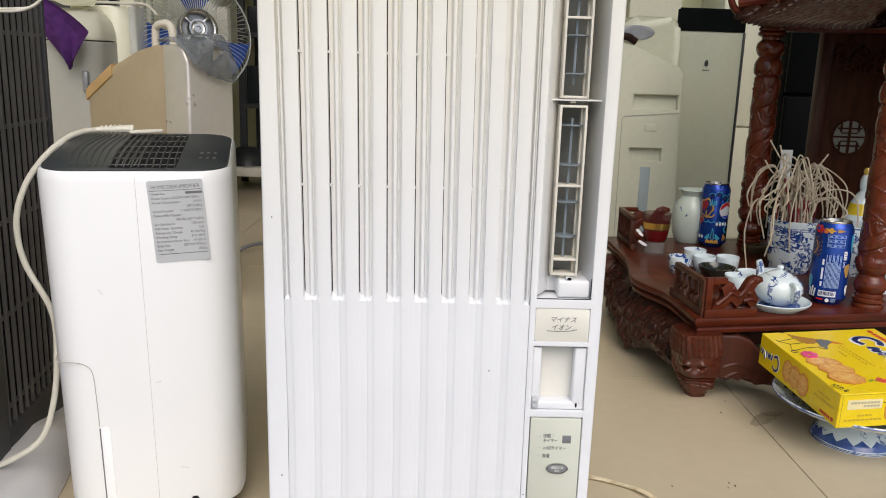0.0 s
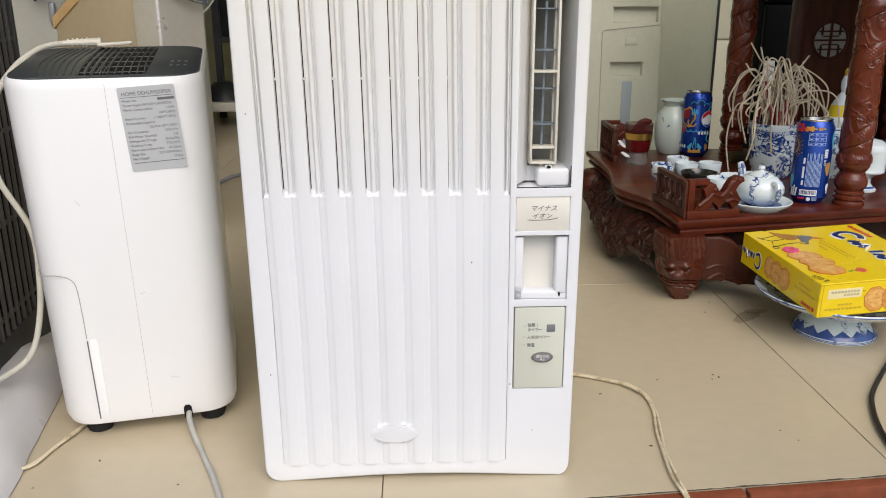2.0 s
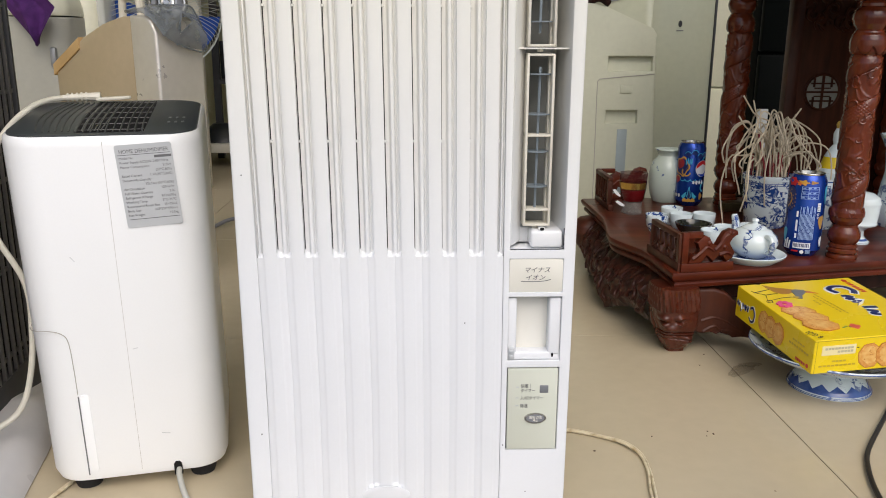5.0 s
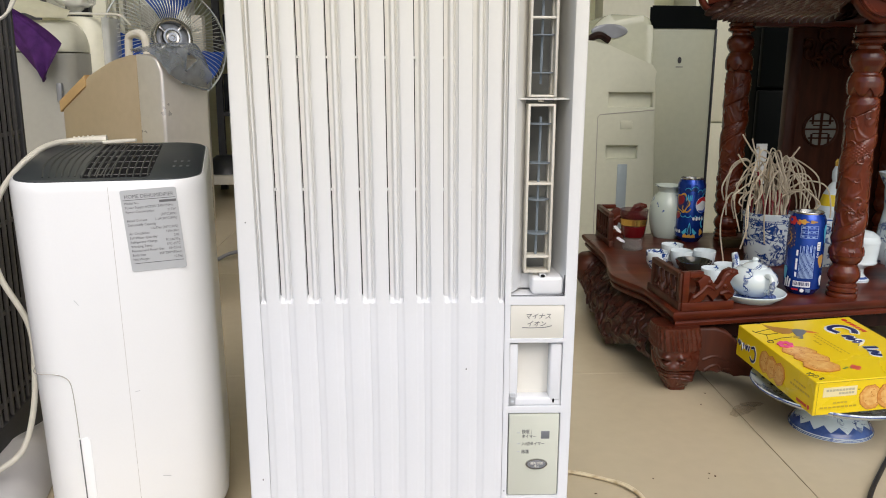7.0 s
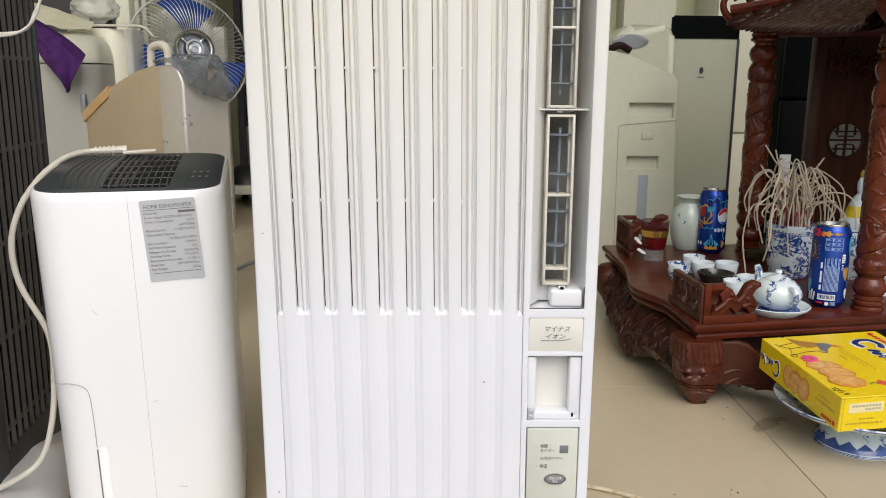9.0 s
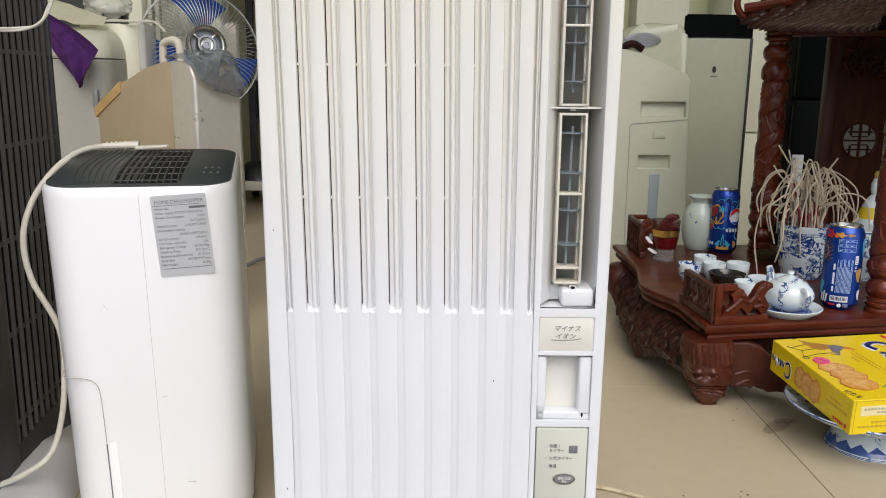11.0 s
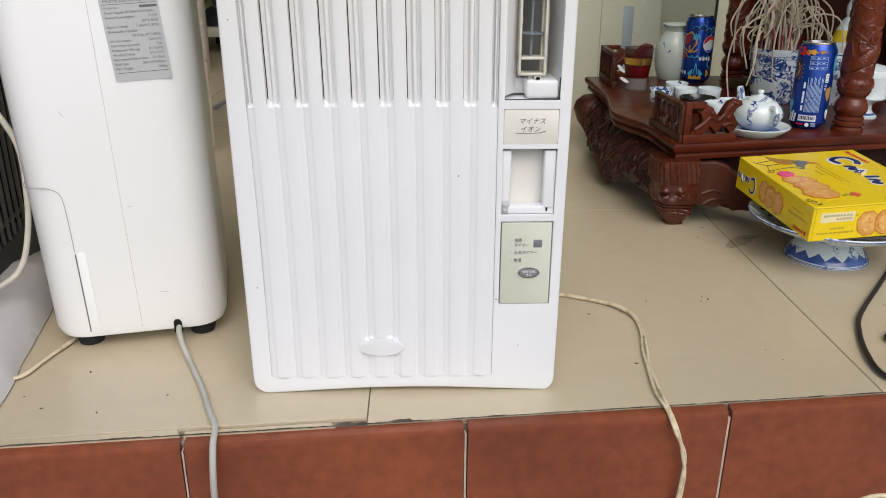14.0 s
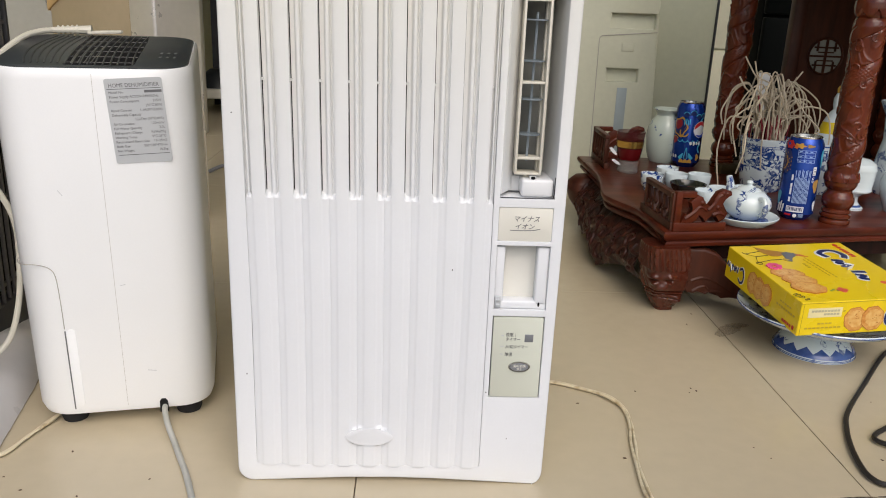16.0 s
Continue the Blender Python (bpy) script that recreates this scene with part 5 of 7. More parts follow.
def teapot(at, turn):
    t = thing("teapot", at, turn, "round white porcelain teapot with blue flowers", "teapot")
    part("pot_body", lathe([(0, 0.002), (0.024, 0.0), (0.027, 0.003), (0.039, 0.013), (0.0440, 0.026), (0.041, 0.039), (0.030, 0.050), (0.020, 0.053)], 36), "china_spray", t)
    lid = part("lid", lathe([(0.0225, 0.051), (0.022, 0.054), (0.013, 0.059), (0.005, 0.061), (0.0045, 0.063), (0.0065, 0.066), (0.005, 0.070), (0, 0.071)], 24), "china", t, "domed lid with a knob")
    part("spout", tube([(-0.035, 0, 0.022), (-0.054, 0, 0.034), (-0.060, 0, 0.052), (-0.066, 0, 0.064)], 0.010, 10, 6, taper=0.0055), "china", t)
    part("handle", tube([(0.037, 0, 0.043), (0.051, 0, 0.043), (0.056, 0, 0.030), (0.050, 0, 0.016), (0.039, 0, 0.014)], 0.0048, 8, 6), "china", t)


teapot((0.649, 1.627, TOP + 0.0075), -78)


def incense_pot(at):
    t = thing("incense_pot", at, 0, "blue and white china pot full of curled burnt incense sticks", "incense pot")
    part("pot_wall", lathe([(0, 0.002), (0.040, 0), (0.042, 0.004), (0.050, 0.052), (0.0515, 0.098), (0.0540, 0.107), (0.0545, 0.114), (0.0505, 0.115), (0.048, 0.104), (0, 0.102)], 44), "china_dense", t)
    part("rim_band", lathe([(0.0541, 0.1045), (0.0550, 0.1090)], 44), "porcelain", t)
    for z, r in ((0.1000, 0.0524), (0.0955, 0.0519), (0.0040, 0.0430)):
        part("rim_line", lathe([(r - 0.0001, z + 0.0007), (r + 0.0003, z), (r - 0.0001, z - 0.0007)], 44), "china_blue", t)
    rnd = random.Random(9)
    for k in range(48):
        a, r = rnd.uniform(0, 6.28), 0.040 * math.sqrt(rnd.random())
        x, y = r * math.cos(a), r * math.sin(a)
        part("stick_stump", tube([(x, y, 0.098), (x * 1.12, y * 1.12, 0.138 + 0.03 * rnd.random())], 0.0013, 5, 1), "stick_red", t)
    for k in range(52):
        a, r = rnd.uniform(0, 6.28), 0.036 * math.sqrt(rnd.random())
        x, y = r * math.cos(a), r * math.sin(a)
        d = rnd.uniform(0, 6.28)
        if k % 3 == 0:
            d = math.pi * rnd.choice((0.95, 1.05, 0.05)) + rnd.uniform(-0.5, 0.5)
        ex, ey = math.cos(d), math.sin(d)
        h, w = rnd.uniform(0.05, 0.145), rnd.uniform(0.045, 0.115)
        fall = rnd.uniform(0.0, 0.11) if k % 4 else rnd.uniform(0.08, 0.17)
        base = Vector((x, y, 0.104))
        out = Vector((ex, ey, 0))
        pts = [base, base + 0.12 * w * out + Vector((0, 0, 0.55 * h)), base + 0.30 * w * out + Vector((0, 0, 0.90 * h)), base + 0.60 * w * out + Vector((0, 0, 1.02 * h)),
               base + 0.92 * w * out + Vector((0, 0, 0.80 * h)), base + 1.08 * w * out + Vector((0, 0, 0.80 * h - 0.5 * fall)), base + 1.02 * w * out + Vector((0, 0, 0.80 * h - fall))]
        if k % 9 == 0:
            pts = pts[:4] + [base + 0.9 * w * out + Vector((0, 0, 1.25 * h))]
        pts = [q + Vector((rnd.gauss(0, 0.004), rnd.gauss(0, 0.004), rnd.gauss(0, 0.003))) if 0 < i else q for i, q in enumerate(pts)]
        part("curled_ash", tube(pts, 0.0017, 5, 4), "ash", t)
    part("stick", tube([(0.012, -0.01, 0.13), (0.036, -0.018, 0.245)], 0.0016, 5, 1), "ash", t)
    part("stick", tube([(-0.022, -0.03, 0.120), (-0.045, -0.030, 0.205)], 0.0020, 5, 1), "stick_red", t)


M["ash"] = mat("curled_ash", (0.66, 0.57, 0.43), (0.52, 0.44, 0.32), 0.85, scale=40)
M["stick_red"] = mat("red_stick", (0.26, 0.03, 0.035), (0.18, 0.015, 0.03), 0.7)
incense_pot((0.794, 1.912, TOP))


def flower_vase(at):
    v = thing("vase", at, 0, "white porcelain vase with small blue flowers", "vase")
    part("vase_wall", lathe([(0, 0.002), (0.033, 0), (0.036, 0.005), (0.0415, 0.020), (0.0455, 0.045), (0.0460, 0.066), (0.0435, 0.086), (0.0375, 0.101), (0.0290, 0.110), (0.0255, 0.116), (0.0265, 0.122), (0.0315, 0.128), (0.0360, 0.131), (0.0355, 0.1325), (0.030, 0.130), (0.022, 0.118), (0.02, 0.10), (0, 0.09)], 36), "china_light", v)


M["china_light"] = blue_china("sparse_blue_china", 75, 0.03, 0.64, ((0.55, 0.62, 0.55), (0.50, 0.575, 0.51)))
flower_vase((0.662, 2.20, TOP))

holder = thing("brass_stand", (0.80, 2.075, TOP), 10, "low dark brass stand on the tabletop", "stand")
M["brass_dark"] = mat("dark_brass", (0.12, 0.09, 0.04), (0.08, 0.06, 0.03), 0.35, 0.6)
part("stand_block", box(-0.045, 0.045, -0.016, 0.016, 0, 0.022, 0.003), "brass_dark", holder)


def statue(at, turn):
    """A seated porcelain statue as one plain shape."""
    bm = lathe([(0, 0), (0.050, 0), (0.055, 0.02), (0.048, 0.06), (0.037, 0.09), (0.029, 0.115), (0.018, 0.135), (0.0115, 0.142), (0.0140, 0.152), (0.0140, 0.166), (0.0090, 0.178), (0.0105, 0.187), (0.0070, 0.194), (0, 0.195)], 28, squash=0.8)
    for f in bm.faces:
        z = f.calc_center_median().z
        f.material_index = 1 if 0.098 < z < 0.120 else (2 if z > 0.179 else 0)
    ob = part("statue", bm, "porcelain")
    ob.data.materials.append(M["print_yellow"])
    ob.data.materials.append(M["gilt"])
    ob.matrix_world = pose(*at, 0, 0, turn)
    return tagged(ob, "white porcelain seated statue with a yellow sash", "statue")


M["print_yellow"] = mat("yellow_glaze", (0.75, 0.55, 0.02), None, 0.2, coat=0.4)
statue((0.969, 1.965, TOP + 0.03), 0)
base = thing("china_plinth", (0.969, 1.965, TOP), 0, "blue and white china plinth with brushed flowers", "plinth")
part("plinth", lathe([(0, 0), (0.070, 0), (0.074, 0.006), (0.070, 0.024), (0.066, 0.030), (0, 0.030)], 32), "china", base)


def lidded_jar(at):
    j = thing("stem_bowl", at, 0, "white porcelain stem bowl with a domed lid", "jar")
    part("bowl_wall", lathe([(0, 0.0), (0.0235, 0), (0.0240, 0.004), (0.0165, 0.010), (0.0125, 0.016), (0.0125, 0.026), (0.0220, 0.033), (0.0335, 0.038), (0.0350, 0.041), (0.0335, 0.044), (0.0355, 0.062), (0.0365, 0.080), (0, 0.080)], 32), "porcelain", j)
    part("foot_band", lathe([(0.0242, 0.0035), (0.0170, 0.0100)], 32), "china_blue", j, "blue painted foot")
    part("lid", lathe([(0.0370, 0.080), (0.0376, 0.083), (0.0340, 0.094), (0.0220, 0.102), (0.006, 0.105), (0, 0.105)], 32), "porcelain", j, "domed lid")


lidded_jar((0.915, 1.752, TOP))
bowl2 = thing("offering_bowl", (0.905, 1.892, TOP), 0, "deep blue and white china bowl beside the statue", "bowl")
part("bowl_wall", lathe([(0, 0.002), (0.026, 0), (0.027, 0.008), (0.040, 0.040), (0.049, 0.085), (0.050, 0.112), (0.048, 0.112), (0.046, 0.085), (0, 0.05)], 36), "china", bowl2)
part("rim_line", lathe([(0.0498, 0.1055), (0.0503, 0.1085)], 36), "china_blue", bowl2)
vase2 = thing("tall_vase", (1.085, 1.90, TOP), 0, "tall blue and white flared china vase", "vase")
part("vase_wall", lathe([(0, 0), (0.038, 0), (0.042, 0.01), (0.046, 0.06), (0.036, 0.12), (0.040, 0.17), (0.055, 0.20), (0.052, 0.20), (0.036, 0.17), (0, 0.10)], 32), "china", vase2)
pot3 = thing("cream_pot", (1.010, 1.735, TOP), 0, "cream china pot with a painted flower", "pot")
part("pot_wall", lathe([(0, 0), (0.030, 0), (0.042, 0.03), (0.046, 0.06), (0.040, 0.075), (0.036, 0.075), (0.03, 0.06), (0, 0.05)], 28), "porcelain", pot3)


# ---- the footed dish and the biscuit box ----
def footed_dish(at):
    d = thing("footed_dish", at, 15, "wide footed dish of blue and white china on the floor", "dish")
    part("foot_ring", lathe([(0.030, 0.040), (0.040, 0.034), (0.052, 0.022), (0.060, 0.012), (0.064, 0.004), (0.064, 0.0), (0.050, 0.0)], 48), "china_pale", d, "white glazed foot")

    def teeth(u, v):
        a = 2 * math.pi * u
        tip = 0.0125 + 0.0085 * abs(2 * (u * 15 % 1) - 1)
        z = 0.0062 + v * (tip - 0.0062)
        r = float(np.interp(z, [0.004, 0.012, 0.022, 0.034], [0.064, 0.060, 0.052, 0.040])) + 0.0006
        return (r * math.cos(a), r * math.sin(a), z)
    part("painted_teeth", sheet(240, 3, teeth), "china_blue", d, "cobalt toothed band")
    for z in (0.0040, 0.0018):
        part("foot_line", lathe([(0.0646, z + 0.0006), (0.0650, z), (0.0646, z - 0.0006)], 48), "china_blue", d)
    part("bowl", lathe([(0, 0.036), (0.030, 0.036), (0.060, 0.040), (0.094, 0.052), (0.124, 0.066), (0.1305, 0.072), (0.129, 0.075), (0.122, 0.070), (0.092, 0.057), (0.055, 0.046), (0, 0.043)], 64), "china_pale", d, "white glazed bowl with blue brushwork")
    part("rim_band", lathe([(0.1308, 0.0718), (0.1312, 0.0728), (0.1306, 0.0736)], 64), "china_blue", d, "blue painted rim")
    part("inner_band", lathe([(0.112, 0.0675), (0.092, 0.0580), (0.080, 0.0545)], 64), "china_dense", d, "dense blue painted well")


M["china_pale"] = blue_china("pale_blue_china", 46, 0.022, 0.52)
footed_dish((0.704, 1.408, 0))


def biscuit_box():
    """Local x along the near short side, y towards the altar; tilted on the dish."""
    bx = thing("biscuit_box", (0.6102, 1.2929, 0.0700), 7.0, "yellow cardboard biscuit box lying tilted on the dish", "box", tilt=(4.2, -1.5))
    w, l, h = 0.209, 0.228, 0.055
    part("carton", box(0, w, 0, l, 0, h, 0.0008, 1), "yellow", bx, "glossy yellow card")
    part("flap_line", box(-0.0003, w + 0.0003, -0.0004, 0.0002, h - 0.0022, h - 0.0016), "card_edge", bx)
    part("flap_line", box(0.0042, 0.0048, -0.0004, 0.0002, 0.001, h - 0.002), "card_edge", bx)
    U = Matrix.Translation((0, 0, h))
    N = pose(0, 0, 0, 90)
    S = Matrix.Translation((0, l, 0)) @ pose(0, 0, 0, 0, 0, -90) @ pose(0, 0, 0, 90)
    along = lambda y: l - y

    def flat(name, shape, material, lift=0.0004, m=U):
        return part(name, prism(shape, lift * 0.3, lift, "z", m=m), material, bx, smooth=0)

    def bar(x, y, a, b, turn, material, m=U, lift=0.0005):
        c, s = math.cos(radians(turn)), math.sin(radians(turn))
        flat("print_bar", [(x + c * p - s * q, y + s * p + c * q) for p, q in ((-a, -b), (a, -b), (a, b), (-a, b))], material, lift, m)

    def biscuit(cx, cy, a, b, turn, m=U, lift=0.0005, seed=0):
        """Eight soft sides with a nibbled rim."""
        pts = []
        c, q = math.cos(radians(turn)), math.sin(radians(turn))
        for k in range(64):
            t = 2 * math.pi * k / 64
            side = math.cos(math.pi / 8) / math.cos((t + 0.2 + math.pi / 8) % (math.pi / 4) - math.pi / 8)
            s = 1.05 * (0.15 + 0.85 * side) * (1 + 0.016 * math.sin(21 * t + seed) + 0.010 * math.sin(33 * t + 2 * seed))
            x, y = a * math.cos(t) * s, b * math.sin(t) * s
            pts.append((cx + c * x - q * y, cy + q * x + c * y))
        flat("printed_biscuit_edge", [(cx + (x - cx) * 1.06, cy + (y - cy) * 1.06) for x, y in pts], "biscuit_edge", lift, m)
        flat("printed_biscuit", pts, "biscuit", lift + 0.0003, m)
        flat("printed_biscuit_middle", [(cx + (x - cx) * 0.76 + 0.0008, cy + (y - cy) * 0.74 + 0.0012) for x, y in pts], "biscuit_mid", lift + 0.0005, m)
        rs = random.Random(31 + seed)
        for k in range(9):
            t, d = rs.uniform(0, 6.28), 0.8 * math.sqrt(rs.random())
            x, y = a * d * math.cos(t), b * d * math.sin(t)
            flat("printed_crumb", ellipse(cx + c * x - q * y, cy + q * x + c * y, rs.uniform(0.0008, 0.0017), rs.uniform(0.0006, 0.0011), 7), "biscuit_edge", lift + 0.00055, m)
    for i, (x, y) in enumerate(((0.0385, 0.106), (0.0425, 0.079), (0.040, 0.049))):
        biscuit(x, y, 0.0255, 0.0195, -16, seed=i, lift=0.0005 + 0.0006 * i)
    for k in range(7):
        a = 2 * math.pi * k / 7
        flat("printed_petal", ellipse(0.0300 + 0.0085 * math.cos(a), 0.1330 + 0.0085 * math.sin(a), 0.0048, 0.0042, 12), "print_pink", 0.0026)
    for k in range(4):
        flat("printed_petal", ellipse(0.089 + 0.0048 * math.cos(1.57 * k), 0.037 + 0.0048 * math.sin(1.57 * k), 0.0044, 0.0044, 10), "print_coral", 0.0006)
    for i in range(3):
        flat("printed_leaf", ellipse(0.070 + 0.0055 * i, 0.036 + 0.003 * (i % 2), 0.0026, 0.0020, 8), "print_green", 0.0006)
    # a plain brown figure shape with thin legs and a grey patch
    flat("printed_figure", [(0.041, 0.205), (0.044, 0.188), (0.052, 0.177), (0.064, 0.176), (0.078, 0.183), (0.082, 0.192), (0.070, 0.199), (0.056, 0.206), (0.046, 0.214), (0.040, 0.222)], "print_brown", 0.0006)
    flat("printed_figure", [(0.074, 0.188), (0.070, 0.168), (0.066, 0.154), (0.074, 0.152), (0.082, 0.166), (0.097, 0.178), (0.096, 0.186), (0.084, 0.192)], "print_slate", 0.0009)
    flat("printed_figure", [(0.095, 0.185), (0.094, 0.176), (0.113, 0.168), (0.106, 0.178)], "print_orange", 0.0007)
    flat("printed_figure", [(0.060, 0.160), (0.066, 0.154), (0.073, 0.158), (0.066, 0.166)], "print_ochre", 0.0011)
    for pts in (((0.041, 0.200), (0.010, 0.191), (0.023, 0.178), (0.046, 0.181)), ((0.010, 0.191), (0.008, 0.198)), ((0.023, 0.178), (0.012, 0.152), (0.040, 0.161), (0.060, 0.162)), ((0.038, 0.224), (0.030, 0.228))):
        part("printed_line", tube([(*q, h + 0.0004) for q in pts], 0.0006, 4, 1), "ink", bx)
    part("printed_line", tube([(0.014 + 0.005 * math.cos(a), 0.150 + 0.005 * math.sin(a), h + 0.0004) for a in np.linspace(0, 6.28, 13)], 0.0006, 4, 1), "ink", bx)

    # the maker's mark as plain strokes: a crescent and smaller curls, pale rim under navy
    def stroke(pts, s, m):
        for mt, r, lift in (("print_white", 0.0062 * s, 0.0), ("print_navy", 0.0040 * s, 0.0006)):
            part("flowing_mark", tube([(x, y, lift) for x, y in pts], r, 6, 5, m=m, flat=0.12), mt, bx)

    def mark(m, s):
        stroke([(0.036, 0.038), (0.022, 0.046), (0.004, 0.040), (0.000, 0.022), (0.010, 0.008), (0.028, 0.012)], 1.3 * s, m)
        stroke([(0.040, 0.010), (0.046, 0.024), (0.053, 0.012), (0.060, 0.024), (0.067, 0.012), (0.074, 0.024), (0.081, 0.010)], 1.05 * s, m)
        stroke([(0.094, 0.034), (0.090, 0.012)], 1.05 * s, m)
        stroke([(0.101, 0.010), (0.108, 0.022), (0.115, 0.010), (0.122, 0.020)], 1.05 * s, m)
    mark(U @ Matrix.Translation((0.131, 0.190, 0.0004)) @ pose(0, 0, 0, 0, 0, -87), 1.0)
    mark(S @ Matrix.Translation((along(0.167), 0.041, 0.0004)) @ pose(0, 0, 0, 0, 0, 184) @ Matrix.Diagonal((0.47, 0.66, 1, 1)), 0.62)
    mark(N @ Matrix.Translation((0.1420, 0.008, 0.0004)) @ Matrix.Diagonal((0.50, 0.66, 1, 1)), 0.62)
    flat("round_mark", ellipse(0.191, 0.214, 0.0042, 0.0060, 12), "print_red", 0.0006)
    for i in range(6):
        bar(0.1915 + 0.0004 * i, 0.203 - 0.0078 * i, 0.0038, 0.0028, 0, "print_red")
    for i in range(11):
        bar(0.1045 + 0.0006 * i, 0.164 - 0.0078 * i, 0.0012, 0.0029, 0, "print_ochre")
        if i < 9:
            bar(0.0975 + 0.0006 * i, 0.156 - 0.0078 * i, 0.0012, 0.0027, 0, "print_ochre")
    for i in range(3):
        bar(0.088, 0.140 - 0.007 * i, 0.0020, 0.0024, 0, "print_ochre")
    flat("round_mark", ellipse(0.174, 0.057, 0.006, 0.005, 14), "print_coral", 0.0006)
    words("lettering", "8 GÓI", 0.0150, U @ Matrix.Translation((0.0205, 0.0100, 0.0004)) @ pose(0, 0, 0, 0, 0, 112), "ink", bx, width=0.66)
    # near short side
    flat("label_ground", [(0.013, 0.0295), (0.068, 0.0295), (0.068, 0.0450), (0.013, 0.0450)], "print_cream", 0.0004, N)
    for i in range(9):
        for k in range(2):
            if k or i > 3:
                bar(0.020 + 0.0052 * i, 0.0345 + 0.0055 * k, 0.0021, 0.0017, 0, "print_stone", N, 0.0007)
    for i in range(9):
        bar(0.0135 + 0.0068 * i, 0.0120, 0.0026, 0.0013, 0, "print_ochre", N)
    for i in range(4):
        bar(0.034 + 0.006 * i, 0.0190, 0.0024, 0.0012, 0, "print_ochre", N)
    for x in (0.0715, 0.0715):
        bar(x, 0.0385, 0.0018, 0.0005, 0, "ink", N)
    for i, (x, y) in enumerate(((0.0925, 0.0235), (0.1210, 0.0240))):
        biscuit(x, y, 0.0175, 0.0195, 20, m=N, lift=0.0004 + 0.0006 * i, seed=i)
    # long side that faces the air conditioner
    for i, (y, z) in enumerate(((0.138, 0.0260), (0.117, 0.0255), (0.093, 0.0245))):
        biscuit(along(y), z, 0.0145, 0.0180, -10, m=S, lift=0.0004 + 0.0006 * i, seed=i)
    for i in range(8):
        bar(along(0.060 - 0.0066 * i), 0.0262, 0.0024, 0.0016, 0, "print_ochre", S)
        if i < 5:
            bar(along(0.052 - 0.0066 * i), 0.0345, 0.0022, 0.0013, 0, "print_ochre", S)
    for i in range(5):
        bar(along(0.040 - 0.0052 * i), 0.0080, 0.0020, 0.0022, 0, "print_red", S)
    flat("round_mark", ellipse(along(0.0115), 0.0085, 0.003, 0.0036, 12), "print_red", 0.0006, S)


M["biscuit"] = mat("printed_biscuit", (0.80, 0.44, 0.12), (0.62, 0.24, 0.045), 0.3, scale=130, bscale=300)
M["biscuit_mid"] = mat("printed_biscuit_middle", (0.84, 0.54, 0.19), (0.72, 0.36, 0.09), 0.3, scale=150, bscale=300)
M["biscuit_edge"] = mat("printed_biscuit_edge", (0.56, 0.22, 0.035), None, 0.3)
M["card_edge"] = mat("card_crease", (0.45, 0.33, 0.02), None, 0.5)
for key, col in (("pink", (0.80, 0.10, 0.28)), ("coral", (0.75, 0.12, 0.08)), ("brown", (0.42, 0.20, 0.03)), ("slate", (0.16, 0.16, 0.14)), ("cream", (0.85, 0.75, 0.42)), ("ochre", (0.55, 0.38, 0.03)), ("green", (0.18, 0.28, 0.04)), ("stone", (0.50, 0.46, 0.30))):
    M["print_" + key] = mat("print_" + key, col, None, 0.3, scale=30, fine=0.05)
biscuit_box()


# ---- cords on the floor ----
def cord(pts, r, material, label, twin=False, category="cord"):
    c = tagged(part("power_cord", tube(pts, r, 10, 10), material), label, category)
    return c


edge = step_edge
cord([(-0.281, 1.140, 0.024), (-0.279, 1.122, 0.022), (-0.271, 1.104, 0.011), (-0.257, 1.078, 0.0045), (-0.239, 1.040, 0.0045), (-0.222, 1.004, 0.0045), (-0.201, 0.952, 0.0045), (-0.190, 0.927, 0.0050), (-0.187, edge(-0.187) - 0.018, -0.002),
      (-0.186, edge(-0.186) - 0.034, -0.035), (-0.188, edge(-0.188) - 0.032, -0.09), (-0.19, edge(-0.19) - 0.030, -0.164)], 0.0036, "cord_grey", "thick grey power cord hanging over the step edge")
for s in (-0.0014, 0.0014):
    cord([(0.185, 1.262, 0.004), (0.242 + s, 1.257 + s, 0.0035), (0.290, 1.233 + s, 0.0035), (0.314 + s, 1.209 + s, 0.006), (0.328 + s, 1.182, 0.0035), (0.327 + s, 1.140, 0.0035), (0.318 + 2 * s, 1.090, 0.0035), (0.311 + s, 1.045, 0.0035), (0.306 + 2 * s, 0.985, 0.0045),
          (0.309 + s, edge(0.309) - 0.008, 0.001), (0.317 + s, edge(0.317) - 0.024, -0.020), (0.328 - s, edge(0.328) - 0.022, -0.05), (0.331 + s, edge(0.331) - 0.022, -0.085), (0.322 + s, edge(0.322) - 0.026, -0.164)],
         0.0019, "cord_yellow", "aged clear twin cord running from behind the air conditioner")
    cord([(-0.380, 1.20, 0.004), (-0.410, 1.16, 0.004), (-0.424 + s, 1.116, 0.004), (-0.434, 1.080 + s, 0.004), (-0.446 + s, 1.040, 0.004), (-0.475, 1.030 + s, 0.004)], 0.0020, "cord_yellow", "aged clear twin cord beside the dehumidifier")
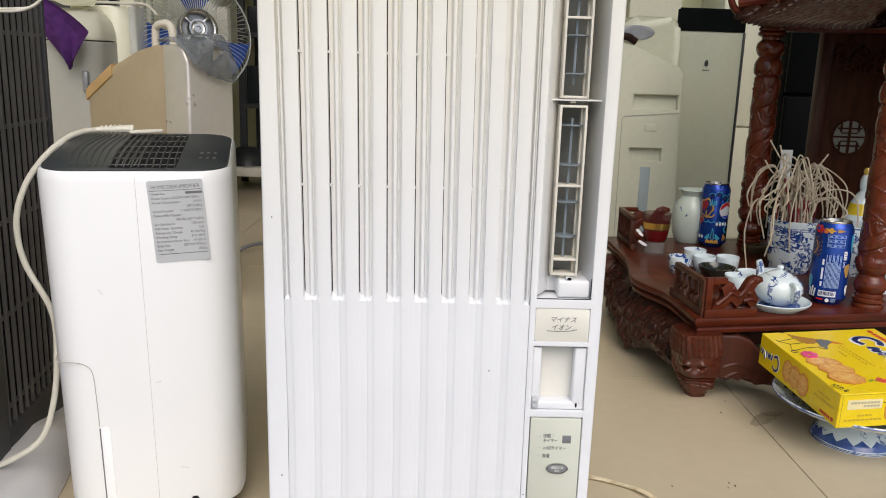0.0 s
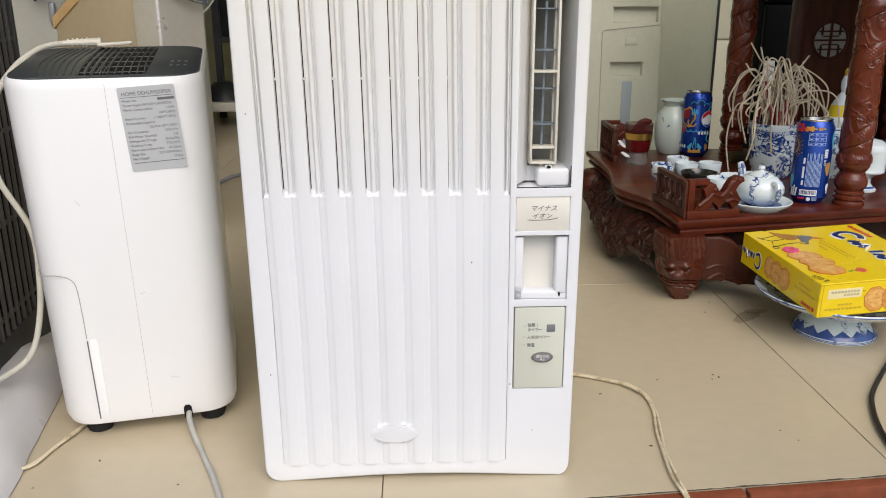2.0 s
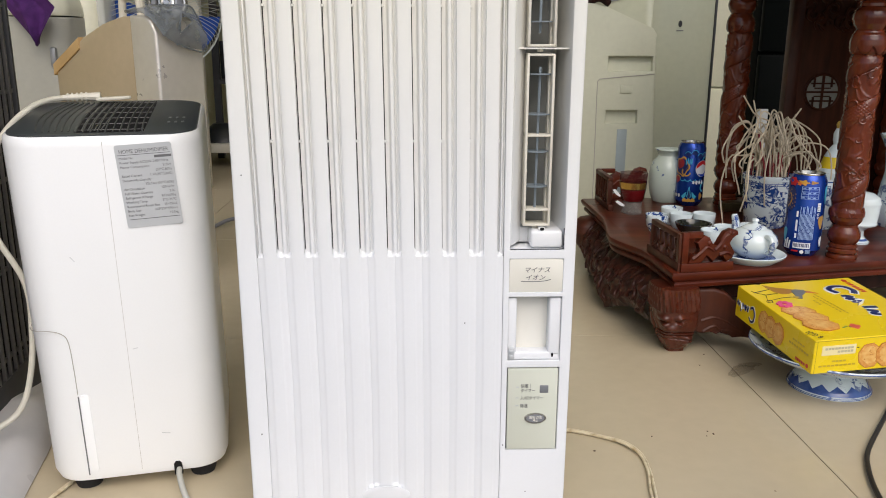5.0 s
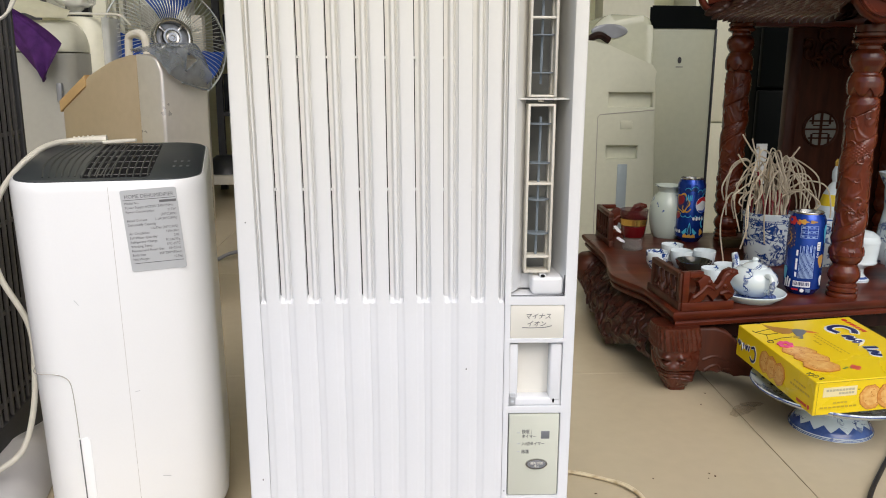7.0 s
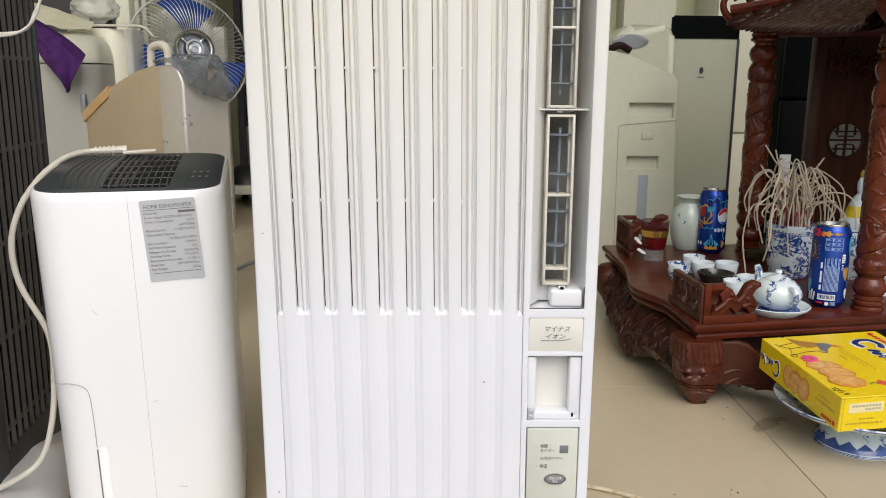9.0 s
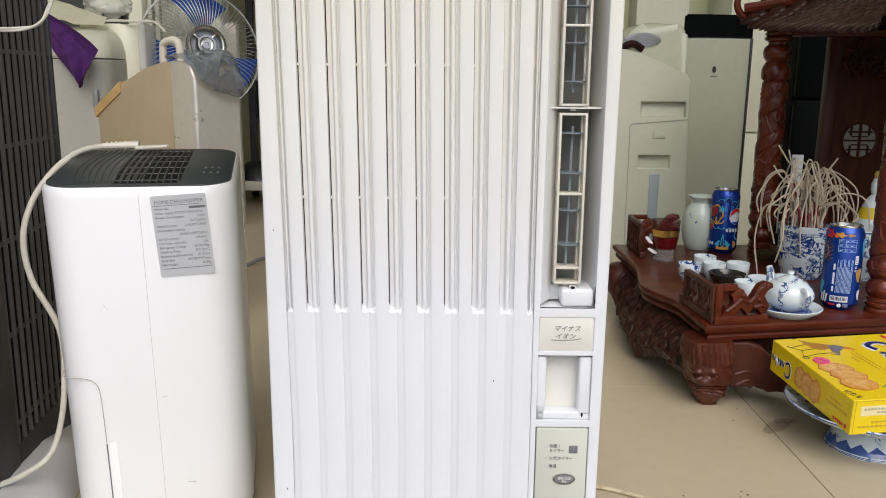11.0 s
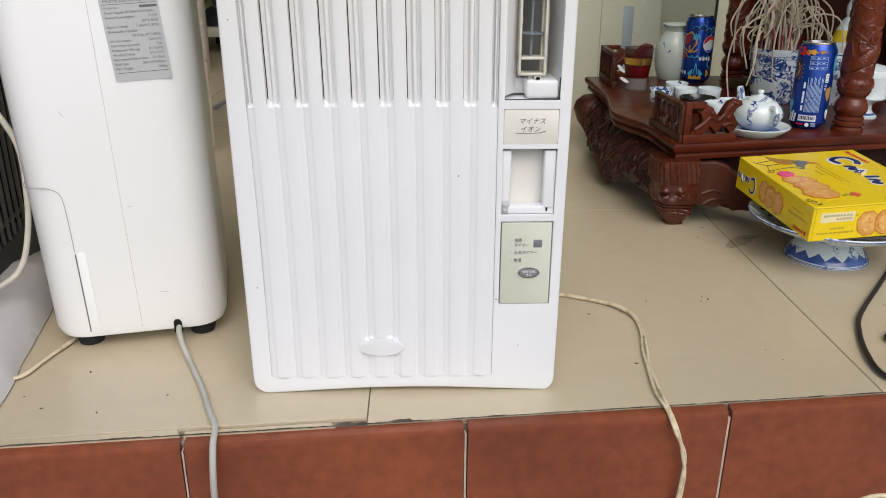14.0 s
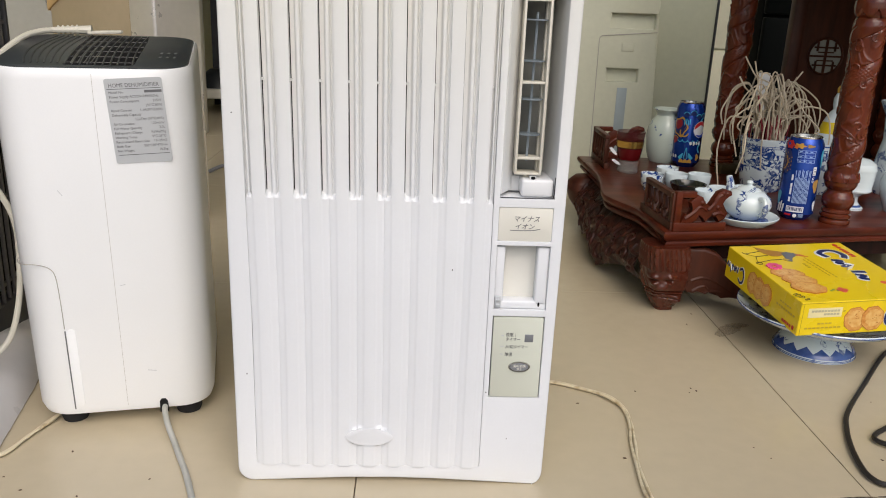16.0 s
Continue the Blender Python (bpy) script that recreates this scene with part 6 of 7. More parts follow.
cord([(1.00, 1.46, 0.005), (0.88, 1.425, 0.005), (0.816, 1.386, 0.005), (0.717, 1.270, 0.005), (0.645, 1.181, 0.005), (0.619, 1.134, 0.005), (0.600, 1.085, 0.005), (0.589, 1.040, 0.005), (0.589, 1.016, 0.005), (0.600, 1.003, 0.005), (0.64, 1.000, 0.005), (0.72, 1.014, 0.005),
      (0.78, 1.06, 0.005), (0.76, 1.115, 0.005), (0.70, 1.145, 0.005), (0.664, 1.130, 0.005), (0.645, 1.113, 0.005), (0.646, 1.098, 0.006), (0.665, 1.082, 0.009), (0.72, 1.07, 0.012), (0.9, 1.10, 0.005)], 0.0034, "cord_black", "black power cord looped on the tiles")

for x in (0.285, 0.463, 0.565):
    cord([(x - 0.075, edge(x) - 0.05, -0.166), (x - 0.045, edge(x) - 0.048, -0.126), (x, edge(x) - 0.046, -0.108), (x + 0.045, edge(x) - 0.048, -0.126), (x + 0.075, edge(x) - 0.05, -0.166)], 0.0026, "cord_yellow", "loop of aged clear cord below the step")

# the dehumidifier's spare cord with its plug
plug = thing("plug_cord", (-0.375, 1.332, 0.466), 0, "white power cord with a moulded plug lying over the dehumidifier", "cord")
rel = lambda pts: [(x + 0.375 - 0.024 * min(1, max(0, (x + 0.49) / 0.06)), y - 1.332, z - 0.466) for x, y, z in pts]
part("cable", tube(rel([(-0.430, 1.316, 0.4745), (-0.448, 1.300, 0.473), (-0.468, 1.275, 0.466), (-0.492, 1.245, 0.446), (-0.508, 1.220, 0.412), (-0.516, 1.205, 0.368), (-0.508, 1.20, 0.315), (-0.466, 1.195, 0.250), (-0.461, 1.19, 0.185), (-0.468, 1.18, 0.130),
                        (-0.490, 1.17, 0.088), (-0.520, 1.16, 0.065), (-0.56, 1.15, 0.050), (-0.60, 1.14, 0.045)]), 0.0039, 10, 8), "cord", plug)
bm = tube(rel([(-0.384, 1.331, 0.4755), (-0.404, 1.326, 0.4755), (-0.430, 1.316, 0.4748)]), 0.0088, 10, 3, flat=0.75, taper=0.0052)
grip = part("plug_body", bm, "cord", plug)
for k in range(5):
    f = 0.35 + 0.12 * k
    part("grip_ring", tube(rel([(-0.384 - 0.046 * f, 1.331 - 0.0145 * f, 0.4752), (-0.3860 - 0.046 * f, 1.3304 - 0.0145 * f, 0.4752)]), 0.0078 - 0.0026 * f, 12, 1), "cord", grip)
part("plug_cap", prism([(-0.036, -0.007), (-0.010, -0.008), (0.006, -0.004), (0.008, 0.000), (-0.008, 0.007), (-0.036, 0.007)], 0.0060, 0.0105, "z", 0.0015, m=pose(0, 0, 0, 0, -3, 12)), "cord", plug, "flat pale cover over the plug's pins")

# ---- the tall dark grille unit and the plastic sheet ----
def grille_unit():
    """Local x along the grille (away from the camera), y inwards."""
    g = thing("outdoor_unit", (-0.530, 0.960, 0), 96.6, "dark grey metal outdoor unit with a barred grille", "outdoor unit")
    L, H0, D = 0.525, 0.92, 0.30
    # solid block painted black for the darkness inside the unit
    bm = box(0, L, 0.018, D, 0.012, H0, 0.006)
    part("casing", bm, "void", g, "black block standing for the unlit interior behind the bars")
    part("front_panel", box(0, 0.262, -0.004, 0.02, 0.012, H0, 0.006), "grille", g, "smooth dark grey panel")
    part("side_shell", box(0, L, 0.03, D + 0.004, 0.008, H0 + 0.004, 0.008), "grille", g)
    bm = box(0.258, L, -0.002, 0.02, 0.012, 0.075, 0.003)
    box(0.258, L, -0.002, 0.02, H0 - 0.03, H0, 0.003, bm=bm)
    box(L - 0.010, L, -0.002, 0.02, 0.07, H0 - 0.02, 0.003, bm=bm)
    part("grille_frame", bm, "grille", g)
    k = 0
    x = 0.270
    while x < L - 0.012:
        part("bar", box(x - 0.0026, x + 0.0026, -0.001, 0.0035, 0.07, H0 - 0.025), "bar", g, smooth=0)
        x += 0.0225
    for i in range(7):
        z = 0.099 + 0.1255 * i
        part("crossbar", box(0.26, L - 0.008, 0.002, 0.0055, z - 0.0028, z + 0.0028), "bar", g, smooth=0)
    for x in (0.05, L - 0.05):
        part("foot", box(x - 0.03, x + 0.03, 0.01, D - 0.02, 0, 0.0125), "rubber", g)
    part("foot_rail", box(0.01, L - 0.01, -0.003, 0.012, 0.0, 0.013, 0.002), "grille", g)


grille_unit()
for s in (-0.0013, 0.0013):
    cord([(-0.70, 1.14, 0.620), (-0.595, 1.145, 0.618 + s), (-0.53, 1.15 + s, 0.622), (-0.474, 1.15, 0.621 - s), (-0.446, 1.15 - s, 0.627), (-0.432 + s, 1.15, 0.645), (-0.421 - s, 1.15, 0.672), (-0.413 + s, 1.15, 0.71), (-0.42, 1.16, 0.79), (-0.47, 1.17, 0.88),
          (-0.56, 1.18, 0.933), (-0.68, 1.18, 0.933)], 0.0016, "cord", "thin white twin cable draped over the outdoor unit")


def plastic(u, v):
    """A milky sheet lying puffed on the floor beside the unit."""
    y = 0.905 + v * 0.56
    right = float(np.interp(y, [0.90, 0.996, 1.093, 1.221, 1.30, 1.47], [-0.430, -0.444, -0.463, -0.485, -0.503, -0.560]))
    left = -0.538 - 0.116 * (y - 0.96) / 1.0 - 0.002
    x = right + u * (left - right)
    h = 0.046 * (1 - math.exp(-5 * max(0, u))) * min(1, (1 - v) * 3 + 0.1) * min(1, (v + 0.01) * 8)
    h += 0.005 * noise.noise(Vector((x * 14, y * 9, 0.3))) * min(1, u * 5) + 0.002 * noise.noise(Vector((x * 50, y * 34, 2))) * min(1, u * 5)
    return (x + 0.0025 * noise.noise(Vector((y * 20, 0, 5))), y, max(0.0015, 0.002 + h))


tagged(part("plastic_sheet", sheet(40, 60, plastic), "sheet", smooth=60), "crumpled milky plastic sheet lying beside the grey unit", "plastic sheet")

# ---- appliances at the back, beside the dehumidifier ----
def beige_purifier():
    p = thing("air_purifier", (-0.578, 2.02, 0), 60, "beige and silver air purifier with a sloping top", "air purifier")
    side = [(0.012, 0.0), (0.268, 0.0), (0.271, 0.03), (0.270, 0.478), (0.262, 0.492), (0.17, 0.556), (0.10, 0.583), (0.072, 0.591), (0.03, 0.600), (0.012, 0.601)]
    part("body", prism(side, 0.0, 0.130, "x", 0.006), "beige", p, "beige side casing")
    face = [(0.0135, 0.0), (0.0135, 0.602), (-0.030, 0.601), (-0.050, 0.592), (-0.062, 0.566), (-0.063, 0.02), (-0.052, 0.0)]
    part("front_panel", prism(face, -0.002, 0.136, "x", 0.007, seg=4), "silver_pl", p, "satin silver front")
    strip = [(0.180, 0.530), (0.180, 0.556), (0.2740, 0.496), (0.2740, 0.470)]
    part("trim_strip", prism(strip, -0.004, 0.03, "x", 0.002), "tan", p, "tan plastic trim")
    part("handle", tube([(0.10, 0.148, 0.545), (0.10, 0.146, 0.626), (0.098, 0.136, 0.646), (0.098, 0.102, 0.650), (0.10, 0.090, 0.632), (0.10, 0.088, 0.575)], 0.009, 10, 6), "cream", p, "cream carrying handle")
    return p


beige_purifier()


COVER_TOP = [(-0.606, 2.05, 0.607), (-0.556, 2.07, 0.625), (-0.512, 2.08, 0.626), (-0.477, 2.085, 0.625), (-0.464, 2.095, 0.607), (-0.454, 2.105, 0.575)]
COVER_LOW = [(-0.590, 2.03, 0.606), (-0.552, 2.00, 0.606), (-0.522, 1.978, 0.585), (-0.508, 1.985, 0.560), (-0.490, 2.02, 0.541), (-0.448, 2.090, 0.526)]


def cover(u, v):
    """A thin clear tray hanging over the purifier's corner."""
    k = min(4, int(u * 5))
    f = u * 5 - k
    top, low = Vector(COVER_TOP[k]).lerp(Vector(COVER_TOP[k + 1]), f), Vector(COVER_LOW[k]).lerp(Vector(COVER_LOW[k + 1]), f)
    q = top.lerp(low, v)
    return q + Vector((0.012 * math.sin(math.pi * v) * u, -0.018 * math.sin(math.pi * v), 0.004 * math.sin(math.pi * v) + 0.004 * noise.noise(q * 38) + 0.0015 * noise.noise(q * 110)))


tray = thing("plastic_cover", (-0.5, 2.06, 0.6), 0, "grey-blue clear plastic tray hanging over the purifier", "cover")
bm = sheet(50, 24, cover, m=Matrix.Translation((0.5, -2.06, -0.6)), skip=lambda u, v: 0.30 < v < 0.74 and abs(u - 0.70 - 0.12 * (v - 0.3)) < 0.105 * (1 - (v - 0.30) / 0.50))
part("tray_shell", bm, "tray_clear", tray, smooth=60)
part("tray_rim", tube([Vector(q) + Vector((0.5, -2.064, -0.6)) for q in COVER_TOP[1:] + COVER_LOW[:3:-1]], 0.0020, 6, 5), "tray_clear", tray, "rolled clear rim")
ring = [Vector(cover(a, b)) + Vector((0.5, -2.062, -0.6)) for a, b in ((0.595, 0.30), (0.70, 0.29), (0.805, 0.30), (0.785, 0.52), (0.755, 0.72), (0.69, 0.60), (0.595, 0.30))]
part("tray_handle", tube(ring, 0.0024, 6, 4), "tray_clear", tray)


def portable_unit():
    p = thing("portable_air_conditioner", (-1.16, 2.60, 0), 0, "pale grey portable air conditioner with a rounded control top", "air conditioner")
    part("body", prism(rounded(-0.12, 0.196, 0.0, 0.34, 0.055), 0.02, 0.613, "z", 0.006, seg=3), "grey_body", p, "grey lower casing with its shade put into the colour")
    bm = bmesh.new()
    rings = [[bm.verts.new((x, y, z)) for x, y in rounded(-0.12 + i, 0.196 - i, i + f, 0.34 - i, 0.055)] for i, f, z in
             ((0.001, 0, 0.6165), (0.0, 0, 0.622), (0.001, 0.002, 0.640), (0.008, 0.010, 0.668), (0.020, 0.020, 0.690), (0.036, 0.040, 0.704), (0.050, 0.075, 0.710))]
    for a, b in zip(rings, rings[1:]):
        for i in range(len(a)):
            bm.faces.new((a[i], a[(i + 1) % len(a)], b[(i + 1) % len(a)], b[i]))
    bm.faces.new(rings[0][::-1])
    bm.faces.new(rings[-1])
    part("control_top", bm, "grey_pl", p, "rounded glossy control top", 60)
    part("display", box(0.132, 0.150, -0.002, 0.004, 0.631, 0.636), "ink_grey", p)
    part("control_ridge", tube([(0.02, -0.001, 0.622), (0.10, -0.001, 0.623), (0.118, 0.000, 0.632), (0.112, 0.006, 0.656), (0.085, 0.020, 0.688)], 0.002, 6, 6), "app_white", p)
    part("side_clip", box(0.152, 0.170, -0.014, 0.004, 0.472, 0.530, 0.006), "grey_btn", p, "dark grey clip")
    part("base", box(-0.11, 0.19, 0.01, 0.33, 0, 0.03), "black", p)


portable_unit()


def cloth(u, v):
    """Hanging from one corner over the control top."""
    a, b, c, d = Vector((-1.150, 2.585, 0.752)), Vector((-1.035, 2.575, 0.722)), Vector((-0.958, 2.560, 0.632)), Vector((-1.020, 2.560, 0.536))
    e = Vector((-1.125, 2.58, 0.660))
    left, right = a.lerp(e, min(1, v * 1.6)).lerp(d, max(0, v - 0.4) / 0.6), a.lerp(b, min(1, v * 1.6)).lerp(c, min(1, max(0, v - 0.1) / 0.55)).lerp(d, max(0, v - 0.65) / 0.35)
    q = left.lerp(right, u)
    fold = 0.010 * math.sin(u * 9 + v * 3) * (0.3 + v) + 0.006 * noise.noise(Vector((u * 6, v * 6, 3)))
    return q + Vector((0, fold - 0.012, 0.004 * math.sin(u * 14)))


tagged(part("cloth", sheet(28, 28, cloth), "purple", smooth=70), "dark purple cloth hanging over the portable air conditioner", "cloth")
fm = thing("packing_sheet", (-1.10, 2.66, 0.712), 0, "white folded packing sheet lying on the portable unit", "packing")


def packing(u, v):
    x = -0.10 + 0.20 * u
    z = 0.088 - 0.050 * u - 0.014 * u * u - v * (0.072 - 0.030 * u + 0.010 * math.sin(9 * u))
    return (x, 0.06 - 0.075 * v + 0.006 * noise.noise(Vector((x * 20, v * 4, 1))), max(0.0, z + 0.004 * noise.noise(Vector((x * 25, v * 3, 7)))))


bm = sheet(24, 12, packing)
bmesh.ops.solidify(bm, geom=bm.faces[:], thickness=0.006)
part("folded_sheet", bm, "fridge_white", fm, smooth=50)


def crumpled(u, v):
    a, b = 2 * math.pi * u, math.pi * (v - 0.5)
    q = Vector((math.cos(a) * math.cos(b), math.sin(a) * math.cos(b), math.sin(b)))
    r = 1 + 0.30 * noise.noise(q * 1.6) + 0.16 * (1 - 2 * abs(noise.noise(q * 3.5))) - 0.10
    return (-1.02 + 0.075 * r * q.x, 2.80 + 0.05 * r * q.y, 0.777 + 0.046 * r * q.z)


tagged(part("plastic_bag", sheet(44, 26, crumpled), "wrap", smooth=50), "crumpled clear plastic bag on the portable unit", "bag")

hb = thing("humidifier", (-1.030, 2.83, 0), 0, "white rounded humidifier tower with a translucent side", "humidifier")
part("tower", prism(rounded(-0.085, 0.098, -0.08, 0.10, 0.05), 0.0, 0.722, "z", 0.006), "fridge_white", hb)
part("side_window", prism(rounded(0.092, 0.116, -0.05, 0.06, 0.010), 0.02, 0.722, "z", 0.004), "clear", hb, "translucent side tank")
part("tap", box(0.02, 0.062, -0.105, -0.07, 0.545, 0.580, 0.008), "cream", hb)
ad = thing("adaptor", (-1.010, 2.80, 0.722), 12, "small black adaptor with a socket face on the humidifier", "adaptor")
part("case", box(-0.03, 0.038, -0.03, 0.03, 0, 0.036, 0.004), "black", ad)
part("socket", box(0.0, 0.035, -0.033, -0.028, 0.008, 0.028, 0.002), "void", ad)
cord([(-1.05, 2.745, 0.725), (-1.0, 2.748, 0.730), (-0.93, 2.745, 0.729), (-0.87, 2.75, 0.727), (-0.84, 2.76, 0.70)], 0.004, "cord", "white cable lying on the humidifier")


def electric_fan():
    f = thing("electric_fan", (-0.811, 3.00, 0), 33, "electric fan with deep blue blades and chrome wire guard", "fan")
    z, R = 0.654, 0.199
    part("base", lathe([(0, 0), (0.105, 0), (0.110, 0.012), (0.095, 0.03), (0.03, 0.05), (0.02, 0.07), (0, 0.07)], 40), "cream", f)
    part("pole", lathe([(0.014, 0.05), (0.014, 0.62)], 16), "metal", f)
    part("motor", lathe([(0, 0.0), (0.045, 0.005), (0.055, 0.03), (0.055, 0.09), (0.03, 0.13), (0, 0.135)], 28, m=Matrix.Translation((0, 0.03, z)) @ pose(0, 0, 0, -90)), "cream", f)
    F = Matrix.Translation((0, -0.02, z)) @ pose(0, 0, 0, 77) @ Matrix.Diagonal((1, 1, 1.35, 1))
    hub = part("hub_rim", lathe([(0.050, 0.044), (0.052, 0.052), (0.056, 0.054), (0.058, 0.050), (0.062, 0.054), (0.066, 0.050), (0.067, 0.042), (0.060, 0.038)], 48, m=F), "metal", f, "ringed chrome centre")
    part("hub_well", lathe([(0, 0.036), (0.052, 0.036), (0.053, 0.046)], 40, m=F), "grey_btn", hub, "dark ring between the chrome rings")
    part("hub_disc", lathe([(0, 0.048), (0.006, 0.048), (0.008, 0.052), (0.014, 0.052), (0.016, 0.048), (0.022, 0.049), (0.024, 0.053), (0.030, 0.053), (0.033, 0.047), (0.034, 0.036)], 40, m=F), "metal", hub, "stepped chrome disc")
    for k in range(4):
        part("hub_spoke", box(0.030, 0.054, -0.004, 0.004, 0.040, 0.047, 0.001, m=F @ pose(0, 0, 0, 0, 0, 45 + 90 * k)), "metal", hub)
    for k in (88, 197, 314):
        def blade(u, v, k=k):
            a = radians(k) + 1.0 * (u - 0.5) * (0.65 + 0.55 * v)
            r = 0.03 + v * 0.152
            return (r * math.cos(a), r * math.sin(a), 0.008 + 0.040 * (u - 0.5) + 0.004 * math.sin(v * 3))
        part("blade", sheet(12, 10, blade, m=F), "fan_blue", f, "deep blue blade", 60)
    for k in range(76):
        a = 2 * math.pi * k / 76
        pts = [(r * math.cos(a + b), r * math.sin(a + b), h) for r, h, b in ((0.060, 0.046, 0), (0.10, 0.052, 0.03), (0.150, 0.044, 0.06), (0.180, 0.026, 0.08), (R, 0.0, 0.08))]
        part("guard_wire", tube(pts, 0.0011, 5, 3, m=F), "wire", f)
    for r, h, t in ((R, 0.0, 0.0035), (0.150, -0.052, 0.0014)):
        part("guard_ring", tube([(r * math.cos(a), r * math.sin(a), h) for a in np.linspace(0, 2 * math.pi, 41)], t, 6, 1, m=F), "wire", f)
    for k in range(40):
        a = 2 * math.pi * k / 40
        pts = [(r * math.cos(a), r * math.sin(a), h) for r, h in ((0.05, -0.075), (0.12, -0.07), (0.165, -0.04), (R, 0.0))]
        part("guard_wire", tube(pts, 0.0011, 4, 3, m=F), "wire", f)


M["wire"] = mat("chromed_wire", (0.62, 0.64, 0.60), None, 0.3, 0.5)
electric_fan()

# clutter and walls seen past the fan
bo = thing("cream_board", (-0.775, 3.30, 0), 0, "narrow cream upright board standing behind the fan", "board")
part("board", box(-0.020, 0.019, -0.02, 0.03, 0, 0.76, 0.003), "cream", bo)
structure("wall_pier", box(-2.6, -1.02, 3.55, 3.70, 0, 3.0), "wall_white", "white painted wall pier")
fr = thing("white_fridge", (-1.085, 3.05, 0), 0, "tall white enamel fridge behind the humidifier", "fridge")
part("carcass", box(-0.078, 0.080, 0.012, 0.42, 0.02, 1.45, 0.008), "fridge_white", fr)
part("door", box(-0.078, 0.080, -0.02, 0.010, 0.03, 1.44, 0.008), "fridge_white", fr)
part("door_seal", box(-0.074, 0.076, 0.008, 0.014, 0.03, 1.44), "ink_grey", fr)
# plain board added in place of an unidentified dark grey object
bd = thing("room_divider", (-1.25, 3.10, 0), 0, "dark grey upright board behind the portable unit", "divider")
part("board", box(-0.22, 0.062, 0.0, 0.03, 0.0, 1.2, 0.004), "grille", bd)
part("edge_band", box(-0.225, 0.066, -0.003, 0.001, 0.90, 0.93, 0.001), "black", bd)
for x in (-1.000, -0.975):
    structure("door_frame", box(x, x + 0.016, 3.06, 3.09, 0, 2.2, 0.004), "grey_pl", "pale grey door frame")


def wrapped(u, v):
    x, z = -1.10 + 0.25 * u, 0.50 + 0.55 * v
    return (x, 3.35 + 0.030 * (1 - 2 * abs(noise.noise(Vector((x * 16, z * 12, 2))))) + 0.016 * noise.noise(Vector((x * 50, z * 40, 4))), z)


wr = thing("wrapped_goods", (0, 0, 0), 0, "tall carton wrapped in crinkled clear plastic", "package")
part("wrapping", sheet(50, 60, wrapped), "wrap", wr, "crinkled plastic wrap", 30)
part("carton", box(-1.09, -0.86, 3.40, 3.60, 0.0, 1.04, 0.006), "cream", wr)


def dark_shelf():
    s = thing("metal_shelf", (-0.62, 4.30, 0), 0, "dark metal shelf rack with stored boxes", "shelf")
    for x in (-0.28, 0.42):
        for y in (-0.18, 0.18):
            part("upright", box(x - 0.015, x + 0.015, y - 0.015, y + 0.015, 0, 1.9), "grille", s)
    for z in (0.35, 0.68, 1.02, 1.36, 1.70):
        part("shelf_board", box(-0.28, 0.42, -0.19, 0.19, z, z + 0.02), "grille", s)
    part("back_sheet", box(-0.28, 0.42, 0.19, 0.20, 0.35, 1.9), "black", s)


dark_shelf()
rnd = random.Random(3)
for z in (0.37, 0.70, 1.04):
    for x in (-0.84, -0.66, -0.48, -0.32):
        w, h = rnd.uniform(0.05, 0.08), rnd.uniform(0.10, 0.24)
        b = thing("storage_box", (x, 4.28, z), rnd.uniform(-8, 8), "dull stored carton on the dark shelf", "box", "cartons on the shelf")
        part("carton", box(-w, w, -0.08, 0.08, 0, h, 0.004), rnd.choice(("black", "grille", "fin", "black")), b)
lp = thing("low_platform", (-0.84, 3.85, 0), 0, "low cream plastic platform on the floor", "platform")
part("deck", box(-0.20, 0.16, -0.12, 0.16, 0.075, 0.115, 0.006), "cream", lp)
part("foot", box(-0.18, -0.15, -0.10, 0.12, 0, 0.076), "cream", lp)
part("foot", box(0.11, 0.14, -0.10, 0.12, 0, 0.076), "cream", lp)
dk = thing("dark_cloth", (-0.83, 3.86, 0.115), 0, "crumpled dark cloth on the platform", "cloth")
part("folded_cloth", lathe([(0.10, 0), (0.085, 0.04), (0.04, 0.075), (0, 0.08)], 18), "black", dk)
scrap = thing("scrap_bracket", (-0.545, 2.62, 0), 25, "bent grey metal scrap lying on the tiles", "scrap")
part("strip", tube([(-0.04, 0, 0.005), (0.0, 0.0, 0.02), (0.05, 0.01, 0.022), (0.055, 0.02, 0.004)], 0.006, 6, 5), "ink_grey", scrap)

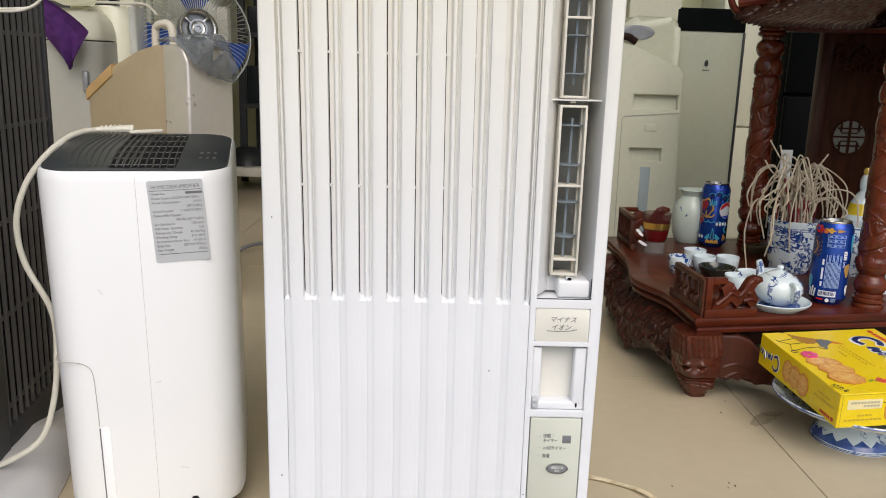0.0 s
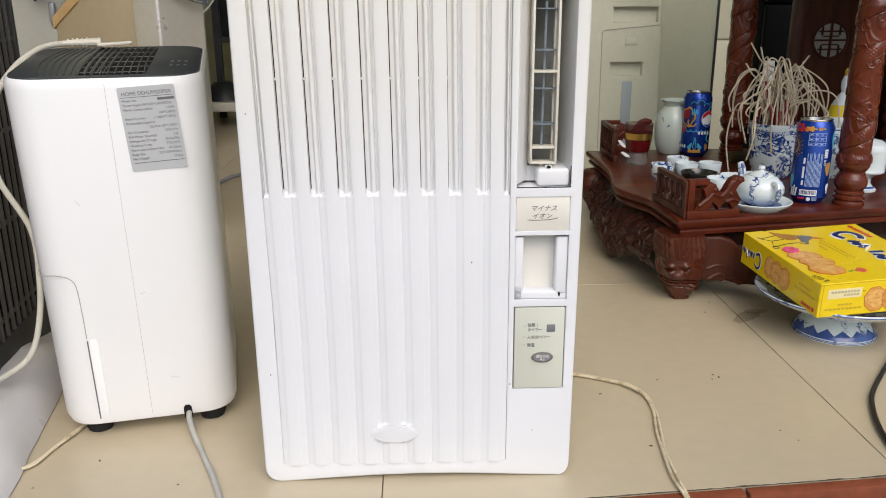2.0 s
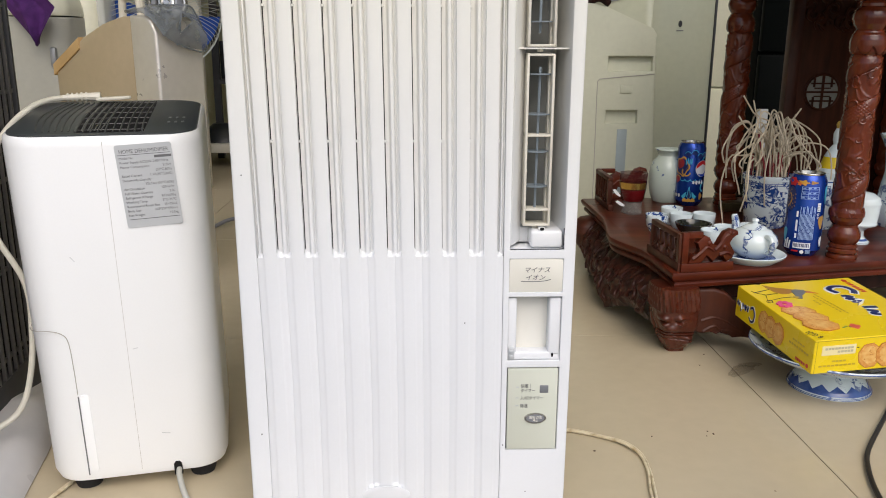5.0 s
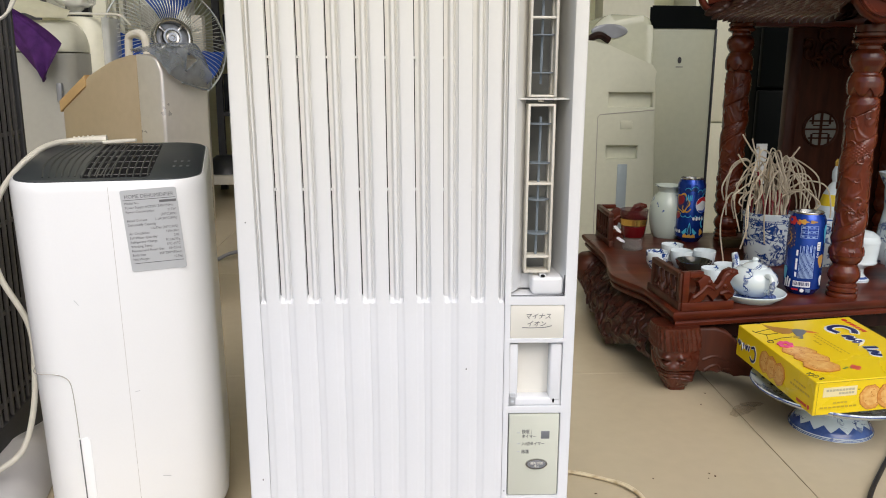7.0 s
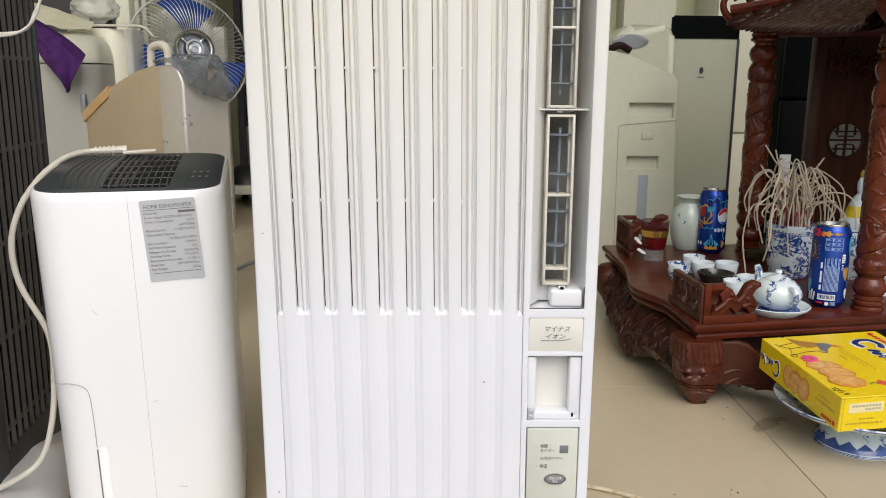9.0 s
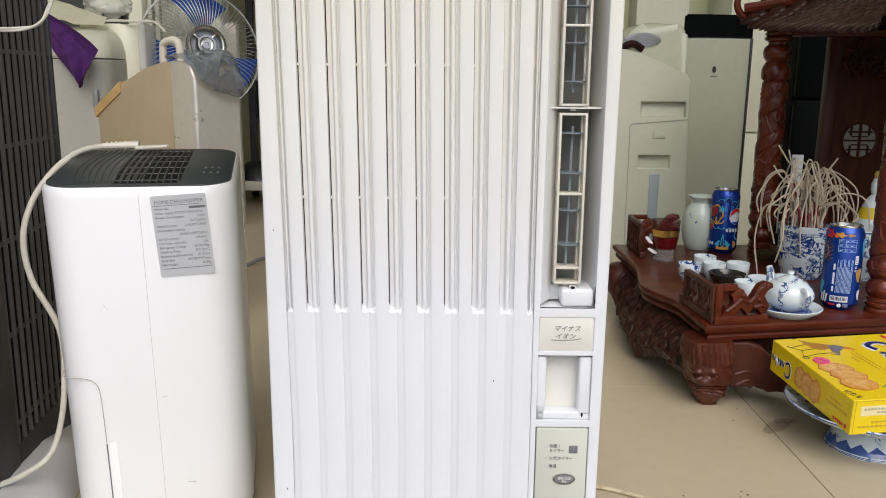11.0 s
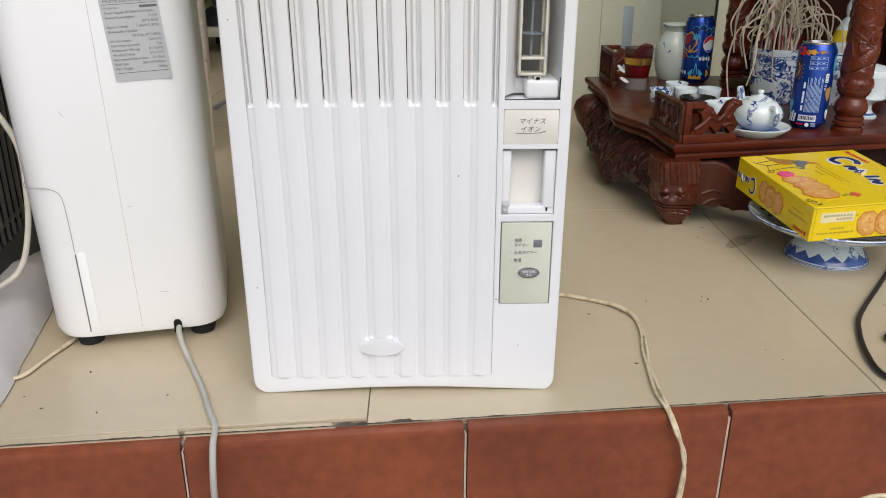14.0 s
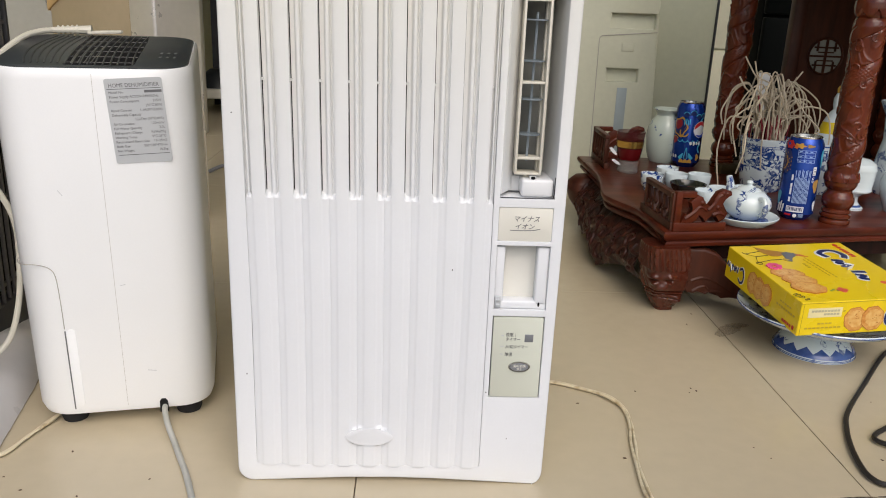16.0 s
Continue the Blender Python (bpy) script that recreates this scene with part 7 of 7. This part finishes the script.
# ---- appliances at the back, beside the altar ----
def white_cooler():
    c = thing("portable_cooler", (0.48, 2.60, 0), 0, "white portable cooler with recessed grips and a sloping top", "cooler")
    out = [(-0.06, 0.0), (0.268, 0.0), (0.262, 0.25), (0.250, 0.570), (0.238, 0.588), (0.105, 0.645), (0.06, 0.656), (-0.06, 0.662)]
    part("body", prism(out, 0.0185, 0.36, "y", 0.006), "app_white", c)
    xs, zs = [-0.06, 0.082, 0.112, 0.206, 0.243, 1.0], [0.0, 0.10, 0.314, 0.352, 0.466, 0.508, 0.565]
    bm = bmesh.new()
    g = [[bm.verts.new((x if x < 0.9 else 0.268 - 0.0316 * z, 0, z)) for x in xs] for z in zs]
    for j in range(len(zs) - 1):
        for i in range(len(xs) - 1):
            if not ((j == 2 and i == 2) or (j == 4 and i in (2, 3))):
                bm.faces.new((g[j][i], g[j][i + 1], g[j + 1][i + 1], g[j + 1][i]))
    for q in bmesh.ops.extrude_face_region(bm, geom=bm.faces[:])["geom"]:
        if isinstance(q, bmesh.types.BMVert):
            q.co.y += 0.0185
    bmesh.ops.recalc_face_normals(bm, faces=bm.faces)
    rim = [e for e in bm.edges if len(e.link_faces) == 2 and e.calc_face_angle(0) > 1.2 and max(v.co.y for v in e.verts) < 0.001 and min(v.co.z for v in e.verts) < 0.56]
    bmesh.ops.bevel(bm, geom=rim, offset=0.004, segments=3, affect="EDGES", profile=0.5)
    part("front_panel", bm, "app_white", c, "front panel with two recessed grips")
    part("front_top", prism([(-0.06, 0.5650), (0.2502, 0.5650), (0.250, 0.570), (0.238, 0.588), (0.105, 0.645), (0.06, 0.656), (-0.06, 0.662)], 0.0, 0.0185, "y"), "app_white", c)
    part("panel_seam", tube([(0.085, -0.001, 0.0), (0.082, -0.001, 0.436), (0.088, -0.001, 0.444), (0.25, -0.001, 0.458)], 0.0012, 5, 1), "seam_grey", c)
    part("catch", box(0.150, 0.186, -0.003, 0.003, 0.402, 0.426, 0.002), "app_white", c)
    part("level_window", box(0.148, 0.178, -0.002, 0.004, 0.10, 0.297, 0.002), "cooler_window", c, "pale blue-grey level window")


M["dome_white"] = mat("glossy_cream_white", (0.54, 0.55, 0.42), (0.50, 0.51, 0.39), 0.2, scale=3)
M["cooler_window"] = mat("level_window", (0.36, 0.42, 0.44), (0.32, 0.38, 0.40), 0.3)
white_cooler()


def dome_unit():
    d = thing("floor_unit", (0.655, 2.80, 0), 0, "white floor appliance with a domed top and grey window", "appliance")
    shell = [(-0.11, 0.0), (0.092, 0.0), (0.092, 0.62), (0.088, 0.705)] + [(0.088 - 0.030 * (1 - math.cos(t)), 0.705 + 0.031 * math.sin(t)) for t in np.linspace(0.3, 1.57, 6)]
    shell += [(-0.020 - 0.090 * math.sin(t), 0.640 + 0.100 * math.cos(t)) for t in np.linspace(0.15, 1.45, 10)] + [(-0.11, 0.62)]
    part("body", prism(shell, -0.09, 0.12, "y", 0.022, seg=5), "dome_white", d, "smooth white shell with a rounded shoulder", 60)
    part("window", prism(ellipse(-0.045, 0.688, 0.056, 0.021), -0.094, -0.088, "y", 0.003), "grey_btn", d, "grey oval window")
    part("knob", tube([(-0.13, -0.115, 0.652), (-0.085, -0.12, 0.675), (-0.05, -0.115, 0.660)], 0.011, 8, 5), "dark_shaded_wood", d, "dark brown knob")


dome_unit()


def tower_purifier():
    t = thing("tower_purifier", (0.855, 2.78, 0), 4, "tall white purifier with a glossy black control band", "air purifier")
    w = 0.106

    def face(u, v):
        x = -w + 2 * w * u
        return (x, -0.022 * (1 - (x / w) ** 2) - 0.004, v * 0.694 + 0.004)
    part("front", sheet(24, 8, face), "tower_white", t, "gently curved white front")
    back = [(-w, 0.0), (w, 0.0), (w, 0.20), (w - 0.03, 0.26), (-w + 0.095, 0.26)]
    part("body", prism(back, 0, 0.765, "z", 0.004), "app_white", t)
    part("edge_strip", box(w - 0.001, w + 0.006, -0.010, 0.02, 0.02, 0.70, 0.002), "black", t, "black edge strip")

    def band(u, v):
        x = -w - 0.002 + (2 * w + 0.006) * u
        return (x, -0.024 * (1 - (x / w) ** 2) - 0.006 if abs(x) < w else -0.006, 0.700 + v * 0.064)
    part("control_band", sheet(24, 4, band), "gloss_black", t, "glossy black control band")
    part("lid", prism(inset(back, 0.006), 0.764, 0.770, "z", 0.002), "gloss_black", t, "black lid")
    part("round_mark", prism(ellipse(-0.012, 0.604, 0.006, 0.010, 14), -0.0275, -0.0262, "y"), "ink", t)
    part("print_bar", box(-0.023, -0.001, -0.0275, -0.0262, 0.582, 0.585), "ink_grey", t)


M["tower_white"] = mat("satin_white_front", (0.49, 0.51, 0.395), (0.46, 0.48, 0.375), 0.35, scale=3)
M["gloss_black"] = mat("glossy_black", (0.004, 0.005, 0.005), None, 0.35, spec=0.03)
tower_purifier()


def tall_cabinet():
    c = thing("tall_cabinet", (1.09, 3.00, 0), 0, "tall white cabinet standing against the wall", "cabinet")
    part("carcass", box(-0.13, 0.095, 0.0, 0.22, 0, 1.70, 0.005), "wall_white", c)
    part("door", box(-0.128, 0.092, -0.016, -0.002, 0.40, 1.69, 0.004), "wall_white", c)
    part("door", box(-0.128, 0.092, -0.016, -0.002, 0.01, 0.395, 0.004), "wall_white", c)
    d = thing("black_fridge", (1.36, 2.90, 0), 0, "black glossy fridge beside the cabinet", "fridge")
    part("carcass", box(-0.205, 0.30, 0.0, 0.30, 0, 1.60, 0.008), "gloss_black", d)
    part("door", box(-0.205, 0.30, -0.03, -0.002, 0.52, 1.595, 0.006), "gloss_black", d)
    part("door", box(-0.205, 0.30, -0.03, -0.002, 0.02, 0.51, 0.006), "gloss_black", d)
    part("sticker", box(-0.199, -0.162, -0.033, -0.0295, 0.20, 0.335), "label", d, "pale grey sticker")


tall_cabinet()
structure("pillar", box(0.68, 0.86, 3.12, 3.25, 0, 3.0), "wall_cream", "cream painted pillar")
structure("window_frame", box(0.44, 0.47, 3.20, 3.25, 0.5, 2.2, 0.004), "grey_pl", "pale window frame")
structure("window_frame", box(0.62, 0.645, 3.20, 3.25, 0.5, 2.2, 0.004), "grey_pl", "pale window frame")

# ---- floor tiles, step tiles and the grit on them ----
def tiles():
    gap = 0.0007
    xs = [-0.028 + 0.6 * k for k in range(-5, 6)]
    ys = [None, 1.654, 2.454, 3.254, 4.054, 4.854]
    for a, b in zip(xs, xs[1:]):
        a, b = max(a, -2.6), min(b, 2.6)
        for i in range(len(ys)):
            y1 = ys[i + 1] if i + 1 < len(ys) else 5.1
            back = 0.016 if b < 0.3 else 0.004
            if i == 0:
                o = [(a + gap, edge(a) + back), (b - gap, edge(b) + (0.004 if b > 0.3 else back)), (b - gap, y1 - gap), (a + gap, y1 - gap)]
            else:
                o = [(a + gap, ys[i] + gap), (b - gap, ys[i] + gap), (b - gap, y1 - gap), (a + gap, y1 - gap)]
            part("tile", prism(o, -0.010, 0.0, "z", 0.0003, seg=1), "tile", floor, smooth=0)
    # narrow slips along the edge
    for a, b, d in ((-2.6, -0.826, 0.0145), (-0.824, -0.226, 0.0145), (-0.222, -0.062, 0.010)):
        part("tile_slip", prism([(a, edge(a) + 0.002), (b, edge(b) + 0.002), (b - 0.006, edge(b) + d), (a, edge(a) + d)], -0.010, -0.0003, "z", 0.0003, seg=1), "tile", floor, smooth=0)
    # ragged dirt caught along the edge of the step

    def dirt(u, v):
        x = -0.9 + 2.2 * u
        w = 0.0030 + 0.0050 * max(0.0, 0.5 + noise.noise(Vector((x * 30, 0, 0))) + 0.6 * noise.noise(Vector((x * 110, 3, 0))))
        w *= 0.45 if x < -0.06 else (0.40 if x > 0.02 else 0.9)
        return (x, edge(x) + 0.0005 + v * w, 0.0006)
    part("edge_dirt", sheet(900, 1, dirt), "dirt", floor, smooth=0)


tiles()
for x, y, a, b, t in ((0.585, 1.475, 0.040, 0.016, 40), (0.610, 1.50, 0.022, 0.012, 10),):
    rs = random.Random(int(1000 * (x + 2)))
    o = [(a * math.cos(q) * rs.uniform(0.7, 1.15), b * math.sin(q) * rs.uniform(0.7, 1.15)) for q in np.linspace(0, 6.0, 18)]
    part("stain", prism(o, 0.0001, 0.0003, "z", m=Matrix.Translation((x, y, 0)) @ pose(0, 0, 0, 0, 0, t)), "stain", floor, smooth=0)
step = structure("step_riser", prism([(-2.6, edge(-2.6)), (2.6, edge(2.6)), (2.6, edge(2.6) + 0.0025), (-2.6, edge(-2.6) + 0.0025)], -0.17, -0.006, "z"), "mortar_dark", "riser of the shop step under red tiles")
turn = math.degrees(math.atan(0.083))
for k in range(-8, 9):
    x = -0.222 + 0.3015 * k
    m = Matrix.Translation((x, edge(x), 0)) @ pose(0, 0, 0, 0, 0, turn)
    w = 0.3015 / math.cos(radians(turn))
    bm = prism([(-0.003, -0.17), (-0.003, -0.0056), (0.0030, -0.0054), (0.0030, -0.0026), (-0.0060, -0.0028), (-0.0100, -0.0045), (-0.0118, -0.0120), (-0.0105, -0.017), (-0.0100, -0.17)], 0.0022, w - 0.0022, "x", 0.0008, seg=1, m=m)
    part("riser_tile", bm, "terracotta", step, smooth=40)
    part("riser_joint", box(-0.0010 - 0.0004 * (k % 3), 0.0008, -0.0100, -0.002, -0.17, -0.0125, m=m), "mortar", step)

rnd = random.Random(11)
for x, y in ((0.36, 1.24), (0.452, 1.245), (0.446, 1.253), (0.44, 1.239), (0.63, 1.065), (0.487, 1.065), (0.475, 1.09), (0.268, 1.20), (0.30, 1.06), (-0.37, 1.055), (-0.425, 1.00), (-0.395, 0.975), (-0.262, 1.0), (0.70, 1.22), (0.545, 1.55), (0.52, 1.50), (-0.33, 0.965)):
    s = rnd.uniform(0.0009, 0.0019)
    g = lathe([(0, 0), (s, 0), (s * 0.8, s * 0.5), (0, s * 0.7)], 6, m=Matrix.Translation((x, y, 0)) @ pose(0, 0, 0, 0, 0, rnd.uniform(0, 180)) @ Matrix.Diagonal((1.5, 0.8, 0.7, 1)))
    tagged(part("grit", g, "grit"), "tiny dark crumb of grit on the floor tiles", "grit", "grit on the floor")
